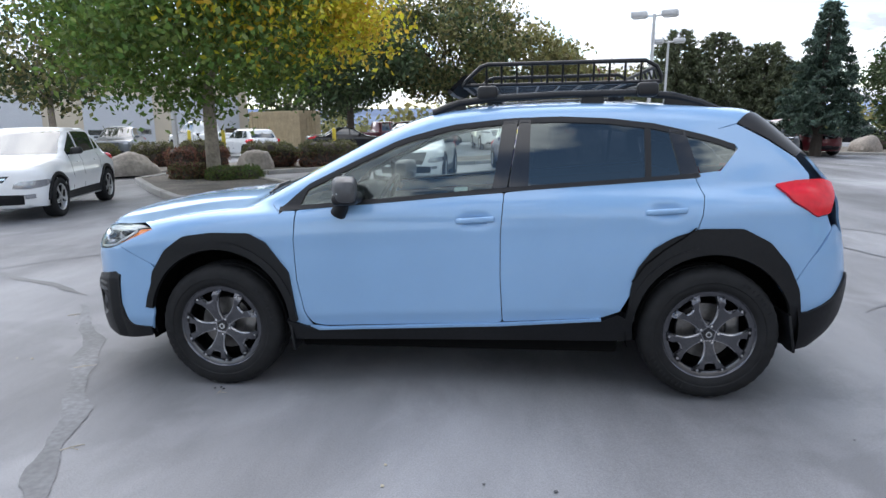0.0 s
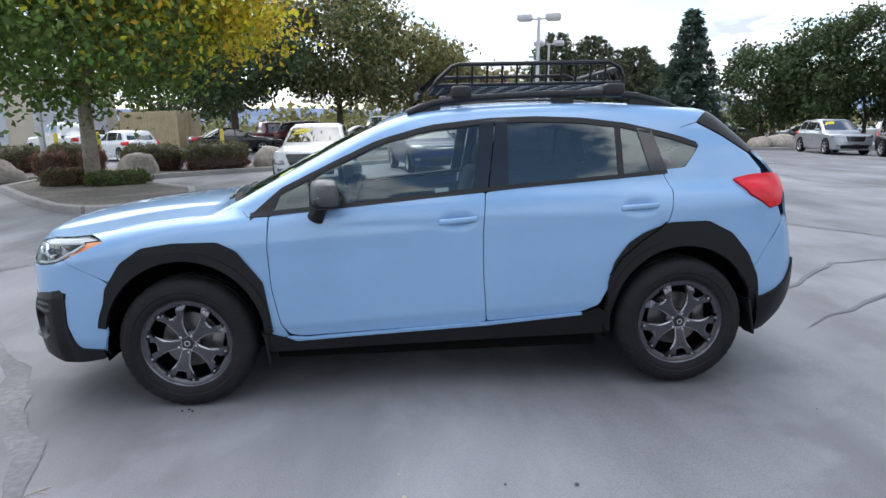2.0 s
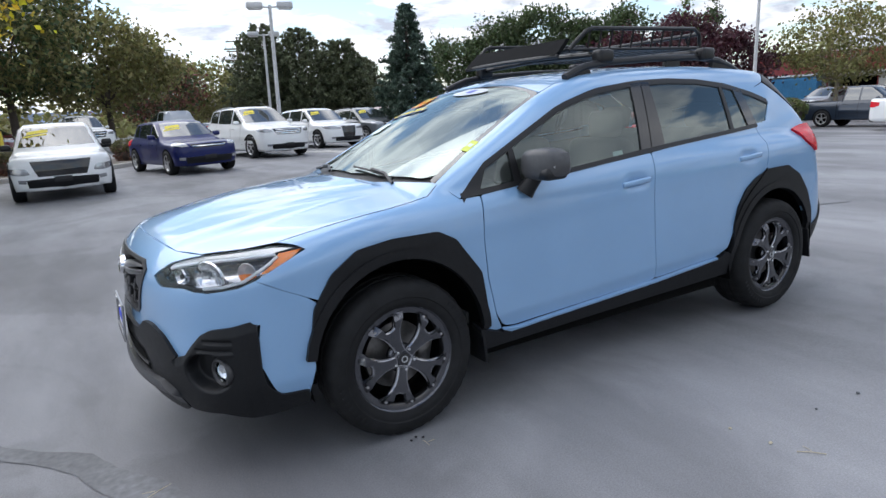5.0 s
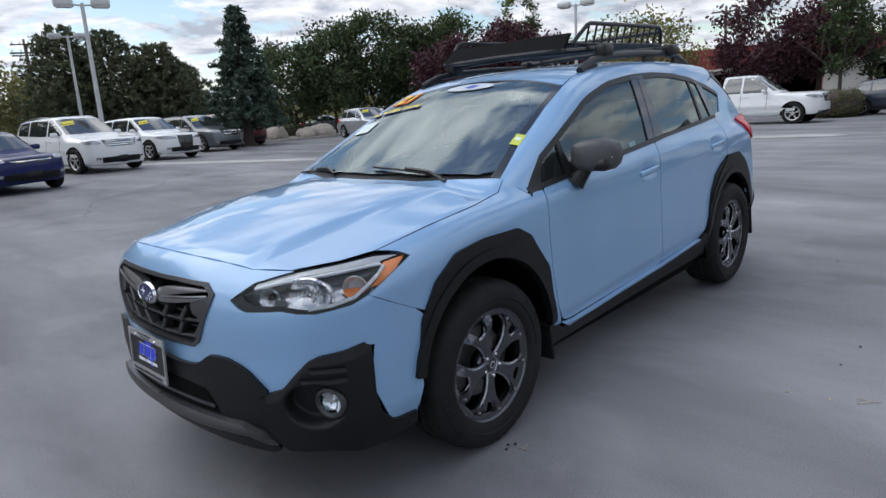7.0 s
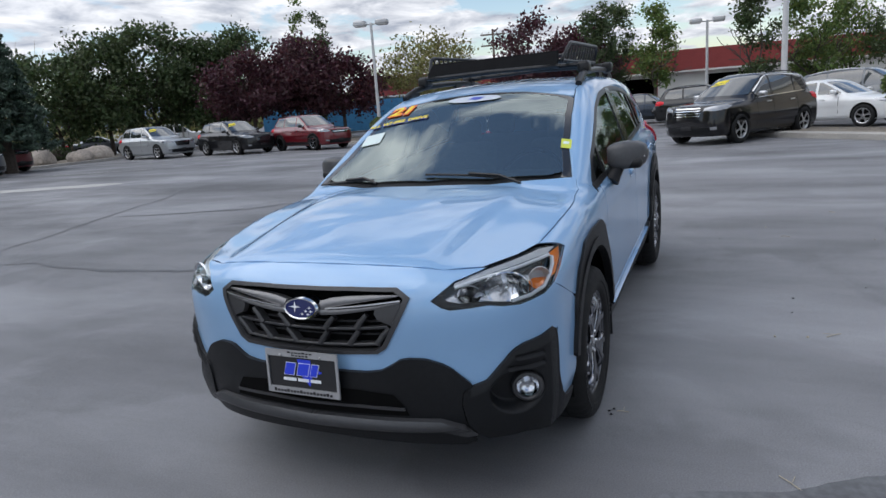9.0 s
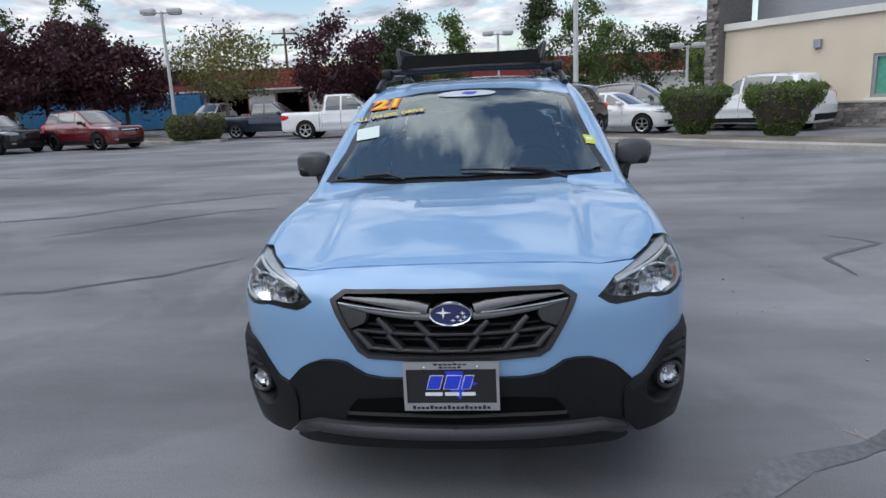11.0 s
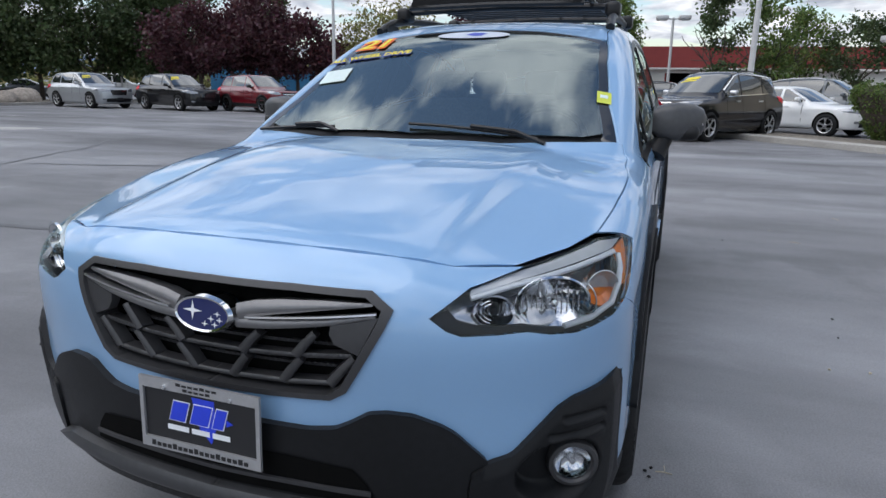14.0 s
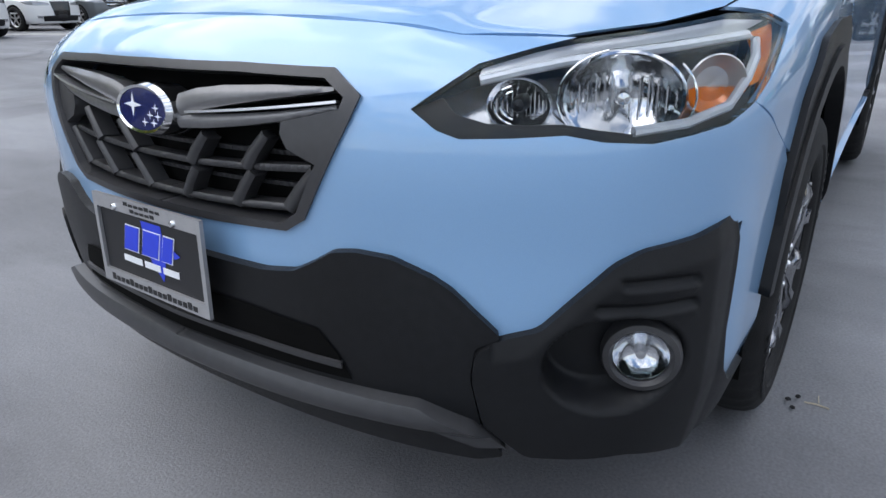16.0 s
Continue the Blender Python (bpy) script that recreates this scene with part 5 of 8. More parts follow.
M_REFL = mat("fluted_reflector", (0.72, 0.73, 0.76), 0.10, 1.0, 0.1, 40, bump=0.25, bump_scale=50)
M_BEZEL = mat("smoked_lamp_bezel", (0.58, 0.585, 0.60), 0.18, 0.85, 0.15, 30, bump=0.2, bump_scale=45)
M_GUIDE = mat("grey_lens_ledge", (0.58, 0.59, 0.61), 0.30, 0.5, 0.08, 30)
M_BROW = mat("pale_lamp_brow", (0.82, 0.84, 0.87), 0.30, 0.25, 0.06, 40)
M_HOUSE = mat("black_lamp_housing", (0.006, 0.006, 0.007), 0.45, 0.0, 0.1, 40)
for m in (False, True):
    s = -1 if m else 1
    hp = patch(S, FRONT, HL, lift=-0.060, thick=0.0, step=0.02)
    lamp = panel("headlamp", hp, M_BEZEL, car, "clear headlamp with chrome reflectors and an amber corner", m)
    panel("lamp_gasket", patch(S, FRONT, HL, lift=-0.001, thick=0.060, step=0.02, dish=lambda uv, P: 0 * uv[:, 0] + 0.0), M_LENS, lamp, "clear lens", m)
    # frame: a dark side wall under the lens rim
    wall = patch(S, FRONT, HL, lift=-0.004, thick=0.058, step=0.02)
    v, f, n = wall
    keep = [g for g in f if len(g) == 4]
    panel("lamp_wall", (v, keep, n), M_BEZEL, lamp, "smoked lamp side wall", m)

    def at_lamp(u, v, deep):
        """A place behind the lens at fan angles u, v, and the way it looks."""
        q = fan_pts([(u, v)])[0]
        nn = gradient(S, q[None])[0]
        c = q - nn * deep
        return Vector((c[0], c[1] * s, c[2])), Vector((nn[0] - 0.6, nn[1] * s, 0.0))

    def sheet(nm, uv, lift, material, lab, thick=0.006):
        return panel(nm, patch(S, FRONT, uv, raw=True, lift=lift, thick=thick, step=0.010), material, lamp, lab, m)

    hoop_top = [(33.3, 13.2), (36.5, 13.9), (39.7, 14.45), (44.0, 14.95), (48.7, 15.4), (54.0, 15.9), (57.9, 16.2)]
    hoop_end = [(58.6, 15.6), (57.2, 14.0), (55.0, 12.3), (52.2, 10.3), (48.0, 9.35), (43.8, 9.05)]
    sheet("lamp_brow", hoop_top + [(62.0, 17.2), (57.0, 17.5), (49.0, 16.5), (41.0, 15.5), (37.8, 14.9), (33.6, 13.8)], -0.009, M_GUIDE, "grey ledge over the lamps")
    part("lamp_hoop", tube(bmesh.new(), [at_lamp(u, v, 0.012)[0] for u, v in hoop_top + hoop_end], 0.0068, 8), M_BROW, lamp, "bright hoop round the lamps")
    sheet("lamp_tip_mask", HL_LOW[:10] + [(55.6, 11.6), (52.0, 9.9), (48.0, 9.0), (44.0, 8.8), (41.5, 9.2), (39.0, 9.7), (36.8, 9.7), (33.8, 9.9), (31.6, 10.6), (30.6, 11.8)], -0.014, M_HOUSE, "black lower mask", 0.012)
    sheet("side_marker", [(58.6, 16.0), (63.9, 17.0), (61.2, 14.5), (56.8, 11.8), (55.2, 11.5), (57.6, 13.6)], -0.014, M_AMBER, "amber side marker")
    for u, v, r, deep, wide, nm in ((43.9, 12.0, 0.058, 0.034, 1.34, "main_reflector"), (35.9, 11.6, 0.034, 0.030, 1.25, "inner_reflector")):
        c, nrm = at_lamp(u, v, deep)
        fm = facing(c, nrm) @ Matrix.Diagonal((1, wide, 1, 1))
        bm = lathe(bmesh.new(), [(0.0, -0.036), (r * 0.35, -0.033), (r * 0.7, -0.020), (r * 0.94, 0.000), (r * 1.0, 0.003), (r * 1.05, -0.004)], 40, "X")
        bm.transform(fm)
        rf = part(nm, bm, M_REFL, lamp, "bright fluted reflector")
        bm = lathe(bmesh.new(), [(0.0, 0.002), (0.008, 0.0), (0.011, -0.008), (0.011, -0.034)], 14, "X")
        bm.transform(facing(c, nrm))
        part("bulb", bm, M_CHROME if r > 0.05 else M_HOUSE, rf, "bulb shield")
        for k in range(-6, 7):
            if k:
                w = k * r * 0.145
                hgt = math.sqrt(max(0.0, r * r - w * w)) * 0.8
                bm = box(bmesh.new(), (0.003, 0.0013, hgt * 1.25), (-0.026 + 0.020 * (abs(k) / 6) ** 2, w, -0.003 * (k % 3)))
                bm.transform(fm)
                part("flute", bm, M_CHROME if k % 2 else M_BEZEL, rf, "vertical flute")
        for k, q in enumerate((1.10, 1.17) if r > 0.05 else (0.55, 0.75)):
            ring = [fm @ Vector((0.002, r * q * math.cos(radians(a)), r * q * math.sin(radians(a)))) for a in range(105, 256, 10)]
            if r > 0.05 and k:
                ring = [fm @ Vector((0.002, r * q * math.cos(radians(a)), r * q * math.sin(radians(a)))) for a in range(-40, 41, 8)]
            part("reflector_ring", tube(bmesh.new(), ring, 0.0016, 5), M_CHROME, rf, "thin bright ring")
    c, nrm = at_lamp(52.6, 12.4, 0.030)
    fm = facing(c, Vector((nrm.x, nrm.y, 0)))
    for nm, mt, lab, sgn in (("amber_lamp", M_AMBER, "amber lower half of the turn lamp", 1), ("turn_lamp_cover", M_GUIDE, "pale upper half of the turn lamp", -1)):
        bm = lathe(bmesh.new(), [(0.0, -0.020), (0.024, -0.016), (0.036, -0.004), (0.041, 0.002), (0.043, 0.0)], 28, "X")
        bmesh.ops.bisect_plane(bm, geom=list(bm.verts) + list(bm.edges) + list(bm.faces), plane_co=(0, 0, -0.004 + 0.001 * sgn), plane_no=(0, 0, sgn), clear_outer=True)
        bm.transform(fm)
        part(nm, bm, mt, lamp, lab)
    # fog lamp
    fc = Vector((FOG[0] + 0.010, FOG[1] * s, FOG[2] + 0.003))
    fn = Vector((-0.93, -0.36 * s, 0.0))
    fm = facing(fc, fn)
    bm = lathe(bmesh.new(), [(0.040, -0.03), (0.041, 0.006), (0.046, 0.012), (0.054, 0.010), (0.058, 0.002), (0.060, -0.09)], 40, "X")
    bm.transform(fm)
    fog = part("fog_lamp", bm, M_GRILLE, car, "round fog lamp in a dark bezel")
    bm = lathe(bmesh.new(), [(0.0, -0.022), (0.02, -0.018), (0.034, -0.006), (0.040, 0.002)], 32, "X")
    bm.transform(fm)
    part("fog_reflector", bm, M_REFL, fog, "bright reflector")
    bm = lathe(bmesh.new(), [(0.0, 0.012), (0.02, 0.0105), (0.034, 0.006), (0.0405, 0.0)], 32, "X")
    bm.transform(fm)
    part("fog_lens", bm, M_LENS, fog, "clear round lens")
    bm = lathe(bmesh.new(), [(0.0, 0.001), (0.007, 0.0), (0.009, -0.01), (0.009, -0.02)], 12, "X")
    bm.transform(fm)
    part("bulb", bm, M_CHROME, fog)

# ---- parked vehicles ----
M_CARGLASS = mat("dark_car_glass", (0.022, 0.028, 0.028), 0.04, 0, 0.05, 10, coat=1.0, Coat_IOR=1.8)
M_HEADL = mat("headlamp_clear", (0.34, 0.35, 0.37), 0.12, 0.55, 0.25, 60, coat=1.0)
M_RIMS = mat("bright_wheel_alloy", (0.58, 0.58, 0.59), 0.3, 0.8, 0.1, 60)
PAINTS = {
    "white": mat("white_car_paint", (0.74, 0.75, 0.75), 0.3, 0, 0.02, 40, coat=0.8, stain=0.03),
    "silver": mat("silver_car_paint", (0.40, 0.42, 0.44), 0.3, 0.5, 0.03, 500, coat=0.8, stain=0.03),
    "grey": mat("grey_car_paint", (0.10, 0.11, 0.12), 0.3, 0.4, 0.03, 500, coat=0.8, stain=0.03),
    "black": mat("black_car_paint", (0.006, 0.006, 0.0075), 0.4, 0, 0.05, 40, coat=1.0, stain=0.05, Specular_IOR_Level=0.1),
    "red": mat("dark_red_car_paint", (0.135, 0.006, 0.012), 0.28, 0.2, 0.03, 400, coat=1.0, stain=0.03),
    "maroon": mat("maroon_car_paint", (0.10, 0.008, 0.012), 0.28, 0.2, 0.03, 400, coat=1.0, stain=0.03),
    "blue": mat("deep_blue_car_paint", (0.004, 0.010, 0.085), 0.4, 0.1, 0.03, 400, coat=0.5, Specular_IOR_Level=0.2, stain=0.03),
    "navy": mat("navy_car_paint", (0.008, 0.018, 0.036), 0.4, 0.2, 0.03, 400, coat=1.0, stain=0.03),
}


def vehicle_solid(q):
    L, W, H, wb = q["L"], q["W"], q["H"], q["wb"]
    nose_x, tail_x = -wb / 2 - q["fo"], -wb / 2 - q["fo"] + L
    zb, xc = q["belt"], q["cowl"]
    hood = curve([(nose_x - 0.2, q["hood"] - 0.20), (nose_x + 0.08, q["hood"]), ((nose_x + xc) / 2, (q["hood"] + q["cowlz"]) / 2 + 0.02), (xc + 0.15, q["cowlz"] + 0.02)])
    pick = q.get("bed")

    def solid(p):
        x, y, z = p[..., 0], np.abs(p[..., 1]), p[..., 2]
        side = W / 2 - 0.02 - 0.22 * np.maximum(z - 0.75, 0) ** 2 - 0.16 * np.maximum(0.62 - z, 0) ** 2
        for cx in (-wb / 2, wb / 2):
            side = side + 0.022 * np.exp(-(((x - cx) / 0.50) ** 4) - ((z - 0.6) / 0.38) ** 2)
        nose = nose_x + 0.12 * np.maximum(z - 0.62, 0) + 0.35 * np.maximum(0.42 - z, 0) + 0.14 * y**2 + 0.28 * y**4
        tail = tail_x - 0.25 * np.maximum(z - 0.75, 0) * (0.2 if pick else 1) - 0.3 * np.maximum(0.45 - z, 0) - 0.08 * y**2 - 0.12 * y**4
        top = hood(x) - 0.10 * y**2
        top = smin(top, zb + 0.02 + q.get("rise", 0.04) * x, 0.06)
        low = smax(y - side, nose - x, 0.16)
        low = smax(low, x - tail, 0.12)
        low = smax(low, (z - top) * 0.95, 0.09)
        low = smax(low, q.get("under", 0.22) - z, 0.05)
        g = W / 2 - 0.075 - 0.24 * (z - zb) - 0.14 * np.maximum(z - zb, 0) ** 2 - 0.03 * np.maximum(x - 0.6, 0) ** 2 * (0 if pick else 1)
        screen = q["cowlz"] - 0.02 + q["rake"] * (x - xc + 0.04 - 0.2 * y**2)
        back = H - q["drop"] * (x - (q["roofend"] - 0.22 * y**2))
        crown = H - 0.02 - 0.05 * y**2 - 0.028 * (x - q.get("peak", 0.2)) ** 2
        up = smin(smin(crown, screen, 0.14), back, 0.10)
        up = smax(y - g, (z - up) * 0.85, 0.08)
        up = smax(up, 0.6 - z, 0.05)
        return smin(low, up, 0.03)

    return solid, nose_x, tail_x


def capsule(solid, a0, a1, z0, nu=18, nc=34, nphi=44):
    """A closed body skin from rays about the long axis."""
    o, w = [], []
    rows = [(-1, k / nu) for k in range(nu)] + [(0, k / nc) for k in range(nc + 1)] + [(1, 1 - (k + 1) / nu) for k in range(nu)]
    for kind, t in rows:
        for j in range(nphi):
            f = 2 * math.pi * j / nphi
            if kind == 0:
                o.append((a0 + (a1 - a0) * t, 0, z0))
                w.append((0, math.cos(f), math.sin(f)))
            else:
                b = math.pi / 2 * max(t, 0.02)
                o.append((a0 if kind < 0 else a1, 0, z0))
                w.append((kind * math.cos(b), math.sin(b) * math.cos(f), math.sin(b) * math.sin(f)))
    o, w = np.array(o, float), np.array(w, float)
    P = cast(solid, o, w, reach=2.2, steps=28)
    n = len(rows)
    faces = [(i * nphi + j, i * nphi + (j + 1) % nphi, (i + 1) * nphi + (j + 1) % nphi, (i + 1) * nphi + j) for i in range(n - 1) for j in range(nphi)]
    faces += [tuple(range(nphi))[::-1], tuple(range((n - 1) * nphi, n * nphi))]
    f = faces[len(faces) // 2]
    if np.dot(np.cross(P[f[1]] - P[f[0]], P[f[2]] - P[f[0]]), w[f[0]]) < 0:
        faces = [g[::-1] for g in faces]
    return list(P), faces, list(gradient(solid, P))


def simple_wheel_meshes():
    out = {}
    bm = lathe(bmesh.new(), [(0.235, -0.004), (0.27, -0.018), (0.30, -0.018), (0.33, -0.008), (0.346, 0.012), (0.35, 0.05), (0.35, 0.17), (0.335, 0.21), (0.26, 0.215)], 40)
    ob = part("tyre", bm, M_RUBBER)
    out["tyre"] = ob.data
    bpy.data.objects.remove(ob)
    bm = lathe(bmesh.new(), [(0.212, 0.01), (0.222, 0.0), (0.240, -0.004), (0.242, 0.01), (0.21, 0.05), (0.20, 0.16)], 40)
    lathe(bm, [(0.0, 0.002), (0.04, 0.004), (0.055, 0.014), (0.055, 0.03)], 20)
    sp_ = bmesh.new()
    slab(sp_, [(0.03, -0.020), (0.12, -0.017), (0.218, -0.040), (0.222, -0.022), (0.17, 0.0), (0.222, 0.022), (0.218, 0.040), (0.12, 0.017), (0.03, 0.020)], 0.018, lambda u, v, h: (u, 0.020 - h, v))
    for nm, mt in (("spoke", M_RIMS), ("dark_spoke", M_GUN)):
        ob = part(nm, sp_.copy(), mt, smooth=False)
        out[nm] = ob.data
        bpy.data.objects.remove(ob)
    sp_.free()
    for nm, mt in (("rim", M_RIMS), ("dark_rim", M_GUN)):
        ob = part(nm, bm.copy(), mt)
        out[nm] = ob.data
        bpy.data.objects.remove(ob)
    bm.free()
    # flat black disc: the shade behind these spokes, put in as colour
    ob = part("hub_back", lathe(bmesh.new(), [(0.0, 0.07), (0.235, 0.07)], 24), M_VOID)
    out["back"] = ob.data
    bpy.data.objects.remove(ob)
    return out


WHEELS = simple_wheel_meshes()


def vehicle(name, label, category, m, paint, q, sticker=True, dark_rims=False, clad=False, rails=False, group=""):
    solid, nx, tx = vehicle_solid(q)
    wb, W = q["wb"], q["W"]
    mt = PAINTS[paint]
    root = empty(name, m, label, category, group)
    a0, a1 = nx + 0.75, tx - 0.7
    body = panel("body", capsule(solid, a0, a1, 0.62), mt, root)
    ar, fr, rr = Around(0.62), Fan(a0, 0.62, -1), Fan(a1, 0.62, 1)

    def sp(xz):
        xz = np.array(xz, float)
        o = np.stack([xz[:, 0], 0 * xz[:, 0], xz[:, 1]], -1)
        return cast(solid, o, np.tile((0.0, -1.0, 0.0), (len(xz), 1)))

    def fp(yz, s=-1):
        yz = np.array(yz, float)
        o = np.stack([0 * yz[:, 0] + (a0 if s < 0 else a1), -yz[:, 0], yz[:, 1]], -1)
        return cast(solid, o, np.tile((float(s), 0.0, 0.0), (len(yz), 1)))

    def tp(xy):
        xy = np.array(xy, float)
        o = np.stack([xy[:, 0], -xy[:, 1], 0 * xy[:, 0] + 0.55], -1)
        return cast(solid, o, np.tile((0.0, 0.0, 1.0), (len(xy), 1)))

    def put(nm, pts, material, lab="", proj=ar, lift=0.003, two=True, step=0.07, corner=0.0, thick=0.0):
        d = patch(solid, proj, pts, lift=lift, thick=thick, step=step, corner=corner)
        panel(nm, d, material, root, lab)
        if two:
            panel(nm, d, material, root, lab, True)

    H, zb, xc, rk = q["H"], q["belt"], q["cowl"], q["rake"]
    rise = q.get("rise", 0.04)
    # side windows
    def bz(x):
        return zb + 0.045 + rise * x

    def tz(x):
        s = q["cowlz"] + rk * (x - xc - 0.10)
        b = H - q["drop"] * (x - (q["roofend"] - 0.22))
        return min(H - 0.115 - 0.028 * (x - 0.2) ** 2, s - 0.03, b - 0.08)

    ends = q["panes"]
    for k, (x0, x1) in enumerate(ends):
        xs = [x0 + (x1 - x0) * i / 8 for i in range(9)]
        lo = [(x, bz(x)) for x in xs if tz(x) > bz(x) + 0.02]
        hi = [(x, tz(x)) for x in xs[::-1] if tz(x) > bz(x) + 0.02]
        if len(lo) > 2:
            put("side_window", sp(lo + hi), M_CARGLASS, "dark side glass", corner=0.02)
    if q.get("bright_trim"):
        x0, x1 = ends[0][0], ends[-1][1]
        xs = [x0 + (x1 - x0) * i / 14 for i in range(15)]
        xs = [x for x in xs if tz(x) > bz(x) + 0.02]
        put("window_trim", sp([(x, tz(x) + 0.022) for x in xs] + [(x, tz(x) + 0.002) for x in xs[::-1]]), M_CHROME, "bright window trim", lift=0.008, thick=0.006)
        put("window_trim", sp([(x, bz(x) - 0.004) for x in xs] + [(x, bz(x) - 0.024) for x in xs[::-1]]), M_CHROME, "bright window trim", lift=0.008, thick=0.006)
    # windscreen
    g = W / 2 - 0.22
    xt = xc + (H - 0.07 - q["cowlz"]) / rk
    put("windscreen", mirrored(tp([(xt - 0.02, 0.0), (xt + 0.02, g - 0.10), ((xc + xt) / 2 + 0.06, g - 0.04), (xc + 0.14, g + 0.03), (xc + 0.06, g * 0.6), (xc + 0.03, 0.0)])), M_CARGLASS, "glossy windscreen", two=False)
    if sticker:
        put("price_sticker", tp([(xt - 0.16, -g + 0.18), (xt - 0.15, -g + 0.55), (xt - 0.25, -g + 0.55), (xt - 0.26, -g + 0.15)]), M_YELLOW, "yellow price sticker", two=False, lift=0.007)
        put("price_strip", tp([(xt - 0.29, -g + 0.10), (xt - 0.28, -g + 0.52), (xt - 0.33, -g + 0.52), (xt - 0.34, -g + 0.08)]), M_YELLOW, "yellow strip", two=False, lift=0.007)
    # wheels, arches
    r = q.get("r", 0.35)
    for cx in (-wb / 2, wb / 2):
        # the body has no arch opening; a black patch paints its shade
        put("wheel_arch", sp(arc(cx, r, r + 0.055, 0, 180) + [(cx - r - 0.05, 0.26), (cx + r + 0.05, 0.26)]), M_VOID, "black patch painting the shade of the wheel arch", lift=0.005)
        if clad:
            put("arch_cladding", sp(arc(cx, r, r + 0.10, 0, 180, 14) + arc(cx, r, r + 0.045, 180, 0, 14)), M_CLAD, "black arch trim", lift=0.020, thick=0.025)
        for s in (1, -1):
            wm = pose(cx, -s * (W / 2 + 0.016), r, 0, 17 * s, 0 if s > 0 else 180) @ Matrix.Diagonal((r / 0.35, 1, r / 0.35, 1))
            wo = new("wheel", WHEELS["dark_rim" if dark_rims else "rim"])
            wo.parent, wo.matrix_basis = root, wm
            for k in range(5):
                o = new("spoke", WHEELS["dark_spoke" if dark_rims else "spoke"])
                o.parent, o.matrix_basis = wo, Matrix.Rotation(radians(72 * k), 4, "Y")
            for nm in ("tyre", "back"):
                o = new("tyre" if nm == "tyre" else "wheel_backing", WHEELS[nm])
                o.parent = wo
    # sill, door gaps, handles
    if clad:
        put("sill_cladding", sp([(-wb / 2 + r, 0.40), (wb / 2 - r, 0.42), (wb / 2 - r, 0.27), (-wb / 2 + r, 0.27)]), M_CLAD, "black sill trim", lift=0.010, thick=0.02)
    for x in q["gaps"]:
        put("door_gap", sp([(x, bz(x)), (x + 0.014, bz(x)), (x + 0.014, 0.42), (x, 0.42)]), M_VOID, lift=0.002)
    for x in q["handles"]:
        put("door_handle", sp([(x, zb - 0.10), (x + 0.19, zb - 0.095), (x + 0.19, zb - 0.125), (x, zb - 0.13)]), PAINTS["silver"] if paint == "black" else mt, lift=0.022, thick=0.03)
    # mirrors
    for s in (1, -1):
        bm = box(bmesh.new(), (0.13, 0.20, 0.13), (xc + 0.42, -s * (W / 2 + 0.05), zb + 0.10), bevel=0.045, seg=3)
        box(bm, (0.06, 0.12, 0.04), (xc + 0.44, -s * (W / 2 - 0.04), zb + 0.05), bevel=0.01)
        part("door_mirror", bm, M_SILVER if q.get("bright_trim") else M_SATIN if clad else mt, root)
    # nose
    gz, gh, gw = q.get("grille", (0.70, 0.20, 0.40))
    put("grille", mirrored(fp([(0.0, gz + gh / 2), (gw, gz + gh / 2), (gw * 0.8, gz - gh / 2), (0.0, gz - gh / 2)])), M_GLOSSBLACK, "black grille", fr, 0.004, False, 0.05)
    for k in range(q.get("slats", 3)):
        z = gz - gh / 2 + gh * (k + 0.7) / (q.get("slats", 3) + 0.4)
        put("grille_bar", mirrored(fp([(0.0, z + 0.014), (gw * 0.88, z + 0.014), (gw * 0.86, z - 0.010), (0.0, z - 0.010)])), q.get("trim", M_CHROME), "bright grille bar", fr, 0.012, False, 0.06, thick=0.01)
    put("lower_grille", mirrored(fp([(0.0, 0.47), (0.62, 0.46), (0.60, 0.30), (0.0, 0.28)])), M_CLAD, "black lower bumper", fr, 0.006, False, 0.06, thick=0.01)
    put("number_plate", mirrored(fp([(0.0, 0.50), (0.15, 0.50), (0.15, 0.39), (0.0, 0.39)])), M_BLACKINK, "dark dealer plate", fr, 0.016, False, 0.06, thick=0.01)
    hz = q.get("lampz", gz + 0.08)
    hlp = np.concatenate([fp([(gw + 0.03, hz - 0.055), (W / 2 - 0.20, hz - 0.07)]), sp([(nx + 0.42, hz - 0.03), (nx + 0.62, hz + 0.05), (nx + 0.40, hz + 0.07)]), fp([(W / 2 - 0.28, hz + 0.055), (gw + 0.05, hz + 0.01)])])
    put("headlamp", hlp, M_HEADL, "clear headlamp", fr, 0.005, step=0.05, thick=0.01)
    put("fog_lamp", fp([(0.62, 0.46), (0.76, 0.47), (0.76, 0.40), (0.63, 0.39)]), M_HEADL, "fog lamp", fr, 0.008, step=0.05)
    # tail
    tlz = q.get("tailz", zb - 0.04)
    tl = np.concatenate([sp([(tx - 0.50, tlz + 0.06), (tx - 0.50, tlz - 0.05), (tx - 0.30, tlz - 0.12)]), fp([(W / 2 - 0.22, tlz - 0.12), (W / 2 - 0.24, tlz + 0.07)], 1)])
    put("tail_lamp", tl, M_RED, "red tail lamp", rr, 0.006, step=0.05, thick=0.01)
    if q.get("bed"):
        bx0, bx1 = q["bed"], tx - 0.10
        # bed top is solid: the dark hollow is painted as a black sheet
        put("bed_opening", mirrored(tp([(bx0 + 0.02, 0.0), (bx0 + 0.02, W / 2 - 0.20), (bx1, W / 2 - 0.20), (bx1, 0.0)])), M_VOID, "black sheet painting the shade inside the truck bed", two=False, lift=0.004)
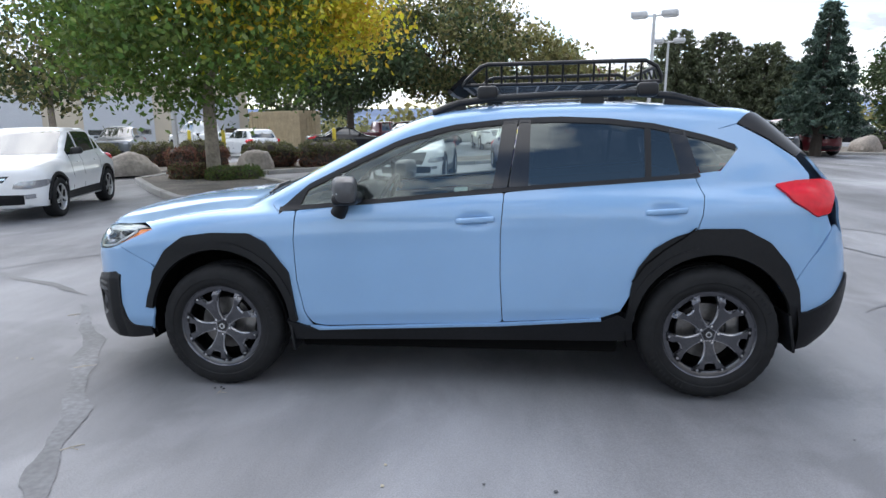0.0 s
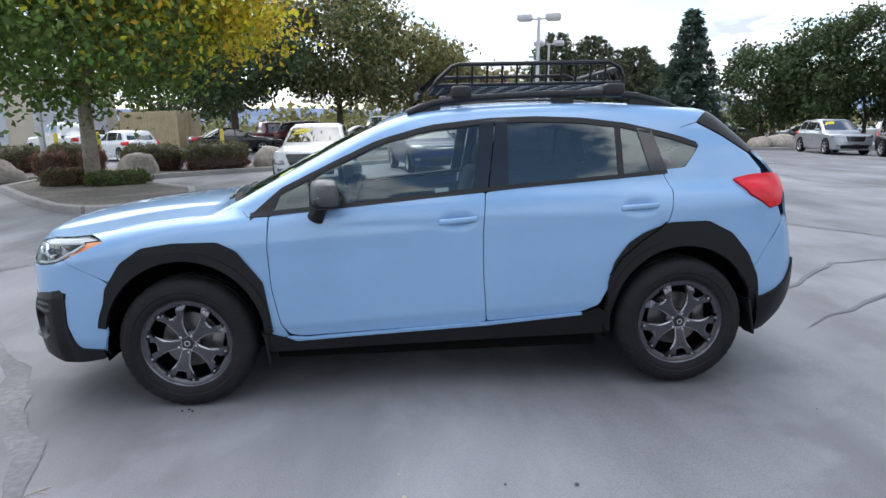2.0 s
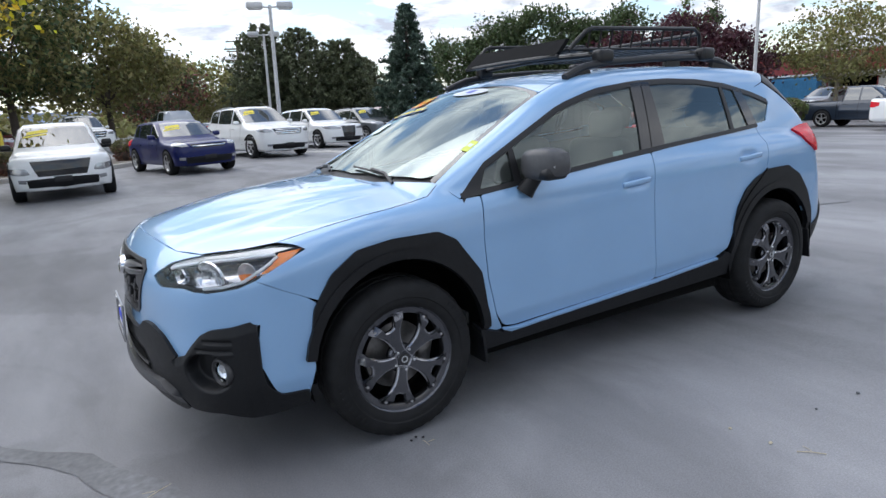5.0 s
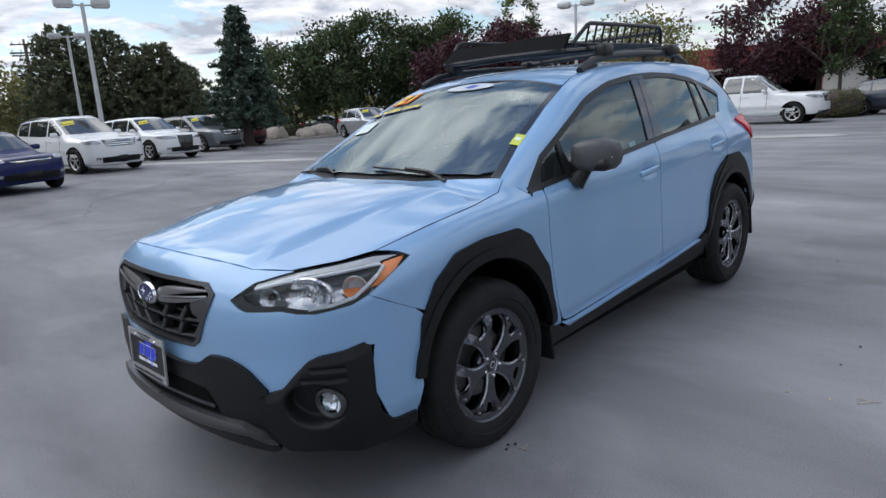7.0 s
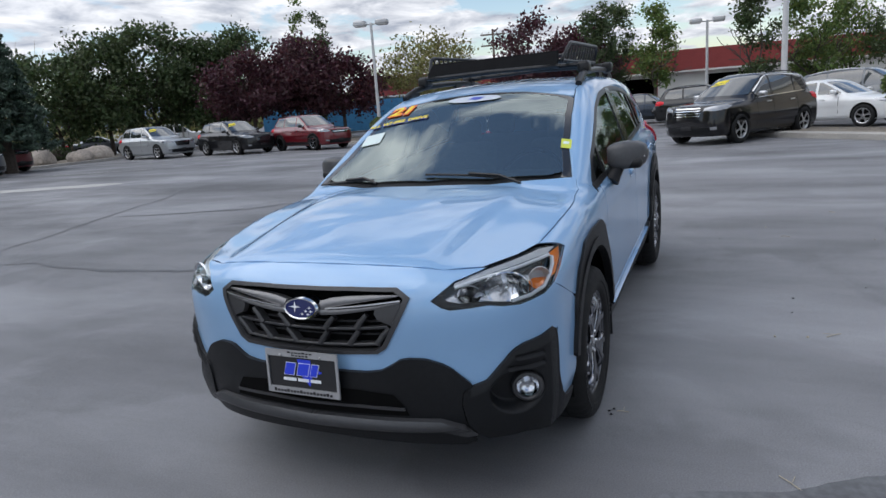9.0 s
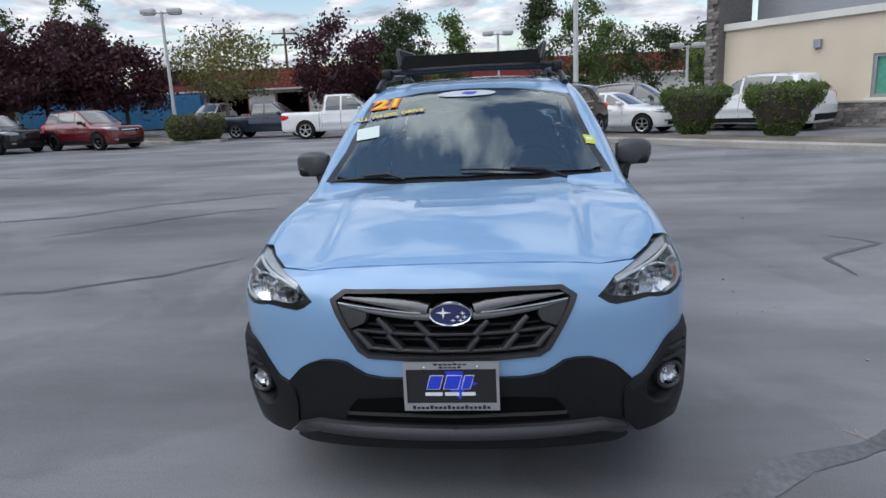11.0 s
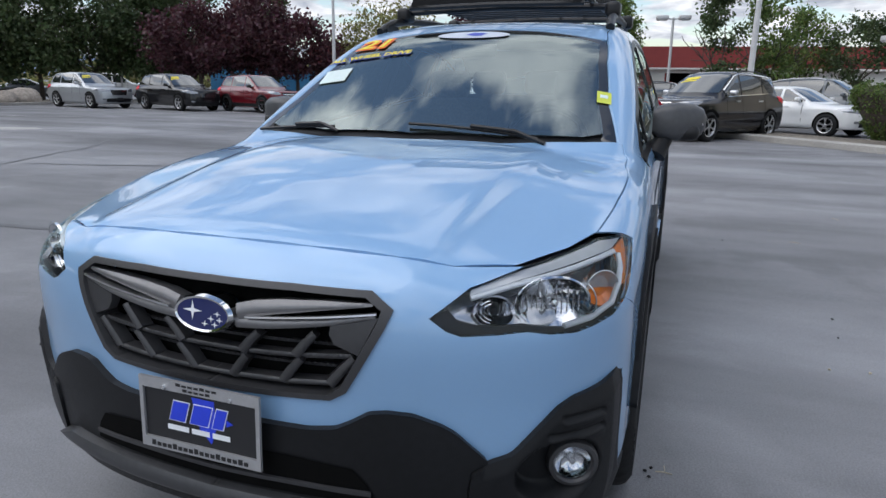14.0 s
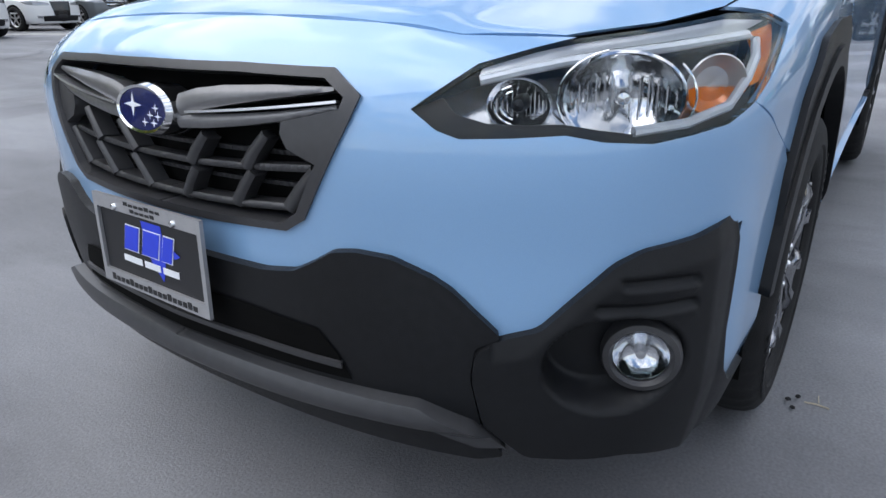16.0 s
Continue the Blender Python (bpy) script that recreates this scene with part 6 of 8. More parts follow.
        put("bed_gap", sp([(bx0, zb), (bx0 + 0.02, zb), (bx0 + 0.02, 0.40), (bx0, 0.40)]), M_VOID, lift=0.003)
    else:
        put("rear_window", mirrored(fp([(0.0, H - 0.22), (W / 2 - 0.32, H - 0.24), (W / 2 - 0.24, zb + 0.08), (0.0, zb + 0.06)], 1)), M_CARGLASS, "dark rear glass", rr, 0.004, False)
    put("rear_bumper", mirrored(fp([(0.0, 0.50), (W / 2 - 0.25, 0.50), (W / 2 - 0.28, 0.30), (0.0, 0.30)], 1)), M_CLAD, "black lower bumper", rr, 0.006, False, 0.06, thick=0.01)
    if rails:
        for s in (1, -1):
            ps = tp([(x, W / 2 - 0.30) for x in np.linspace(xt + 0.25, q["roofend"] - 0.25, 7)])
            lift = [0.0, 0.035, 0.045, 0.045, 0.045, 0.035, 0.0]
            part("roof_rail", tube(bmesh.new(), [(p[0], p[1] * s, p[2] + h) for p, h in zip(ps, lift)], 0.014, 6), M_SATIN if paint != "white" else M_SILVER, root)
    return root


def facing_deg(dx, dy):
    return math.degrees(math.atan2(-dy, -dx))


def spec(L, W, H, wb, fo, **kw):
    """Sizes of a vehicle, with the rest filled in from a five-door shape."""
    q = dict(L=L, W=W, H=H, wb=wb, fo=fo, belt=0.62 * H, hood=0.56 * H, cowlz=0.66 * H, cowl=-wb / 2 + 0.42, rake=0.62, roofend=-wb / 2 - fo + L - 0.55, drop=1.5, r=0.35)
    q.update(kw)
    xc, wbh = q["cowl"], wb / 2
    q.setdefault("panes", [(xc + 0.28, -0.02), (0.06, wbh - 0.35), (wbh - 0.28, q["roofend"] + 0.12)])
    q.setdefault("gaps", (xc + 0.30, 0.02, wbh - 0.30))
    q.setdefault("handles", (-0.28, wbh - 0.62))
    return q


SUV_S = spec(4.16, 1.80, 1.55, 2.60, 0.82, grille=(0.66, 0.30, 0.52), slats=0, lampz=0.62)
HATCH = spec(4.07, 1.73, 1.45, 2.58, 0.80, r=0.32, grille=(0.74, 0.10, 0.50), slats=1, lampz=0.80)
JUKE = spec(4.12, 1.77, 1.58, 2.53, 0.85, r=0.345, drop=0.95, roofend=1.05, grille=(0.72, 0.10, 0.45), slats=1, lampz=0.62, belt=1.02)
SUV_L = spec(5.04, 1.98, 1.78, 2.98, 0.95, r=0.385, grille=(0.88, 0.20, 0.55), slats=3, lampz=0.92, drop=2.4)
SUV_M = spec(4.89, 1.90, 1.69, 2.79, 0.98, r=0.375, grille=(0.68, 0.44, 0.34), slats=0, lampz=0.84, drop=1.1)
SUV_A = spec(4.92, 1.92, 1.70, 2.86, 0.95, r=0.375, grille=(0.84, 0.28, 0.46), slats=2, lampz=0.90, drop=1.9)
SUV_J = spec(4.82, 1.94, 1.76, 2.91, 0.90, r=0.38, grille=(0.88, 0.14, 0.50), slats=0, lampz=0.92, drop=2.0)
SUV_C = spec(4.55, 1.84, 1.68, 2.70, 0.92, r=0.36, grille=(0.74, 0.24, 0.44), slats=0, lampz=0.84, drop=1.3)
SUV_R = spec(4.59, 1.855, 1.69, 2.66, 0.95, r=0.355, grille=(0.82, 0.16, 0.52), slats=1, lampz=0.88, drop=1.4)
SUV_T = spec(4.71, 1.85, 1.76, 2.857, 0.93, r=0.37, grille=(0.84, 0.28, 0.42), slats=4, lampz=0.92, drop=2.2, bright_trim=True)
SUV_X = spec(4.50, 1.82, 1.78, 2.65, 0.85, r=0.36, grille=(0.90, 0.18, 0.45), slats=2, lampz=0.92, drop=3.5, roofend=1.75)
SEDAN = spec(4.75, 1.81, 1.45, 2.80, 0.88, r=0.325, roofend=0.55, drop=0.55, grille=(0.68, 0.16, 0.30), slats=3, lampz=0.74, belt=0.94, rake=0.52)
TRUCK = spec(5.80, 2.02, 1.95, 3.57, 0.98, r=0.40, bed=1.12, roofend=0.98, drop=5.0, belt=1.18, hood=1.12, cowlz=1.26, cowl=-1.15, rake=0.75, grille=(0.95, 0.30, 0.50), slats=2, lampz=1.0, under=0.32, panes=[(-0.80, 0.10), (0.18, 0.92)], gaps=(-0.84, 0.14, 1.0), handles=(-0.12, 0.70), rise=0.0, tailz=0.98)
TRUCK_S = spec(5.26, 1.85, 1.78, 3.20, 0.90, r=0.37, bed=0.98, roofend=0.85, drop=5.0, belt=1.10, hood=1.02, cowlz=1.16, cowl=-1.10, rake=0.72, grille=(0.86, 0.24, 0.42), slats=2, lampz=0.9, under=0.30, panes=[(-0.78, 0.06), (0.14, 0.80)], gaps=(-0.82, 0.10, 0.88), handles=(-0.14, 0.58), rise=0.0, tailz=0.92)
ROW = facing_deg(0.20, -0.98)


MADE = {}


def park(name, label, cat, x, y, head, paint, q, **kw):
    """Parks a vehicle; a second one of the same shape is a repainted copy."""
    first = MADE.get(id(q))
    if first is None:
        root = vehicle(name, label, cat, place(x, y, head), paint, q, **kw)
        MADE[id(q)] = (root, PAINTS[paint])
        return root
    root = copy_thing(first[0], place(x, y, head))
    root.name = name
    tagged(root, label, cat, kw.get("group") or "cars parked round the lot")
    for o in list(root.children_recursive):
        if o.name.startswith("price_") and not kw.get("sticker", True):
            bpy.data.objects.remove(o)
        elif o.data.materials[0] == first[1]:
            o.material_slots[0].link = "OBJECT"
            o.material_slots[0].material = PAINTS[paint]
    return root


park("parked_car", "white compact crossover with black arches beside the kerb", "car", -8.86, 7.13, facing_deg(0.29, -0.956), "white", JUKE, sticker=False, clad=True)
park("parked_car", "white compact crossover with a black grille, price sticker on windscreen", "car", -2.42, 13.55, facing_deg(0.0, -1.0), "white", SUV_S, clad=True, group="row of cars for sale")
park("parked_car", "deep blue hatchback with a price sticker on its windscreen", "car", 0.60, 16.6, ROW, "blue", HATCH, group="row of cars for sale")
park("parked_car", "large white family SUV with chrome grille bars", "car", 3.9, 20.7, ROW, "white", SUV_L, rails=True, group="row of cars for sale")
park("parked_car", "white SUV with a tall black grille", "car", 7.6, 24.2, ROW, "white", SUV_M, group="row of cars for sale")
park("parked_car", "dark grey SUV with a chrome grille", "car", 11.2, 27.3, ROW, "grey", SUV_A, rails=True, group="row of cars for sale")
park("parked_car", "red SUV with a slim bright grille", "car", 14.3, 30.2, ROW, "red", SUV_J, group="row of cars for sale")
park("parked_car", "silver crossover with a black grille and yellow sticker", "car", 20.9, 26.2, facing_deg(-0.17, -0.98), "silver", SUV_C, group="cars at the lot's far edge")
park("parked_car", "black off-road SUV with dark wheels", "car", 21.4, 21.3, facing_deg(-0.26, -0.97), "black", SUV_C, dark_rims=True, clad=True, rails=True, group="cars at the lot's far edge")
park("parked_car", "dark red crossover with a chrome grille bar", "car", 22.2, 17.3, facing_deg(-0.31, -0.95), "red", SUV_R, dark_rims=True, clad=True, rails=True, sticker=False, group="cars at the lot's far edge")
park("pickup_truck", "navy blue crew cab pickup parked side on", "pickup", 28.0, 11.4, facing_deg(0.0, -1.0), "navy", TRUCK_S, sticker=False)
park("pickup_truck", "white crew cab pickup parked side on", "pickup", 25.0, 6.7, facing_deg(0.0, -1.0), "white", TRUCK, sticker=False)
park("parked_car", "navy blue crossover parked side on", "car", 30.5, 2.4, facing_deg(-0.1, -1.0), "navy", SUV_S, sticker=False)
park("parked_car", "black SUV far off in the next row", "car", 27.0, -0.6, facing_deg(-0.1, -1.0), "black", SUV_R, sticker=False)
park("parked_car", "black SUV with a bright chrome grille standing by the kerb", "car", 15.6, -1.7, facing_deg(-0.83, 0.56), "black", SUV_T, rails=True)
park("parked_car", "dark grey SUV behind the kerb", "car", 23.4, -6.0, facing_deg(-0.45, -0.9), "grey", SUV_L, sticker=False, dark_rims=False)
park("parked_car", "white saloon behind the kerb", "car", 19.3, -4.3, facing_deg(-0.6, -0.8), "white", SEDAN, sticker=False)
park("parked_car", "white boxy SUV with dark windows beside the wall", "car", 17.7, -8.4, facing_deg(0.77, 0.64), "white", SUV_X, sticker=False, rails=True, clad=True)
for x, y, h, paint, q, nm, lab in (
    (-20.4, 27.5, facing_deg(0.35, -0.94), "grey", SUV_C, "parked_car", "grey SUV parked behind the planting bed"),
    (-19.0, 33.5, facing_deg(-0.8, 0.6), "white", TRUCK, "pickup_truck", "white pickup far behind the planting bed"),
    (-13.4, 27.6, facing_deg(-0.75, 0.66), "white", HATCH, "parked_car", "white hatchback seen from behind"),
    (-9.6, 33.0, facing_deg(0.9, 0.4), "black", SEDAN, "parked_car", "black saloon behind the bushes"),
    (-5.4, 34.5, facing_deg(0.8, -0.6), "maroon", SUV_J, "parked_car", "maroon SUV behind the bushes"),
    (-8.2, 37.5, facing_deg(0.8, 0.6), "red", TRUCK_S, "pickup_truck", "red pickup far off"),
    (-1.2, 35.0, facing_deg(0.2, -1.0), "white", TRUCK, "pickup_truck", "white pickup far off"),
    (3.2, 35.0, facing_deg(-0.3, 1.0), "silver", TRUCK, "pickup_truck", "silver pickup far off"),
    (7.5, 38.0, facing_deg(0.3, -1.0), "grey", TRUCK_S, "pickup_truck", "grey pickup far off"),
    (-13.0, 44.0, facing_deg(1.0, 0.2), "silver", SEDAN, "parked_car", "silver saloon far off"),
    (-3.0, 45.0, facing_deg(1.0, 0.2), "white", SEDAN, "parked_car", "white saloon far off"),
    (12.0, 42.0, facing_deg(0.7, -0.7), "white", SEDAN, "parked_car", "white saloon far off"),
    (25.5, 47.0, facing_deg(0.9, -0.4), "black", TRUCK, "pickup_truck", "black pickup beyond the boulders"),
    (29.5, 41.5, facing_deg(0.8, -0.6), "grey", SEDAN, "parked_car", "grey saloon beyond the boulders"),
    (34.0, 38.5, facing_deg(0.8, -0.6), "white", TRUCK, "pickup_truck", "white van-like pickup beyond the trees"),
    (40.5, 15.5, facing_deg(0.3, -1.0), "silver", SEDAN, "parked_car", "silver saloon before the red-banded building"),
    (41.0, 20.5, facing_deg(-1.0, 0.1), "silver", SUV_X, "parked_car", "pale SUV before the red-banded building"),
):
    park(nm, lab, "pickup" if nm[0] == "p" and nm[1] == "i" else "car", x, y, h, paint, q, sticker=False)

# ---- ground ----
def asphalt():
    """Worn seal coat: pale grey with darker blotches, smooth drive lines and fine stone."""
    m = mat("sealed_asphalt", (0.195, 0.196, 0.206), 0.55, 0, 0.16, 140, bump=0.45, bump_scale=170, stain=0.14, stain_scale=0.35, Specular_IOR_Level=0.3)
    nt = m.node_tree
    bsdf = nt.nodes["Principled BSDF"]
    co = nt.nodes["Texture Coordinate"]
    src = bsdf.inputs["Base Color"].links[0].from_socket
    mp = nt.nodes.new("ShaderNodeMapping")
    mp.inputs["Rotation"].default_value = (0, 0, radians(35))
    mp.inputs["Scale"].default_value = (0.55, 0.16, 1)
    nt.links.new(co.outputs["Object"], mp.inputs[0])
    n = nt.nodes.new("ShaderNodeTexNoise")
    n.inputs["Scale"].default_value, n.inputs["Detail"].default_value, n.inputs["Roughness"].default_value = 1.0, 7, 0.62
    nt.links.new(mp.outputs[0], n.inputs["Vector"])
    r = nt.nodes.new("ShaderNodeMapRange")
    r.inputs["From Min"].default_value, r.inputs["From Max"].default_value = 0.34, 0.66
    r.inputs["To Min"].default_value, r.inputs["To Max"].default_value = 0.66, 1.26
    nt.links.new(n.outputs["Fac"], r.inputs["Value"])
    mul = nt.nodes.new("ShaderNodeVectorMath")
    mul.operation = "SCALE"
    nt.links.new(src, mul.inputs[0]), nt.links.new(r.outputs["Result"], mul.inputs["Scale"])
    nt.links.new(mul.outputs[0], bsdf.inputs["Base Color"])
    # old seal coat worn off in ragged patches
    wn_ = nt.nodes.new("ShaderNodeTexNoise")
    wn_.inputs["Scale"].default_value, wn_.inputs["Detail"].default_value, wn_.inputs["Roughness"].default_value, wn_.inputs["Distortion"].default_value = 0.42, 9, 0.55, 0.6
    nt.links.new(co.outputs["Object"], wn_.inputs["Vector"])
    wr = nt.nodes.new("ShaderNodeMapRange")
    wr.inputs["From Min"].default_value, wr.inputs["From Max"].default_value = 0.50, 0.54
    wr.inputs["To Min"].default_value, wr.inputs["To Max"].default_value = 0.88, 1.07
    nt.links.new(wn_.outputs["Fac"], wr.inputs["Value"])
    m2 = nt.nodes.new("ShaderNodeVectorMath")
    m2.operation = "SCALE"
    nt.links.new(mul.outputs[0], m2.inputs[0]), nt.links.new(wr.outputs["Result"], m2.inputs["Scale"])
    nt.links.new(m2.outputs[0], bsdf.inputs["Base Color"])
    rr = nt.nodes.new("ShaderNodeMapRange")
    rr.inputs["From Min"].default_value, rr.inputs["From Max"].default_value = 0.3, 0.7
    rr.inputs["To Min"].default_value, rr.inputs["To Max"].default_value = 0.66, 0.46
    nt.links.new(n.outputs["Fac"], rr.inputs["Value"])
    nt.links.new(rr.outputs["Result"], bsdf.inputs["Roughness"])
    return m


def height_sheet(bm, xs, ys, lift=0.0):
    grid = [[bm.verts.new((x, y, ground_z(x, y) + lift)) for y in ys] for x in xs]
    for a, b in zip(grid, grid[1:]):
        for i in range(len(ys) - 1):
            bm.faces.new((a[i], b[i], b[i + 1], a[i + 1]))
    return bm


def spaced(lo, hi, n):
    """Steps that widen away from the middle."""
    return [math.copysign(abs(t) ** 2.6, t) * (hi if t > 0 else -lo) for t in (-1 + 2 * i / n for i in range(n + 1))]


M_ASPHALT = asphalt()
ground = part("ground", height_sheet(bmesh.new(), spaced(-1500, 1500, 110), spaced(-1500, 1500, 110)), M_ASPHALT)
tagged(ground, "worn grey sealed asphalt of a gently sloping car lot", "asphalt", kind="structure")

M_TAR = mat("crack_sealer", (0.075, 0.077, 0.083), 0.5, 0, 0.2, 30, stain=0.2)
M_STRIPE = mat("worn_lane_paint", (0.42, 0.42, 0.40), 0.7, 0, 0.3, 25, stain=0.3, stain_scale=3)
M_CONC = mat("kerb_concrete", (0.36, 0.345, 0.32), 0.85, 0, 0.12, 30, bump=0.5, bump_scale=90, stain=0.15, stain_scale=1.2, random_value=0.08)
M_GRAVEL = mat("gravel_and_bark_mulch", (0.16, 0.14, 0.115), 0.95, 0, 0.5, 22, bump=1.0, bump_scale=26, stain=0.3, stain_scale=0.8)
rng = random.Random(7)


def ribbon(name, pts, w, material, label, category, lift=0.004, wob=0.25, step=0.05, jag=0.03):
    """A strip lying on the lot along a polyline, of uneven width."""
    P = [Vector((*p, 0)) for p in pts]
    line = []
    for a, b in zip(P, P[1:]):
        n = max(1, int((b - a).length / step))
        line += [a + (b - a) * k / n for k in range(n)]
    line.append(P[-1])
    bm = bmesh.new()
    last = None
    for i, p in enumerate(line):
        d = (line[min(i + 1, len(line) - 1)] - line[max(i - 1, 0)]).normalized()
        s = Vector((-d.y, d.x, 0))
        p = p + s * (jag * 2 * noise.noise(p * 2.3))
        ww = w * (1 + wob * 1.6 * noise.noise(p * 3.1 + Vector((0, 0, 5))) + wob * 0.7 * noise.noise(p * 13.0)) / 2 * min(1.0, 0.2 + 0.1 * i, 0.2 + 0.1 * (len(line) - 1 - i))
        pair = []
        for k in (1, -1):
            q = p + s * ww * k
            pair.append(bm.verts.new((q.x, q.y, ground_z(q.x, q.y) + lift)))
        if last:
            bm.faces.new((last[0], last[1], pair[1], pair[0]))
        last = pair
    return tagged(part(name, bm, material, smooth=False), label, category, kind="structure")


CRACKS = [
    ([(-1.45, -2.3), (-1.77, -1.71), (-2.0, -1.25), (-2.33, -0.70), (-2.75, -0.05), (-3.35, 0.70)], 0.12),
    ([(-5.6, 2.1), (-5.11, 1.85), (-4.62, 1.57), (-4.0, 1.27), (-3.5, 1.0)], 0.07),
    ([(-5.6, 1.6), (-4.87, 2.56), (-4.3, 3.3)], 0.03),
    ([(0.47, 6.52), (0.57, 6.05), (0.44, 4.82), (0.55, 3.7), (1.0, 2.84), (1.53, 2.3)], 0.07),
    ([(1.06, 7.47), (2.07, 7.76), (3.65, 8.49), (5.64, 9.25), (7.07, 10.4)], 0.05),
    ([(3.39, 8.1), (3.75, 6.86), (4.17, 5.9), (5.0, 5.11), (6.05, 3.34)], 0.06),
    ([(10.6, 13.9), (10.07, 11.3), (10.98, 9.07), (11.4, 7.39), (12.5, 5.1)], 0.08),
    ([(8.4, 10.2), (9.6, 9.8), (11.0, 9.3)], 0.06),
    ([(2.68, 5.31), (3.37, 4.58), (4.13, 3.82), (4.41, 2.97)], 0.05),
    ([(1.8, -3.17), (1.45, -3.43), (1.01, -2.83), (0.53, -2.81)], 0.05),
    ([(0.14, 8.76), (1.03, 11.0), (2.71, 11.9), (3.5, 13.3)], 0.05),
    ([(2.66, 0.0), (4.5, 1.2), (6.0, 1.0)], 0.04),
    ([(3.0, 0.9), (4.2, 2.0), (7.0, 2.6)], 0.04),
]
M_TAR_OLD = mat("faded_crack_sealer", (0.125, 0.128, 0.136), 0.6, 0, 0.25, 30, stain=0.25)
for pts, w in CRACKS:
    ribbon("crack_seal", pts, w, M_TAR_OLD if w > 0.1 else M_TAR, "dark sealed crack in the asphalt", "crack", wob=0.45, jag=0.035)
M_BAND = mat("pale_concrete_band", (0.40, 0.395, 0.38), 0.8, 0, 0.12, 25, stain=0.15, stain_scale=2)
for pts, w in (([(5.9, 20.9), (8.55, 14.2)], 0.95), ([(16.4, 4.6), (16.95, 1.6)], 1.0)):
    ribbon("concrete_band", pts, w, M_BAND, "pale concrete band set in the asphalt", "band", lift=0.006, wob=0.02, jag=0.01)
for pts, w in (([(12.1, 22.5), (13.6, 18.5)], 0.12), ([(18.0, 13.2), (21.0, 11.6)], 0.12)):
    ribbon("parking_line", pts, w, M_STRIPE, "worn white parking line on the asphalt", "line", lift=0.005, wob=0.12, jag=0.006)

# twigs and grit on the lot
M_TWIG = mat("dry_straw", (0.42, 0.37, 0.28), 0.8, 0, 0.2, 40)
for x, y, a, ln in ((-1.70, -1.655, 30, 0.10), (-2.345, -0.66, 200, 0.13), (-0.14, -1.97, 120, 0.10), (-1.30, -0.99, 70, 0.05), (-3.2, 0.4, 20, 0.09), (2.3, -1.9, 60, 0.08), (3.4, -2.4, 10, 0.10), (-3.0, 1.6, 95, 0.08), (1.2, -3.3, 150, 0.09)):
    d = Vector((math.cos(radians(a)), math.sin(radians(a)), 0))
    n = Vector((-d.y, d.x, 0))
    bm = tube(bmesh.new(), [Vector((x, y, 0.003)) - d * ln / 2, Vector((x, y, 0.006)) + n * 0.01, Vector((x, y, 0.003)) + d * ln / 2 + n * 0.02], 0.0022, 5)
    tube(bm, [Vector((x, y, 0.006)), Vector((x, y, 0.004)) + d * ln * 0.3 - n * 0.03], 0.0016, 4)
    tagged(part("twig", bm, M_TWIG), "dry pale twig lying on the asphalt", "twig", "twigs on the lot")
for k in range(26):
    x, y = rng.uniform(-3.4, 2.8), rng.uniform(-3.2, -1.0)
    if k % 3 == 0:
        x, y = rng.uniform(-3.6, -2.5), rng.uniform(-1.6, 1.8)
    bm = bmesh.new()
    bmesh.ops.create_icosphere(bm, subdivisions=1, radius=rng.uniform(0.004, 0.011))
    for v in bm.verts:
        v.co = Vector((v.co.x * rng.uniform(0.7, 1.5), v.co.y * rng.uniform(0.7, 1.4), v.co.z * 0.7))
        v.co += Vector((x, y, 0.005))
    tagged(part("grit_crumb", bm, M_TAR if k % 2 else M_TWIG), "small crumb of grit on the asphalt", "grit", "grit on the lot")
for x, y in ((-1.325, -0.925), (-1.30, -0.945), (-1.355, -0.94)):
    bm = bmesh.new()
    bmesh.ops.create_icosphere(bm, subdivisions=1, radius=0.0065)
    for v in bm.verts:
        v.co = Vector((v.co.x * rng.uniform(0.8, 1.5) + x, v.co.y * rng.uniform(0.8, 1.4) + y, v.co.z * 0.7 + 0.008))
    tagged(part("rubber_crumb", bm, M_RUBBER), "black crumb beside the tyre", "grit", "grit on the lot")

# ---- kerbs and planting beds ----
def kerb(pts, closed=False, w=0.16, h=0.14, label="pale concrete kerb", stone=1.0):
    """A run of kerb stones along a polyline; each stone is a part."""
    P = [Vector((*p, 0)) for p in pts] + ([Vector((*pts[0], 0))] if closed else [])
    root = empty("kerb", Matrix(), label, "kerb", kind="structure")
    acc = []
    for a, b in zip(P, P[1:]):
        n = max(1, round((b - a).length / stone))
        for k in range(n):
            p, q = a + (b - a) * k / n, a + (b - a) * (k + 1) / n
            d = (q - p).normalized()
            s = Vector((-d.y, d.x, 0)) * w / 2
            q = q - d * 0.008
            bm = bmesh.new()
            prof = [(-1, -0.05), (-1, h - 0.02), (-0.8, h), (0.8, h), (1, h - 0.02), (1, -0.05)]
            ra = [bm.verts.new((p.x + s.x * u, p.y + s.y * u, ground_z(p.x, p.y) + z)) for u, z in prof]
            rb = [bm.verts.new((q.x + s.x * u, q.y + s.y * u, ground_z(q.x, q.y) + z)) for u, z in prof]
            for i in range(5):
                bm.faces.new((ra[i], ra[i + 1], rb[i + 1], rb[i]))
            bm.faces.new(ra[::-1]), bm.faces.new(rb)
            part("kerb_stone", bm, M_CONC, root, smooth=False)
    return root


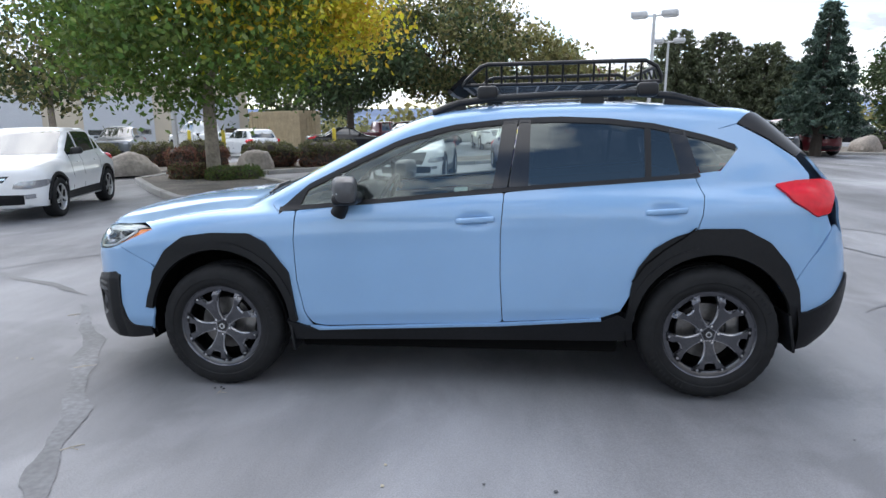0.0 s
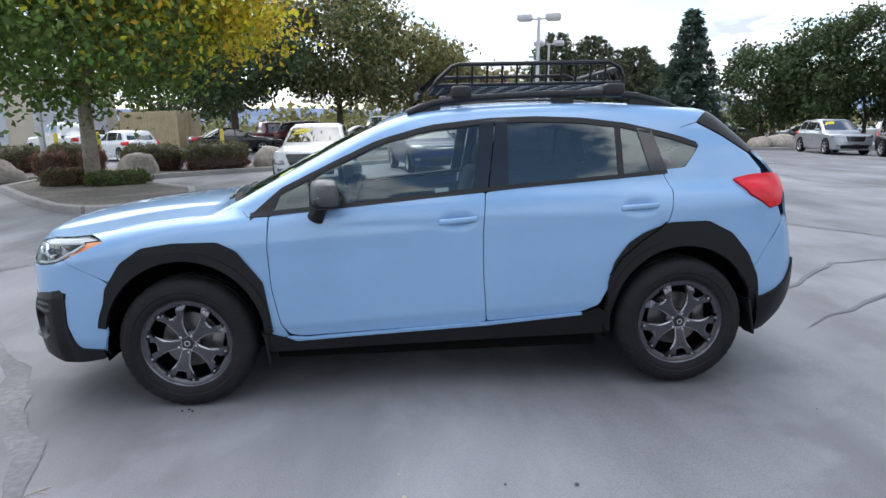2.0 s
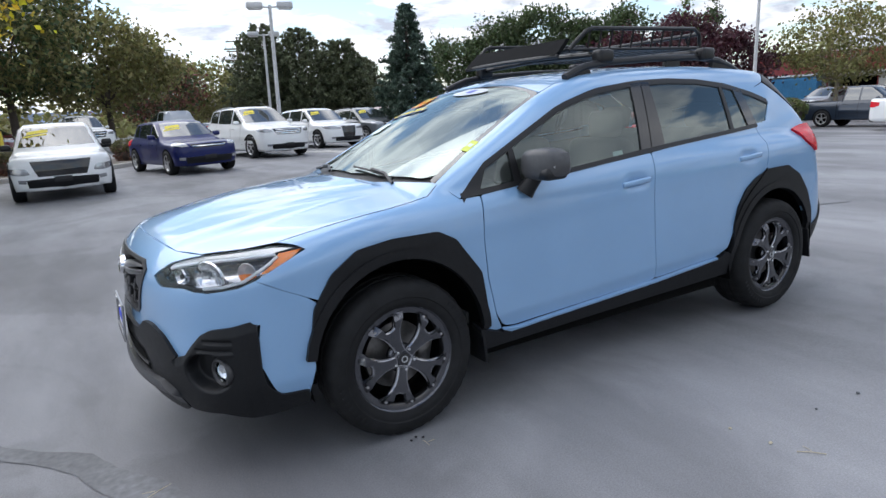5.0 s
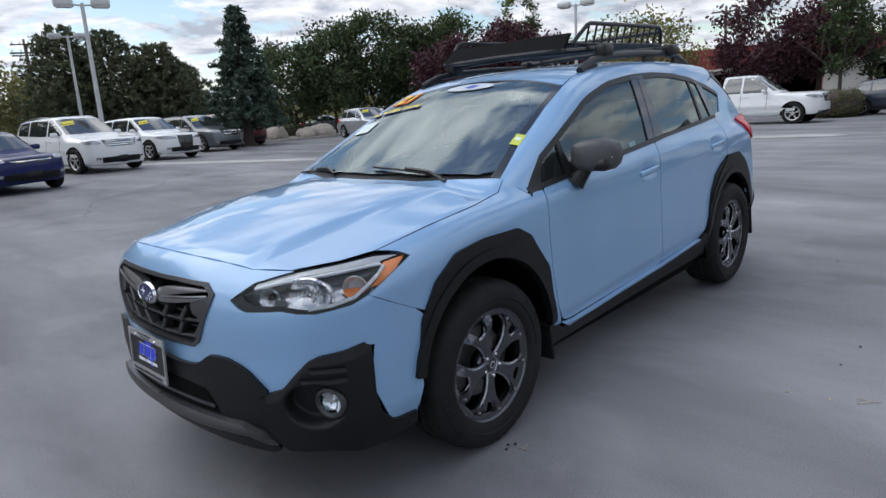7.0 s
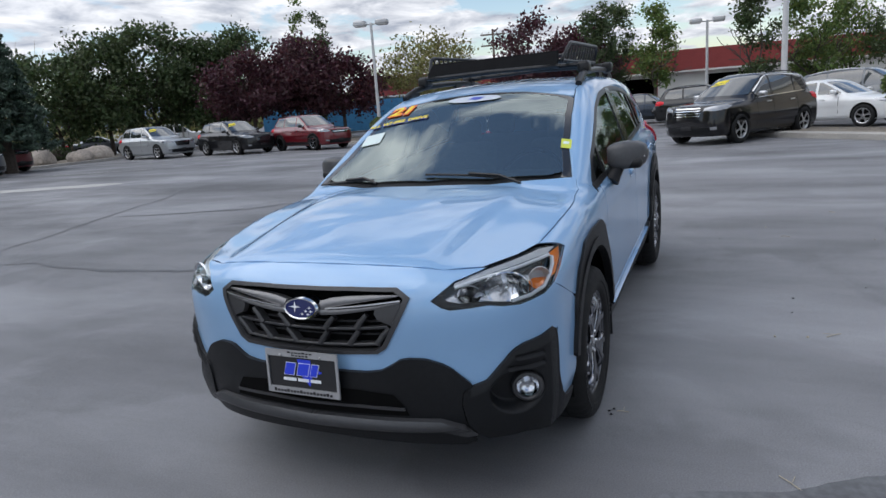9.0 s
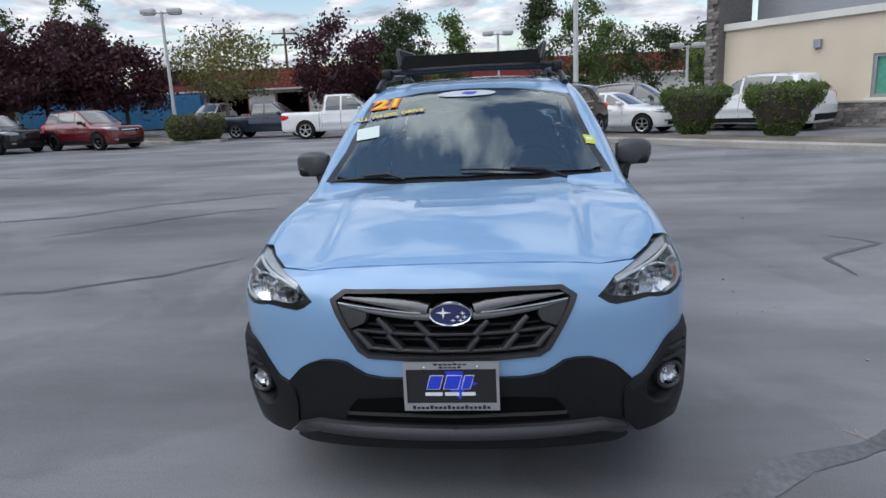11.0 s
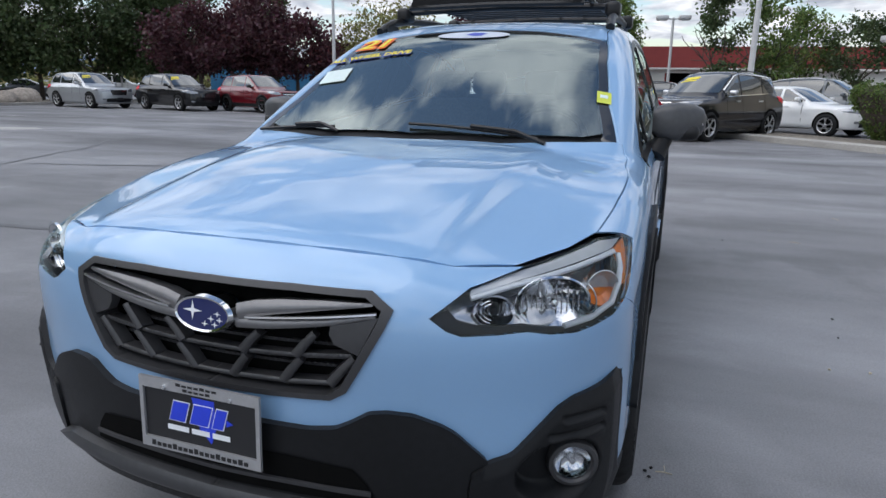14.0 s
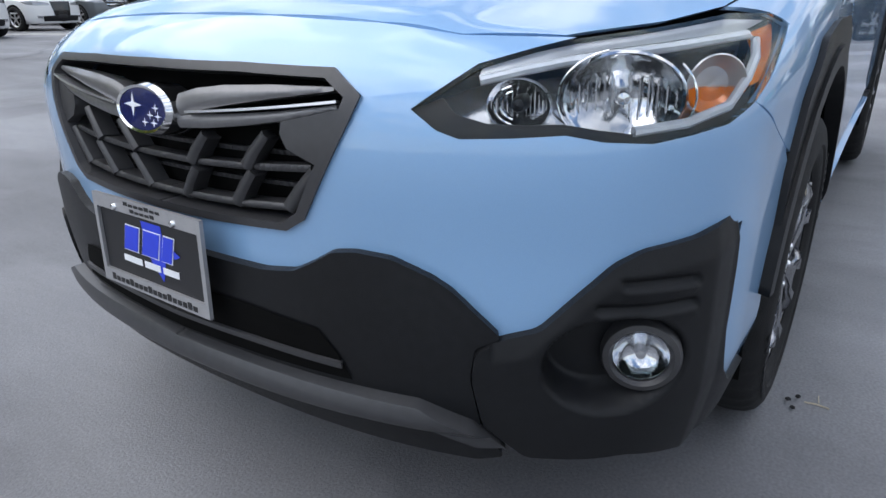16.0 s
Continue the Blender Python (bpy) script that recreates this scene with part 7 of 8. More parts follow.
def bed(pts, label, lift=0.10):
    bm = bmesh.new()
    bm.faces.new([bm.verts.new((x, y, ground_z(x, y) + lift)) for x, y in pts])
    bmesh.ops.triangulate(bm, faces=bm.faces)
    for _ in range(4):
        bmesh.ops.subdivide_edges(bm, edges=[e for e in bm.edges if e.calc_length() > 0.8], cuts=1)
    bmesh.ops.triangulate(bm, faces=bm.faces)
    for v in bm.verts:
        if not v.is_boundary:
            v.co.z = ground_z(v.co.x, v.co.y) + lift + 0.05 * noise.noise(v.co * 0.7)
    return tagged(part("planting_bed", bm, M_GRAVEL), label, "planting bed", kind="structure")


ISLAND = [(-10.4, 12.9), (-8.2, 10.0), (-6.7, 8.25), (-5.9, 7.7), (-5.2, 7.9), (-4.75, 8.8), (-4.65, 9.8), (-5.1, 11.1), (-6.6, 12.7), (-8.6, 14.2), (-10.6, 15.2)]
bed(ISLAND, "gravel and bark bed round the maple")
kerb(ISLAND, True, label="pale concrete kerb round the maple bed")
BED2 = [(-16.5, 14.6), (-10.8, 16.0), (-7.6, 15.5), (-6.3, 16.8), (-4.3, 17.8), (-1.3, 19.6), (2.0, 23.2), (6.0, 27.5), (10.0, 31.0), (9.0, 32.4), (4.0, 28.5), (-1.5, 24.0), (-6.0, 21.5), (-12.0, 20.5), (-17.5, 19.0)]
bed(BED2, "gravel bed with bushes and boulders")
kerb(BED2[:9], label="pale concrete kerb before the bushes")
BED3 = [(13.6, 29.2), (20.5, 30.0), (23.5, 31.3), (27.5, 32.5), (31.5, 28.5), (35.0, 23.0), (37.0, 24.5), (33.0, 33.0), (27.0, 40.0), (19.0, 43.0), (13.4, 36.5)]
bed(BED3, "bare earth bed with boulders under the trees")
kerb(BED3[:7], label="pale concrete kerb before the boulders")
BED4 = [(23.6, 14.6), (24.2, 12.6), (25.6, 12.9), (30.0, 17.5), (33.5, 21.0), (32.5, 22.5), (27.0, 19.0)]
bed(BED4, "gravel island with one shrub")
kerb(BED4, True, label="pale concrete kerb of the shrub island")
KERB_R = [(19.5, 0.2), (16.6, -1.75), (12.83, -4.55), (8.5, -7.75), (2.0, -12.6), (-6.0, -18.5)]
kerb(KERB_R, w=0.34, h=0.15, label="wide pale concrete kerb along the lane", stone=1.8)
BED5 = [(x + 0.12, y - 0.16) for x, y in KERB_R[1:]] + [(-5.2, -20.0), (3.4, -14.0), (9.9, -9.2), (14.2, -6.0), (17.5, -3.3)]
bed(BED5, "narrow gravel strip behind the kerb", 0.12)

# ---- trees, bushes, boulders ----
def leafy(name, base, spread=0.35, hue=0.03):
    """Leaves: each island varies a little in brightness and hue, and light passes through."""
    m = bpy.data.materials.new(name)
    m.use_nodes = True
    nt = m.node_tree
    b = nt.nodes["Principled BSDF"]
    b.inputs["Roughness"].default_value = 0.55
    g = nt.nodes.new("ShaderNodeNewGeometry")
    hs = nt.nodes.new("ShaderNodeHueSaturation")
    hs.inputs["Color"].default_value = (*base, 1)
    for sock, lo, hi in (("Hue", 0.5 - hue, 0.5 + hue), ("Value", 1 - spread, 1 + spread)):
        r = nt.nodes.new("ShaderNodeMapRange")
        r.inputs["To Min"].default_value, r.inputs["To Max"].default_value = lo, hi
        if sock == "Hue":
            wn_ = nt.nodes.new("ShaderNodeTexWhiteNoise")
            wn_.noise_dimensions = "1D"
            nt.links.new(g.outputs["Random Per Island"], wn_.inputs["W"])
            nt.links.new(wn_.outputs["Value"], r.inputs["Value"])
        else:
            nt.links.new(g.outputs["Random Per Island"], r.inputs["Value"])
        nt.links.new(r.outputs["Result"], hs.inputs[sock])
    nt.links.new(hs.outputs[0], b.inputs["Base Color"])
    tl = nt.nodes.new("ShaderNodeBsdfTranslucent")
    nt.links.new(hs.outputs[0], tl.inputs["Color"])
    mx = nt.nodes.new("ShaderNodeMixShader")
    mx.inputs[0].default_value = 0.35
    out = nt.nodes["Material Output"]
    nt.links.new(b.outputs[0], mx.inputs[1]), nt.links.new(tl.outputs[0], mx.inputs[2])
    nt.links.new(mx.outputs[0], out.inputs[0])
    return m


M_BARK = mat("grey_brown_bark", (0.27, 0.23, 0.18), 0.9, 0, 0.25, 14, bump=1.0, bump_scale=30, stain=0.2, stain_scale=2)
M_BARKD = mat("dark_bark", (0.07, 0.055, 0.045), 0.9, 0, 0.25, 14, bump=1.0, bump_scale=30)
L_MAPLE = leafy("maple_leaves", (0.128, 0.200, 0.040), 0.45, 0.03)
L_YELLOW = leafy("turning_maple_leaves", (0.558, 0.465, 0.034), 0.4, 0.04)
L_GREEN = leafy("green_leaves", (0.062, 0.092, 0.034), 0.45, 0.03)
L_OLIVE = leafy("olive_leaves", (0.202, 0.194, 0.070), 0.45, 0.03)
L_PURPLE = leafy("purple_plum_leaves", (0.068, 0.022, 0.030), 0.5, 0.03)
L_SPRUCE = leafy("blue_green_needles", (0.065, 0.102, 0.074), 0.5, 0.02)
L_PINE = leafy("pine_needles", (0.093, 0.109, 0.056), 0.5, 0.02)
L_HEDGE = leafy("hedge_leaves", (0.112, 0.165, 0.040), 0.5, 0.03)
L_BUSH = leafy("bush_leaves", (0.132, 0.132, 0.053), 0.5, 0.03)
L_RUST = leafy("rusty_bush_leaves", (0.178, 0.085, 0.056), 0.5, 0.03)


def leaf_cloud(centres, n, size, spread, rnd, flat=0.0, long=1.6):
    """Vertices and faces of n bent leaves scattered round the given clump centres."""
    C = np.array(centres, float)
    pick = rnd.integers(0, len(C), n)
    pos = C[pick] + rnd.normal(0, 1, (n, 3)) * np.asarray(spread)
    d = rnd.normal(0, 1, (n, 3))
    d[:, 2] = d[:, 2] * (1 - flat) - 0.25
    d /= np.linalg.norm(d, axis=1, keepdims=True)
    s = np.cross(d, rnd.normal(0, 1, (n, 3)))
    s /= np.linalg.norm(s, axis=1, keepdims=True)
    nrm = np.cross(d, s)
    L = size * rnd.uniform(0.6, 1.3, n)[:, None]
    W = L / long
    a = pos - d * L / 2
    b = pos + s * W / 2 + nrm * L * 0.08
    c = pos + d * L / 2
    e = pos - s * W / 2 + nrm * L * 0.08
    V = np.stack([a, b, c, e], 1).reshape(-1, 3)
    F = np.arange(n * 4).reshape(n, 4)
    return V, F


def cloud_part(name, V, F, material, parent, label=""):
    me = bpy.data.meshes.new(name)
    me.from_pydata(V.tolist(), [], F.tolist())
    me.materials.append(material)
    ob = new(name, me)
    ob.parent = parent
    ob["kind"] = "stuff"
    if label:
        ob["label"] = label
    return ob


def limbs(bm, p, d, length, r, depth, rnd, tips, rise=0.25, split=3):
    pts = [Vector(p)]
    d = Vector(d).normalized()
    for k in range(4):
        d = (d + Vector((rnd.uniform(-0.2, 0.2), rnd.uniform(-0.2, 0.2), rnd.uniform(-0.05, rise)))).normalized()
        pts.append(pts[-1] + d * length / 4)
    tube(bm, pts, r, 7 if depth > 1 else 5, r * 0.6, cap=False)
    tips += [tuple(q) for q in pts[2:]]
    if depth:
        for k in range(split):
            a = 2 * math.pi * (k + rnd.uniform(-0.3, 0.3)) / split
            side = d.orthogonal().normalized()
            side = Matrix.Rotation(a, 3, d) @ side
            limbs(bm, pts[-1 if k == 0 else -2], d * 0.75 + side * rnd.uniform(0.5, 0.9), length * rnd.uniform(0.6, 0.8), r * 0.55, depth - 1, rnd, tips, rise, split)


def broadleaf(name, label, x, y, height, radius, clear, trunk_r, mats, n, size, seed, squash=1.0, lean=(0, 0), bark=None, depth=2, off=(0, 0)):
    """A tree: tapered trunk and limbs, and a crown of many small leaves in clumps with gaps."""
    pr = random.Random(seed)
    nr = np.random.default_rng(seed)
    root = empty(name, place(x, y, 0), label, "tree")
    bm = bmesh.new()
    fork = clear + (height - clear) * 0.12
    tube(bm, [(0, 0, -0.1), (0.0, 0, 0.12), (lean[0] * 0.4, lean[1] * 0.4, fork * 0.55), (lean[0], lean[1], fork)], trunk_r * 1.25, 12, trunk_r * 0.8)
    tips = []
    for k in range(5):
        a = 2 * math.pi * k / 5 + pr.uniform(-0.3, 0.3)
        limbs(bm, (lean[0], lean[1], fork - 0.1 * (k % 3)), (math.cos(a) * 0.9, math.sin(a) * 0.9, 0.7 + 0.5 * (k % 2)), (height - fork) * 0.36, trunk_r * 0.5, depth, pr, tips)
    part("trunk", bm, bark or M_BARK, root)
    # clump centres: near the limb tips and over an uneven dome
    cs = []
    rz = (height - clear) / 2
    nc = max(40, int(70 * (radius / 3) ** 1.6))
    while len(cs) < nc:
        v = nr.normal(0, 1, 3)
        v /= np.linalg.norm(v)
        rr = nr.uniform(0.45, 1.0) ** 0.6
        bulge = 1 + 0.20 * noise.noise(Vector(v) * 1.7 + Vector((seed, 0, 0)))
        cs.append((v[0] * radius * rr * bulge + lean[0] + off[0], v[1] * radius * rr * bulge + lean[1] + off[1], clear + rz + v[2] * rz * rr * bulge * (0.9 if v[2] < 0 else 1)))
    cs = np.array(cs)
    share = sum(w for _, w, _ in mats)
    for mt, w, cond in mats:
        sel = cs if cond is None else cs[[bool(cond(c)) for c in cs]]
        if len(sel) == 0:
            continue
        V, F = leaf_cloud(sel, int(n * w / share), size, (0.26 * radius ** 0.5, 0.26 * radius ** 0.5, 0.20 * radius ** 0.5), nr)
        cloud_part("crown", V, F, mt, root)
    return root


def conifer(name, label, x, y, height, radius, clear, mt, n, size, seed, trunk_r=0.18, power=1.0, droop=0.25):
    pr = random.Random(seed)
    nr = np.random.default_rng(seed)
    root = empty(name, place(x, y, 0), label, "tree")
    bm = bmesh.new()
    tube(bm, [(0, 0, -0.1), (0, 0, height * 0.5), (0, 0, height * 0.97)], trunk_r, 9, 0.03)
    cs = []
    levels = int(height / 0.42)
    for i in range(levels):
        z = clear + (height - clear) * i / levels
        rad = radius * (1 - i / levels) ** power * pr.uniform(0.85, 1.1) + 0.08
        k = max(4, int(rad * 7))
        for j in range(k):
            a = 2 * math.pi * (j + pr.random()) / k
            ln = rad * pr.uniform(0.72, 1.08)
            tip = (math.cos(a) * ln, math.sin(a) * ln, z - droop * ln + 0.12 * ln * ln)
            if j % 3 == 0:
                tube(bm, [(0, 0, z), tip], 0.02, 4, 0.008, cap=False)
            for t in (0.45, 0.7, 0.88, 1.0):
                cs.append((tip[0] * t, tip[1] * t, z + (tip[2] - z) * t))
    part("trunk", bm, M_BARKD, root)
    V, F = leaf_cloud(cs, n, size, (0.10, 0.10, 0.07), nr, long=3.2)
    cloud_part("crown", V, F, mt, root)
    return root


# the maple in the kerbed bed, half turned yellow
broadleaf("maple_tree", "broad green maple turning yellow in a kerbed bed", -8.25, 13.2, 7.6, 4.6, 2.05, 0.19,
          [(L_MAPLE, 0.83, lambda c: c[0] < 3.0 or c[2] < 3.0), (L_YELLOW, 0.17, lambda c: c[0] > 1.8)], 44000, 0.18, 3, off=(0.3, 0.0))
broadleaf("shade_tree", "green shade tree behind the parked cars", -9.8, 34.5, 8.6, 4.2, 2.4, 0.22, [(L_GREEN, 1, None)], 15000, 0.30, 5, bark=M_BARKD)
broadleaf("shade_tree", "olive green shade tree behind the parked cars", -4.2, 40.0, 10.2, 5.0, 2.6, 0.22, [(L_OLIVE, 0.6, None), (L_GREEN, 0.4, None)], 17000, 0.32, 6, bark=M_BARKD)
broadleaf("shade_tree", "olive shade tree far behind", 1.0, 46.0, 8.4, 4.4, 2.2, 0.2, [(L_OLIVE, 1, None)], 11000, 0.34, 8, bark=M_BARKD)
broadleaf("purple_leaf_tree", "reddish purple-leaved tree far off", 5.3, 56.5, 7.0, 4.2, 1.5, 0.2, [(L_RUST, 0.6, None), (L_GREEN, 0.4, None)], 5000, 0.36, 9)
broadleaf("shade_tree", "pale green tree far off", 11.2, 65.0, 7.2, 5.0, 1.0, 0.2, [(L_OLIVE, 1, None)], 5000, 0.42, 10)
broadleaf("shade_tree", "pale green tree far off", 17.0, 68.0, 6.0, 4.6, 0.8, 0.2, [(L_OLIVE, 1, None)], 4000, 0.42, 110)
broadleaf("shade_tree", "green tree far behind the lot", -18.0, 52.0, 8.0, 5.0, 1.5, 0.2, [(L_GREEN, 1, None)], 5000, 0.42, 111)
broadleaf("shade_tree", "green tree far behind the lot", -26.0, 30.0, 9.0, 4.0, 2.5, 0.2, [(L_GREEN, 0.5, None), (L_OLIVE, 0.5, None)], 5000, 0.34, 112)
for x, y, h, r, sd in ((12.6, 49.3, 8.8, 3.0, 11), (15.5, 48.8, 8.6, 3.4, 12), (18.6, 47.8, 7.6, 3.0, 13), (21.5, 50.5, 6.6, 2.6, 14)):
    conifer("pine_tree", "dark bushy pine behind the lot", x, y, h, r * 1.22, 0.35, L_PINE, 11000, 0.42, sd, power=0.55, droop=-0.15)
conifer("spruce_tree", "tall dense conical spruce among boulders", 14.2, 27.9, 7.1, 2.05, 1.2, L_SPRUCE, 17000, 0.30, 21, trunk_r=0.28, power=0.85)
for x, y, h, r, sd in ((23.8, 37.6, 6.6, 2.3, 31), (26.0, 35.8, 7.6, 2.4, 32), (28.3, 34.0, 8.4, 2.4, 33), (30.2, 31.8, 7.4, 2.2, 34), (32.0, 30.2, 7.9, 2.4, 35)):
    broadleaf("street_tree", "dark green upright tree beyond the boulders", x, y, h, r * 1.2, 0.9, 0.13, [(L_GREEN, 1, None)], 9000, 0.26, sd, bark=M_BARKD)
bare = bmesh.new()
tp_ = []
limbs(bare, (0, 0, 0), (0.05, 0, 1), 4.0, 0.09, 3, random.Random(4), tp_, 0.35)
bt = tagged(part("bare_tree", bare, M_BARK), "leafless tree top among green trees", "tree")
bt.matrix_world = place(25.0, 38.5, 0)
for x, y, h, r, sd in ((28.6, 26.0, 6.0, 2.5, 41), (30.5, 23.8, 6.4, 2.6, 42), (31.5, 21.2, 5.2, 2.6, 43), (32.8, 27.0, 6.0, 2.3, 44), (38.0, 10.4, 6.6, 2.7, 45), (40.2, 8.0, 6.0, 2.0, 46)):
    broadleaf("plum_tree", "dark purple-leaved plum tree", x, y, h, r, 1.5, 0.12, [(L_PURPLE, 1, None)], 7000, 0.24, sd, bark=M_BARKD)
for x, y, h, r, sd in ((35.0, 26.4, 9.6, 1.0, 51), (34.2, 24.4, 9.0, 1.0, 52), (37.5, 6.3, 7.4, 1.3, 53), (36.0, 2.6, 6.4, 1.3, 54), (34.2, -2.7, 7.2, 1.3, 56), (36.0, -5.3, 7.0, 1.7, 57), (41.5, 5.6, 8.4, 1.2, 59), (40.0, -7.6, 6.2, 2.0, 60), (38.8, -10.0, 5.6, 2.2, 61), (37.0, -13.0, 5.2, 2.2, 62), (33.0, -12.0, 4.2, 1.8, 63)):
    broadleaf("poplar_tree", "slender upright green tree", x, y, h, r * 0.72, 1.2, 0.10, [(L_GREEN if sd % 3 else L_HEDGE, 1, None)], 3600, 0.20, sd, bark=M_BARKD, depth=1)
broadleaf("shade_tree", "thin olive-leaved tree before the red-banded building", 35.5, 16.9, 6.2, 3.1, 1.7, 0.13, [(L_OLIVE, 1, None)], 6000, 0.22, 71)


def bush(name, label, x, y, rx, ry, h, mats, seed, n=5000, size=0.07, top_flat=0.0, taper=0.0, turn=0):
    """A clipped bush: a rough core thick with small leaves."""
    nr = np.random.default_rng(seed)
    root = empty(name, place(x, y, turn), label, "bush")

    def shape(th, ph):
        w = abs(math.sin(ph)) ** 0.55
        zz = 0.5 - 0.5 * math.copysign(abs(math.cos(ph)) ** (0.5 if top_flat else 0.75), math.cos(ph))
        k = 1 - taper * (1 - zz)
        wob = 1 + 0.07 * noise.noise(Vector((math.cos(th) * 2 + seed, math.sin(th) * 2, zz * 3)))
        return Vector((rx * w * k * math.cos(th) * wob, ry * w * k * math.sin(th) * wob, h * zz * wob))

    bm = bmesh.new()
    rows = [[bm.verts.new(shape(2 * math.pi * j / 24, math.pi * (1 - i / 14)) * 0.93) for j in range(24)] for i in range(1, 14)]
    for a, b in zip(rows, rows[1:]):
        for j in range(24):
            bm.faces.new((a[j], a[(j + 1) % 24], b[(j + 1) % 24], b[j]))
    bm.faces.new(rows[0]), bm.faces.new(rows[-1])
    core = part("core", bm, M_BARKD, root)
    pts = [tuple(shape(nr.uniform(0, 2 * math.pi), math.acos(nr.uniform(-0.95, 1)))) for _ in range(900)]
    pts = [(p[0], p[1], max(0.04, p[2])) for p in pts]
    tot = sum(w for _, w, _ in mats)
    for mt, w, cond in mats:
        sel = [p for p in pts if cond is None or cond(p)]
        V, F = leaf_cloud(sel, int(n * w / tot), size, (0.04, 0.04, 0.035), nr)
        cloud_part("foliage", V, F, mt, root)
    return root


TOPG = lambda p: p[2] > 0.45
LOWR = lambda p: p[2] < 0.6
for x, y, rx, ry, h, sd in ((-8.5, 18.0, 0.95, 0.8, 0.98, 81), (-6.4, 18.0, 1.05, 0.85, 1.0, 82), (-3.2, 19.9, 0.9, 0.8, 0.9, 83), (0.2, 23.0, 0.9, 0.8, 0.85, 84), (-11.3, 18.6, 0.9, 0.8, 1.05, 85), (-13.2, 18.8, 0.9, 0.8, 1.0, 86), (-15.0, 17.6, 0.9, 0.8, 1.0, 87)):
    bush("bush", "clipped rounded bush, green on top and rusty below", x, y, rx, ry, h, [(L_BUSH, 0.55, TOPG), (L_RUST, 0.45, LOWR)], sd)
bush("low_bush", "low spreading green shrub beside the maple trunk", -7.45, 12.75, 0.75, 0.6, 0.42, [(L_HEDGE, 0.6, None), (L_BUSH, 0.4, None)], 91)
bush("low_bush", "low rusty shrub beside the maple trunk", -8.95, 13.1, 0.5, 0.5, 0.5, [(L_RUST, 0.5, None), (L_BUSH, 0.5, None)], 92)
bush("bush", "straggly reddish shrub in the bed", -11.1, 16.6, 0.55, 0.5, 0.85, [(L_RUST, 1, None)], 93, n=2500, taper=0.35)
bush("bush", "straggly reddish shrub in the bed", -9.9, 16.8, 0.4, 0.4, 0.85, [(L_RUST, 1, None)], 94, n=2000, taper=0.35)
bush("hedge_bush", "bright green topiary hedge clipped wider at the top", 15.0, -5.75, 1.30, 1.1, 1.45, [(L_HEDGE, 1, None)], 95, n=12000, size=0.06, top_flat=1, taper=0.80)
bush("hedge_bush", "bright green topiary hedge clipped wider at the top", 13.0, -7.35, 1.30, 1.1, 1.40, [(L_HEDGE, 1, None)], 96, n=12000, size=0.06, top_flat=1, taper=0.80)
bush("hedge_bush", "reddish clipped hedge before the wall", 10.2, -11.0, 1.1, 0.9, 1.2, [(L_RUST, 0.7, None), (L_BUSH, 0.3, None)], 97, n=7000, top_flat=1, taper=0.3)
bush("bush", "spreading green shrub on the island", 24.9, 14.0, 1.75, 1.4, 1.3, [(L_BUSH, 0.6, None), (L_HEDGE, 0.4, None)], 98, n=8000, size=0.1, taper=0.3)
bush("bush", "clipped green shrub beside the pickup", 29.0, 4.6, 1.1, 1.0, 1.2, [(L_BUSH, 1, None)], 99)
bush("bush", "dark shrub among the boulders", 21.6, 36.0, 1.2, 1.0, 0.9, [(L_GREEN, 1, None)], 100, n=3000, size=0.1)

M_ROCK = mat("granite_boulder", (0.30, 0.265, 0.23), 0.9, 0, 0.25, 9, bump=1.0, bump_scale=16, stain=0.2, stain_scale=1.5, random_value=0.15)


def boulder(x, y, sx, sy, sz, seed):
    bm = bmesh.new()
    bmesh.ops.create_icosphere(bm, subdivisions=3, radius=1)
    for v in bm.verts:
        k = 1 + 0.28 * noise.noise(v.co * 0.9 + Vector((seed * 3.1, 0, 0))) + 0.10 * noise.noise(v.co * 2.6 + Vector((0, seed, 0)))
        v.co = Vector((v.co.x * sx * k, v.co.y * sy * k, max(-0.15, v.co.z * k) * sz))
    ob = tagged(part("boulder", bm, M_ROCK), "rounded pale tan granite boulder", "boulder", "boulders in the beds")
    ob.matrix_world = place(x, y, seed * 40, 0.16)


for i, b in enumerate(((-11.9, 14.9, 0.85, 0.6, 0.62), (-12.9, 16.6, 0.55, 0.5, 0.6), (-8.6, 16.9, 0.75, 0.6, 0.6), (-4.75, 18.7, 0.55, 0.5, 0.62), (1.3, 24.2, 0.6, 0.5, 0.5), (18.7, 32.6, 0.95, 0.75, 0.75), (20.4, 31.6, 0.8, 0.6, 0.6), (22.0, 32.3, 0.9, 0.7, 0.65), (33.0, 24.6, 0.8, 0.6, 0.6), (31.0, 27.5, 0.8, 0.6, 0.6))):
    boulder(*b, i + 1)

# ---- buildings, lamps, poles ----
M_GALV = mat("pale_painted_steel", (0.52, 0.52, 0.52), 0.45, 0.2, 0.06, 20, stain=0.08)
M_LAMPG = mat("lamp_diffuser", (0.62, 0.62, 0.60), 0.3, 0, 0.05, 20)
M_CREAM = mat("cream_stucco", (0.62, 0.545, 0.43), 0.9, 0, 0.05, 40, bump=0.6, bump_scale=60, stain=0.05, stain_scale=0.6)
M_WHITEW = mat("white_painted_wall", (0.66, 0.65, 0.61), 0.85, 0, 0.05, 20, stain=0.08, stain_scale=0.5)
M_REDBAND = mat("dark_red_fascia", (0.24, 0.035, 0.032), 0.6, 0, 0.06, 12, stain=0.06)
M_STONE = mat("stacked_ledger_stone", (0.19, 0.175, 0.165), 0.9, 0, 0.3, 16, bump=0.8, bump_scale=40, random_value=0.45)
M_CORR = mat("grey_corrugated_metal", (0.30, 0.31, 0.33), 0.5, 0.4, 0.06, 10)
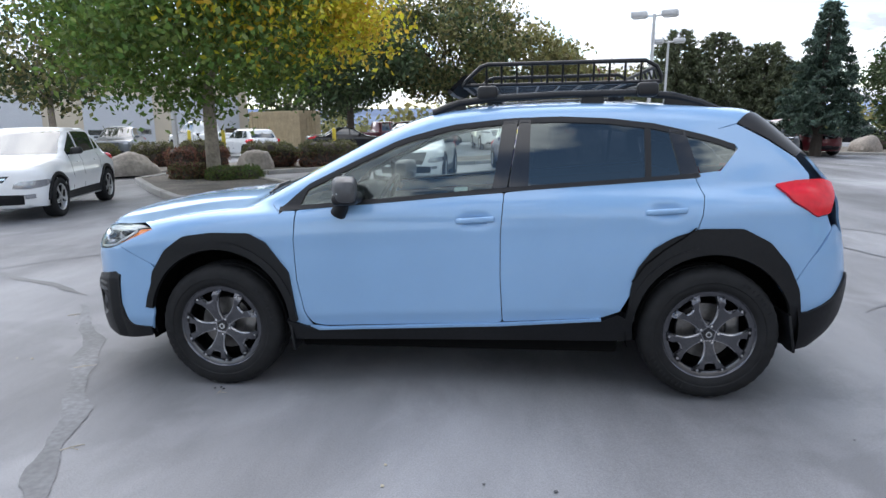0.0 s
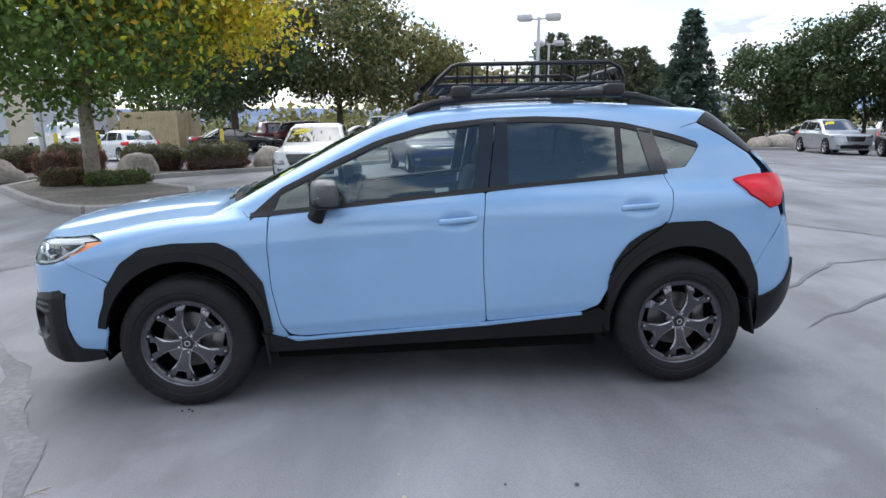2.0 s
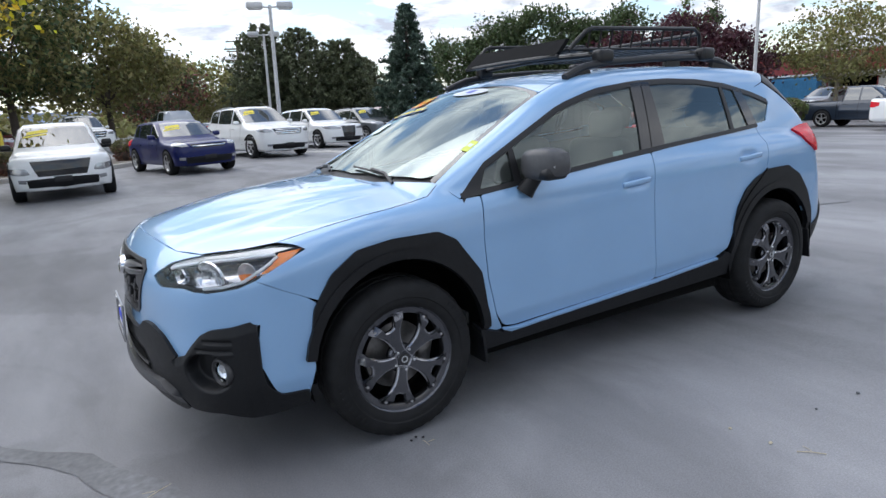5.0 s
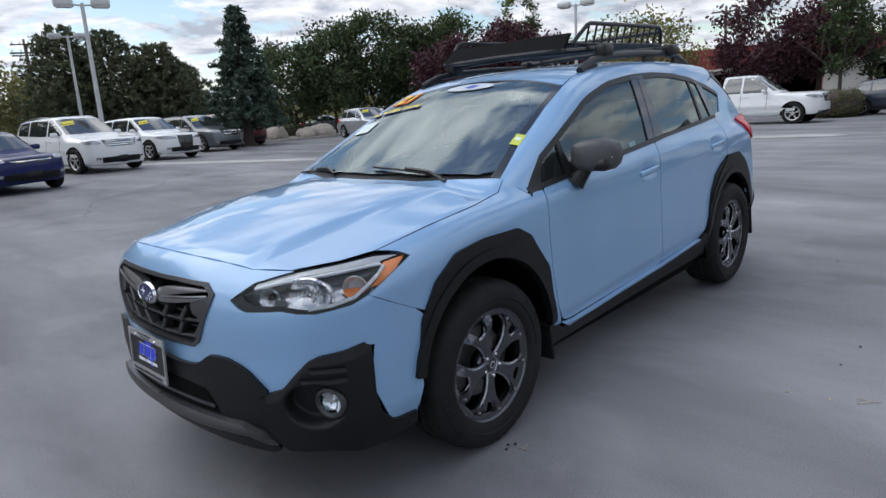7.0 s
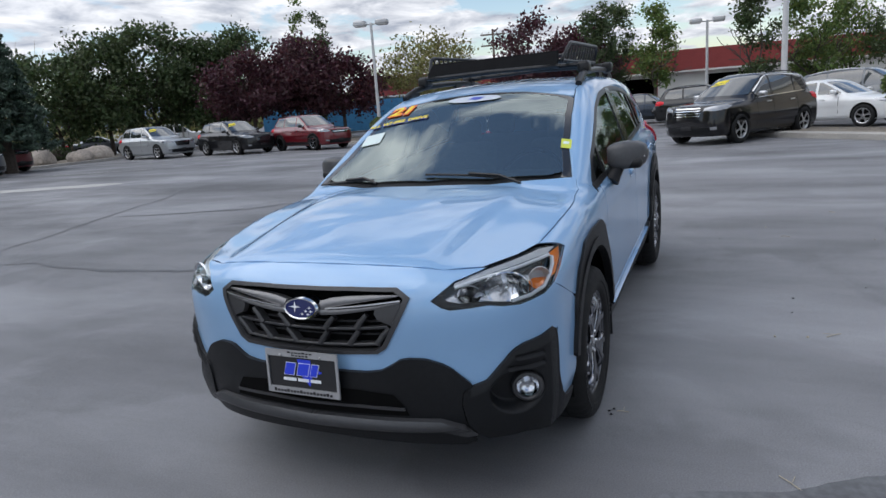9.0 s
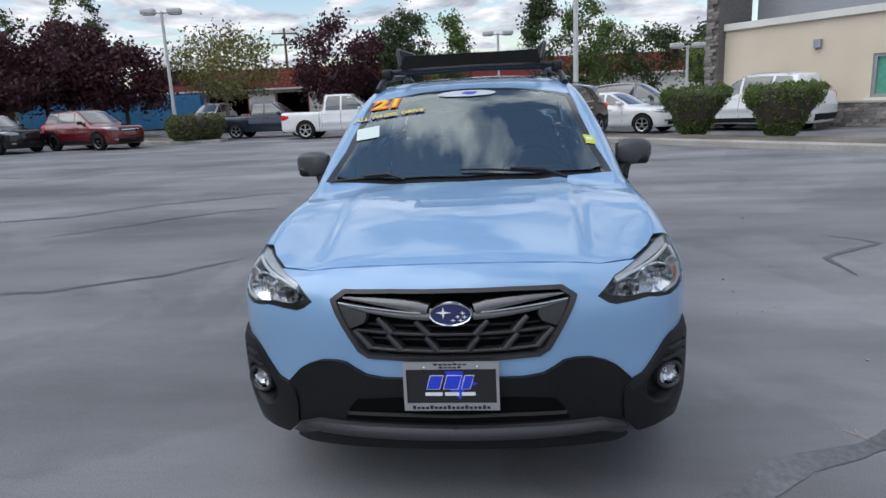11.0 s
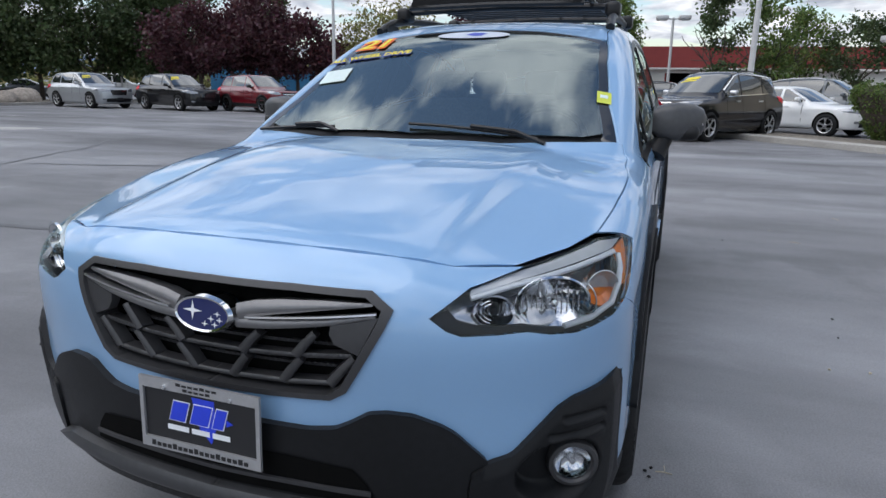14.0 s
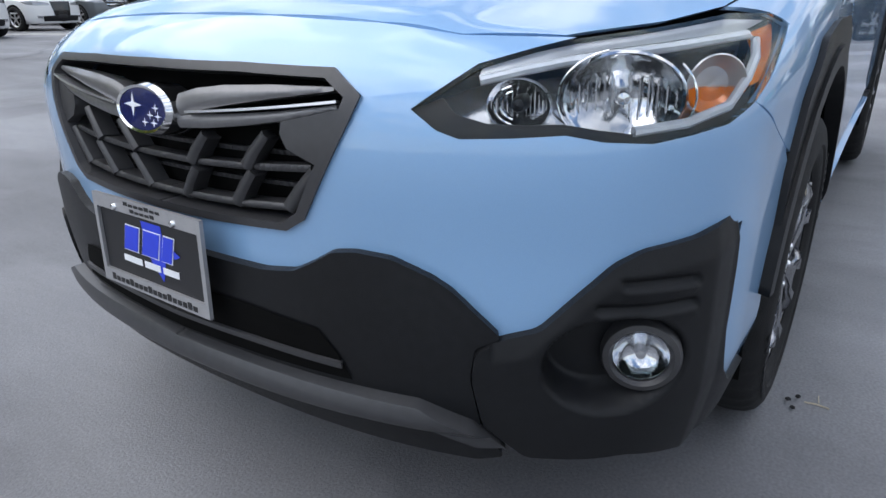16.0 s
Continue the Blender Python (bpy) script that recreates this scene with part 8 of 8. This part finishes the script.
M_GREENGL = mat("green_blind_glass", (0.10, 0.34, 0.26), 0.25, 0, 0.15, 8, coat=0.7)
M_ROLLER = mat("white_roller_door", (0.60, 0.62, 0.65), 0.6, 0, 0.04, 10)
M_TAN = mat("tan_container_steel", (0.42, 0.33, 0.20), 0.6, 0, 0.06, 8, stain=0.1)
M_BLUEBOX = mat("blue_container_steel", (0.05, 0.22, 0.42), 0.6, 0, 0.06, 8, stain=0.1)
M_BOLLARD = mat("yellow_bollard_paint", (0.62, 0.48, 0.04), 0.5, 0, 0.08, 20, stain=0.1)
M_POLE = mat("weathered_timber_pole", (0.13, 0.10, 0.08), 0.9, 0, 0.2, 20)


def lamp(x, y, h, heads=2, r=0.09, turn=0, label="tall pale car park lamp with two box heads"):
    root = empty("street_lamp", place(x, y, turn), label, "street lamp", "car park lamps")
    part("base", lathe(bmesh.new(), [(0.0, 0.45), (0.24, 0.45), (0.26, 0.42), (0.26, -0.1)], 18, "Z"), M_CONC, root, "round concrete foot")
    part("pole", tube(bmesh.new(), [(0, 0, 0.4), (0, 0, h)], r, 10, r * 0.7), M_GALV, root)
    for k in range(heads):
        s = 1 if k == 0 else -1
        part("arm", tube(bmesh.new(), [(0, 0, h - 0.08), (0, s * 0.32, h - 0.05)], 0.035, 6), M_GALV, root)
        head = part("lamp_head", box(bmesh.new(), (0.42, 0.62, 0.24), (0, s * 0.58, h), bevel=0.06, seg=3), M_GALV, root)
        part("diffuser", box(bmesh.new(), (0.34, 0.5, 0.05), (0, s * 0.58, h - 0.125), bevel=0.015), M_LAMPG, head)


lamp(5.5, 22.9, 5.65, turn=70)
lamp(8.7, 35.0, 6.1, turn=70)
lamp(25.0, 15.0, 5.9, turn=10)
lamp(35.0, -0.2, 5.1, turn=10)
lamp(30.5, -9.8, 3.6, turn=10)
lamp(20.2, -3.0, 8.5, 1, 0.10, label="tall pale lamp pole by the kerb")
lamp(31.2, 34.8, 6.2, 1, 0.07, label="small lamp among the trees")
lamp(22.0, 58.0, 6.5, 1, 0.08, label="lamp far off behind the pines")
post = empty("sign_post", place(-11.6, 17.3, 0), "white square steel post in the bed", "post")
part("post", box(bmesh.new(), (0.14, 0.14, 2.6), (0, 0, 1.3), bevel=0.01), M_GALV, post)
part("foot_plate", box(bmesh.new(), (0.34, 0.34, 0.03), (0, 0, 0.12), bevel=0.008), M_GALV, post)
for x, y in ((-10.6, 18.9), (-7.1, 21.5), (-3.9, 21.2), (-13.6, 22.0)):
    bo = empty("bollard", place(x, y, 0), "yellow steel bollard behind the bushes", "bollard", "yellow bollards")
    part("pipe", lathe(bmesh.new(), [(0.0, 1.42), (0.05, 1.40), (0.075, 1.34), (0.075, 0.0)], 14, "Z"), M_BOLLARD, bo)


def power_pole(x, y, h, turn):
    root = empty("power_pole", place(x, y, turn), "wooden power pole with cross-arms far off", "power pole", "power poles")
    part("pole", tube(bmesh.new(), [(0, 0, 0), (0, 0, h)], 0.16, 8, 0.11), M_POLE, root)
    for z in (h - 0.5, h - 1.6):
        part("cross_arm", box(bmesh.new(), (0.12, 2.6, 0.14), (0, 0, z)), M_POLE, root)
        for k in (-1.1, -0.4, 0.4, 1.1):
            part("insulator", lathe(bmesh.new(), [(0.0, 0.25), (0.05, 0.22), (0.05, 0.0)], 8, "Z", (0, k, z + 0.07)), M_GALV, root)


power_pole(62.4, 21.5, 8.6, 20)
power_pole(17.2, 74.9, 11.0, 60)
power_pole(14.5, 64.4, 9.0, 60)


def frame_at(x, y, dx, dy):
    """A frame on the lot: u runs along (dx, dy), v to its left, z up."""
    l = math.hypot(dx, dy)
    return place(x, y, math.degrees(math.atan2(dy, dx)))


# cream building with a stone foot, corner tower and a window with green blinds
B1 = frame_at(20.3, -8.1, -0.77, -0.64)
b1 = empty("cream_building", B1, "cream stucco building with stacked stone foot and grey roof box", "building")


def wall_piece(name, u0, u1, v0, v1, z0, z1, material, parent, label="", bevel=0.0):
    return part(name, box(bmesh.new(), (u1 - u0, v1 - v0, z1 - z0), ((u0 + u1) / 2, (v0 + v1) / 2, (z0 + z1) / 2), bevel=bevel), material, parent, label, smooth=False)


WU0, WU1, WZ0, WZ1 = 5.0, 8.6, 0.88, 2.15
wall_piece("wall", 0.2, WU0, -0.0, 0.3, -0.4, 3.40, M_CREAM, b1)
wall_piece("wall", WU1, 26.0, -0.0, 0.3, -0.4, 3.40, M_CREAM, b1)
wall_piece("wall", WU0, WU1, -0.0, 0.3, -0.4, WZ0, M_CREAM, b1)
wall_piece("wall", WU0, WU1, -0.0, 0.3, WZ1, 3.40, M_CREAM, b1)
wall_piece("wall", 0.2, 26.0, 11.7, 12.0, -0.4, 3.40, M_CREAM, b1)
wall_piece("wall", -0.1, 0.2, 0.3, 12.0, -0.4, 3.40, M_CREAM, b1)
wall_piece("roof", 0.3, 26.0, 0.0, 12.0, 3.40, 3.50, M_CORR, b1, "grey flat roof")
wall_piece("roof_trim", 0.21, 26.0, -0.14, 0.02, 3.32, 3.54, M_WHITEW, b1, "pale roof edge trim")
wall_piece("roof_box", 0.3, 5.6, 1.8, 8.0, 3.5, 4.7, M_CORR, b1, "grey metal roof box")
wall_piece("chimney", 5.8, 6.7, 3.0, 4.0, 3.5, 5.0, M_CREAM, b1, "cream chimney")
wall_piece("chimney_cap", 5.6, 6.9, 2.8, 4.2, 4.6, 4.75, M_CREAM, b1)
win = wall_piece("window", WU0 + 0.08, WU1 - 0.08, 0.12, 0.16, WZ0 + 0.08, WZ1 - 0.08, M_GREENGL, b1, "window with green vertical blinds")
for u0, u1, z0, z1 in ((WU0, WU1, WZ0, WZ0 + 0.10), (WU0, WU1, WZ1 - 0.10, WZ1), (WU0, WU0 + 0.10, WZ0 + 0.1, WZ1 - 0.1), (WU1 - 0.10, WU1, WZ0 + 0.1, WZ1 - 0.1), ((WU0 + WU1) / 2 - 0.04, (WU0 + WU1) / 2 + 0.04, WZ0 + 0.1, WZ1 - 0.1)):
    wall_piece("window_frame", u0, u1, 0.04, 0.14, z0, z1, M_CORR, b1)
for k in range(26):
    u = WU0 + 0.16 + k * (WU1 - WU0 - 0.32) / 25
    wall_piece("blind_slat", u - 0.035, u + 0.02, 0.175, 0.185, WZ0 + 0.1, WZ1 - 0.1, M_GREENGL, b1)
wall_piece("sill", WU0 - 0.15, WU1 + 0.15, -0.07, 0.02, WZ0 - 0.16, WZ0 - 0.02, M_WHITEW, b1, "pale window sill")
wl_ = wall_piece("wall_lamp", 3.3, 3.52, -0.16, -0.002, 2.45, 2.72, M_CORR, b1, "small wall lamp", 0.02)
part("downpipe", tube(bmesh.new(), [(5.6, -0.06, 3.3), (5.9, -0.10, 3.15), (7.2, -0.08, 2.9), (9.6, -0.08, 2.9), (9.6, -0.08, 0.0)], 0.06, 8), M_WHITEW, b1, "pale downpipe")
part("pipe_stub", tube(bmesh.new(), [(3.9, -0.9, 0.0), (3.9, -0.9, 0.85)], 0.05, 8), M_GALV, b1, "white pipe stub before the wall")
tower_core = wall_piece("tower_core", -0.30, 0.2, -0.42, 1.6, -0.4, 5.6, M_STONE, b1, "grey stone corner tower")
srng = random.Random(11)
stone_meshes = []
for k in range(6):
    w = (0.16, 0.24, 0.32, 0.40, 0.22, 0.30)[k]
    bm = box(bmesh.new(), (w - 0.012, 0.07, 0.105), (0, 0, 0))
    for v in bm.verts:
        v.co += Vector((srng.uniform(-0.008, 0.008), srng.uniform(-0.012, 0.012), srng.uniform(-0.008, 0.008)))
    ob = part("stone", bm, M_STONE, smooth=False)
    stone_meshes.append((w, ob.data))
    bpy.data.objects.remove(ob)


def stones(u0, u1, v, z0, z1, limit):
    n = 0
    z = z0
    while z < z1 and n < limit:
        u = u0 + srng.uniform(0, 0.1)
        while u < u1 and n < limit:
            w, me = srng.choice(stone_meshes)
            if u + w > u1 + 0.05:
                break
            o = new("stone", me)
            o.parent = b1
            o.matrix_basis = Matrix.Translation((u + w / 2, v - srng.uniform(0.0, 0.02), z + 0.06))
            u += w
            n += 1
        z += 0.115


stones(0.3, 11.5, -0.03, -0.1, 0.72, 300)
stones(-0.30, 0.2, -0.45, 0.3, 5.5, 120)
wall_piece("stone_foot", 0.21, 26.0, -0.05, -0.004, -0.4, 0.74, M_STONE, b1, "grey stacked stone foot")
wall_piece("foot_cap", 0.21, 26.0, -0.10, -0.004, 0.74, 0.79, M_CONC, b1, "pale stone cap")

# white building with garage openings under a red band
B2 = frame_at(43.5, 27.0, 0.12, -0.99)
b2 = empty("garage_building", B2, "long white garage building with a dark red fascia", "building")
Z0, ZW, ZT = -0.3, 2.55, 4.1
doors = [(5.0, 8.0), (10.2, 12.6), (15.3, 18.0), (21.0, 23.6), (27.0, 29.6), (32.5, 35.0)]
u = 0.0
for a, c in doors:
    wall_piece("wall", u, a, 0.0, 0.3, Z0, ZW, M_WHITEW, b2)
    wall_piece("wall", a, c, 0.0, 0.3, 2.3, ZW, M_WHITEW, b2)
    # an added black panel gives each doorway its indoor shade
    wall_piece("garage_interior", a - 0.2, c + 0.2, 3.0, 3.1, Z0, ZW, M_VOID, b2, "black panel for the shade inside the garage")
    wall_piece("door_jamb", a - 0.08, a, -0.03, 0.0, Z0, 2.3, M_REDBAND, b2)
    wall_piece("door_jamb", c, c + 0.08, -0.03, 0.0, Z0, 2.3, M_REDBAND, b2)
    u = c
wall_piece("wall", u, 44.0, 0.0, 0.3, Z0, ZW, M_WHITEW, b2)
wall_piece("fascia", -0.3, 44.3, -0.5, 0.3, ZW, ZT, M_REDBAND, b2, "dark red fascia band")
wall_piece("fascia_edge", -0.32, 44.3, -0.52, -0.5, ZW, ZW + 0.12, M_WHITEW, b2, "pale fascia edge")
wall_piece("wall", -0.0, 0.3, 0.3, 14.0, Z0, ZW, M_WHITEW, b2)
wall_piece("roof", -0.3, 44.3, 0.3, 14.0, ZW, ZT - 0.1, M_REDBAND, b2, "dark red roof edge")
wall_piece("wall", 0.0, 44.0, 13.7, 14.0, Z0, ZW, M_WHITEW, b2)

# white workshop with two roller doors
B3 = frame_at(-43.0, 37.5, 0.80, 0.60)
b3 = empty("workshop_building", B3, "pale workshop building with white roller doors", "building")
wall_piece("wall", -8.0, 24.0, 0.0, 12.0, -0.3, 5.6, M_CREAM, b3)
wall_piece("parapet", -8.2, 24.2, -0.15, 0.1, 5.6, 5.9, M_CONC, b3, "pale parapet")
for u0 in (-5.0, 3.0, 11.0, 18.0):
    d = wall_piece("roller_door", u0, u0 + 5.2, -0.09, -0.004, 0.0, 4.3, M_ROLLER, b3, "white roller door with dark panes")
    for k in range(8):
        wall_piece("slat", u0 + 0.02, u0 + 5.18, -0.12, -0.09, 0.06 + k * 0.53, 0.06 + k * 0.53 + 0.48, M_ROLLER, d)
    for k in range(4):
        wall_piece("door_pane", u0 + 0.25 + k * 1.22, u0 + 1.25 + k * 1.22, -0.135, -0.12, 1.18, 1.60, M_CARGLASS, d, "dark door pane")


def container(x, y, dx, dy, L, W, H, material, label):
    root = empty("shipping_container", frame_at(x, y, dx, dy), label, "container")
    wall_piece("shell", 0, L, 0, W, 0.1, H, material, root)
    for k in range(int(L / 0.28)):
        wall_piece("rib", 0.1 + k * 0.28, 0.22 + k * 0.28, -0.03, 0.0, 0.25, H - 0.15, material, root)
    for s in (0.25, 0.75):
        for k in range(4):
            wall_piece("door_panel", L, L + 0.03, W * s - W * 0.2, W * s + W * 0.2, 0.3 + k * 0.55, 0.3 + k * 0.55 + 0.45, material, root)
    for k in (0.3, 0.45, 0.55, 0.7):
        part("lock_bar", tube(bmesh.new(), [(L + 0.06, W * k, 0.2), (L + 0.06, W * k, H - 0.1)], 0.02, 6), material, root)


container(-20.4, 44.2, 0.93, -0.36, 5.0, 2.44, 2.75, M_TAN, "tan shipping container behind the lot")
container(38.0, 33.0, 0.35, -0.94, 12.0, 2.44, 2.4, M_BLUEBOX, "blue container behind the plum trees")

# mountains far off
def ridge(a0, a1, dist, base, top, seed, material, name, label):
    bm = bmesh.new()
    n = 90
    lo, hi = [], []
    for k in range(n + 1):
        a = radians(a0 + (a1 - a0) * k / n)
        h = top * (0.62 + 0.38 * noise.noise(Vector((k * 0.06, seed, 0))) + 0.12 * noise.noise(Vector((k * 0.3, seed, 3))))
        lo.append(bm.verts.new((dist * math.cos(a), dist * math.sin(a), base)))
        hi.append(bm.verts.new((dist * 1.12 * math.cos(a), dist * 1.12 * math.sin(a), h)))
    for k in range(n):
        bm.faces.new((lo[k], lo[k + 1], hi[k + 1], hi[k]))
    tagged(part(name, bm, material), label, "mountains", kind="structure")


M_MOUNT = mat("hazy_blue_hills", (0.15, 0.20, 0.30), 1.0, 0, 0.25, 0.02, stain=0.2, stain_scale=0.006)
ridge(-60, 140, 1250, -6, 62, 2, M_MOUNT, "backdrop", "hazy blue hills on the horizon")
# a far belt of trees and scrub closes the view
belt_rng = np.random.default_rng(77)
cs = []
for k in range(420):
    a = math.radians(belt_rng.uniform(-40, 128))
    d = belt_rng.uniform(85, 135)
    x, y = d * math.cos(a) - 2, d * math.sin(a)
    hh = belt_rng.uniform(1.0, 4.6)
    cs += [(x, y, ground_z(x, y) + hh * t) for t in (0.2, 0.55, 0.9)]
V, F = leaf_cloud(cs, 26000, 1.1, (1.5, 1.5, 0.7), belt_rng)
fb = cloud_part("far_woods", V, F, L_OLIVE, None)
tagged(fb, "distant olive scrub and trees round the lot", "trees", kind="stuff")
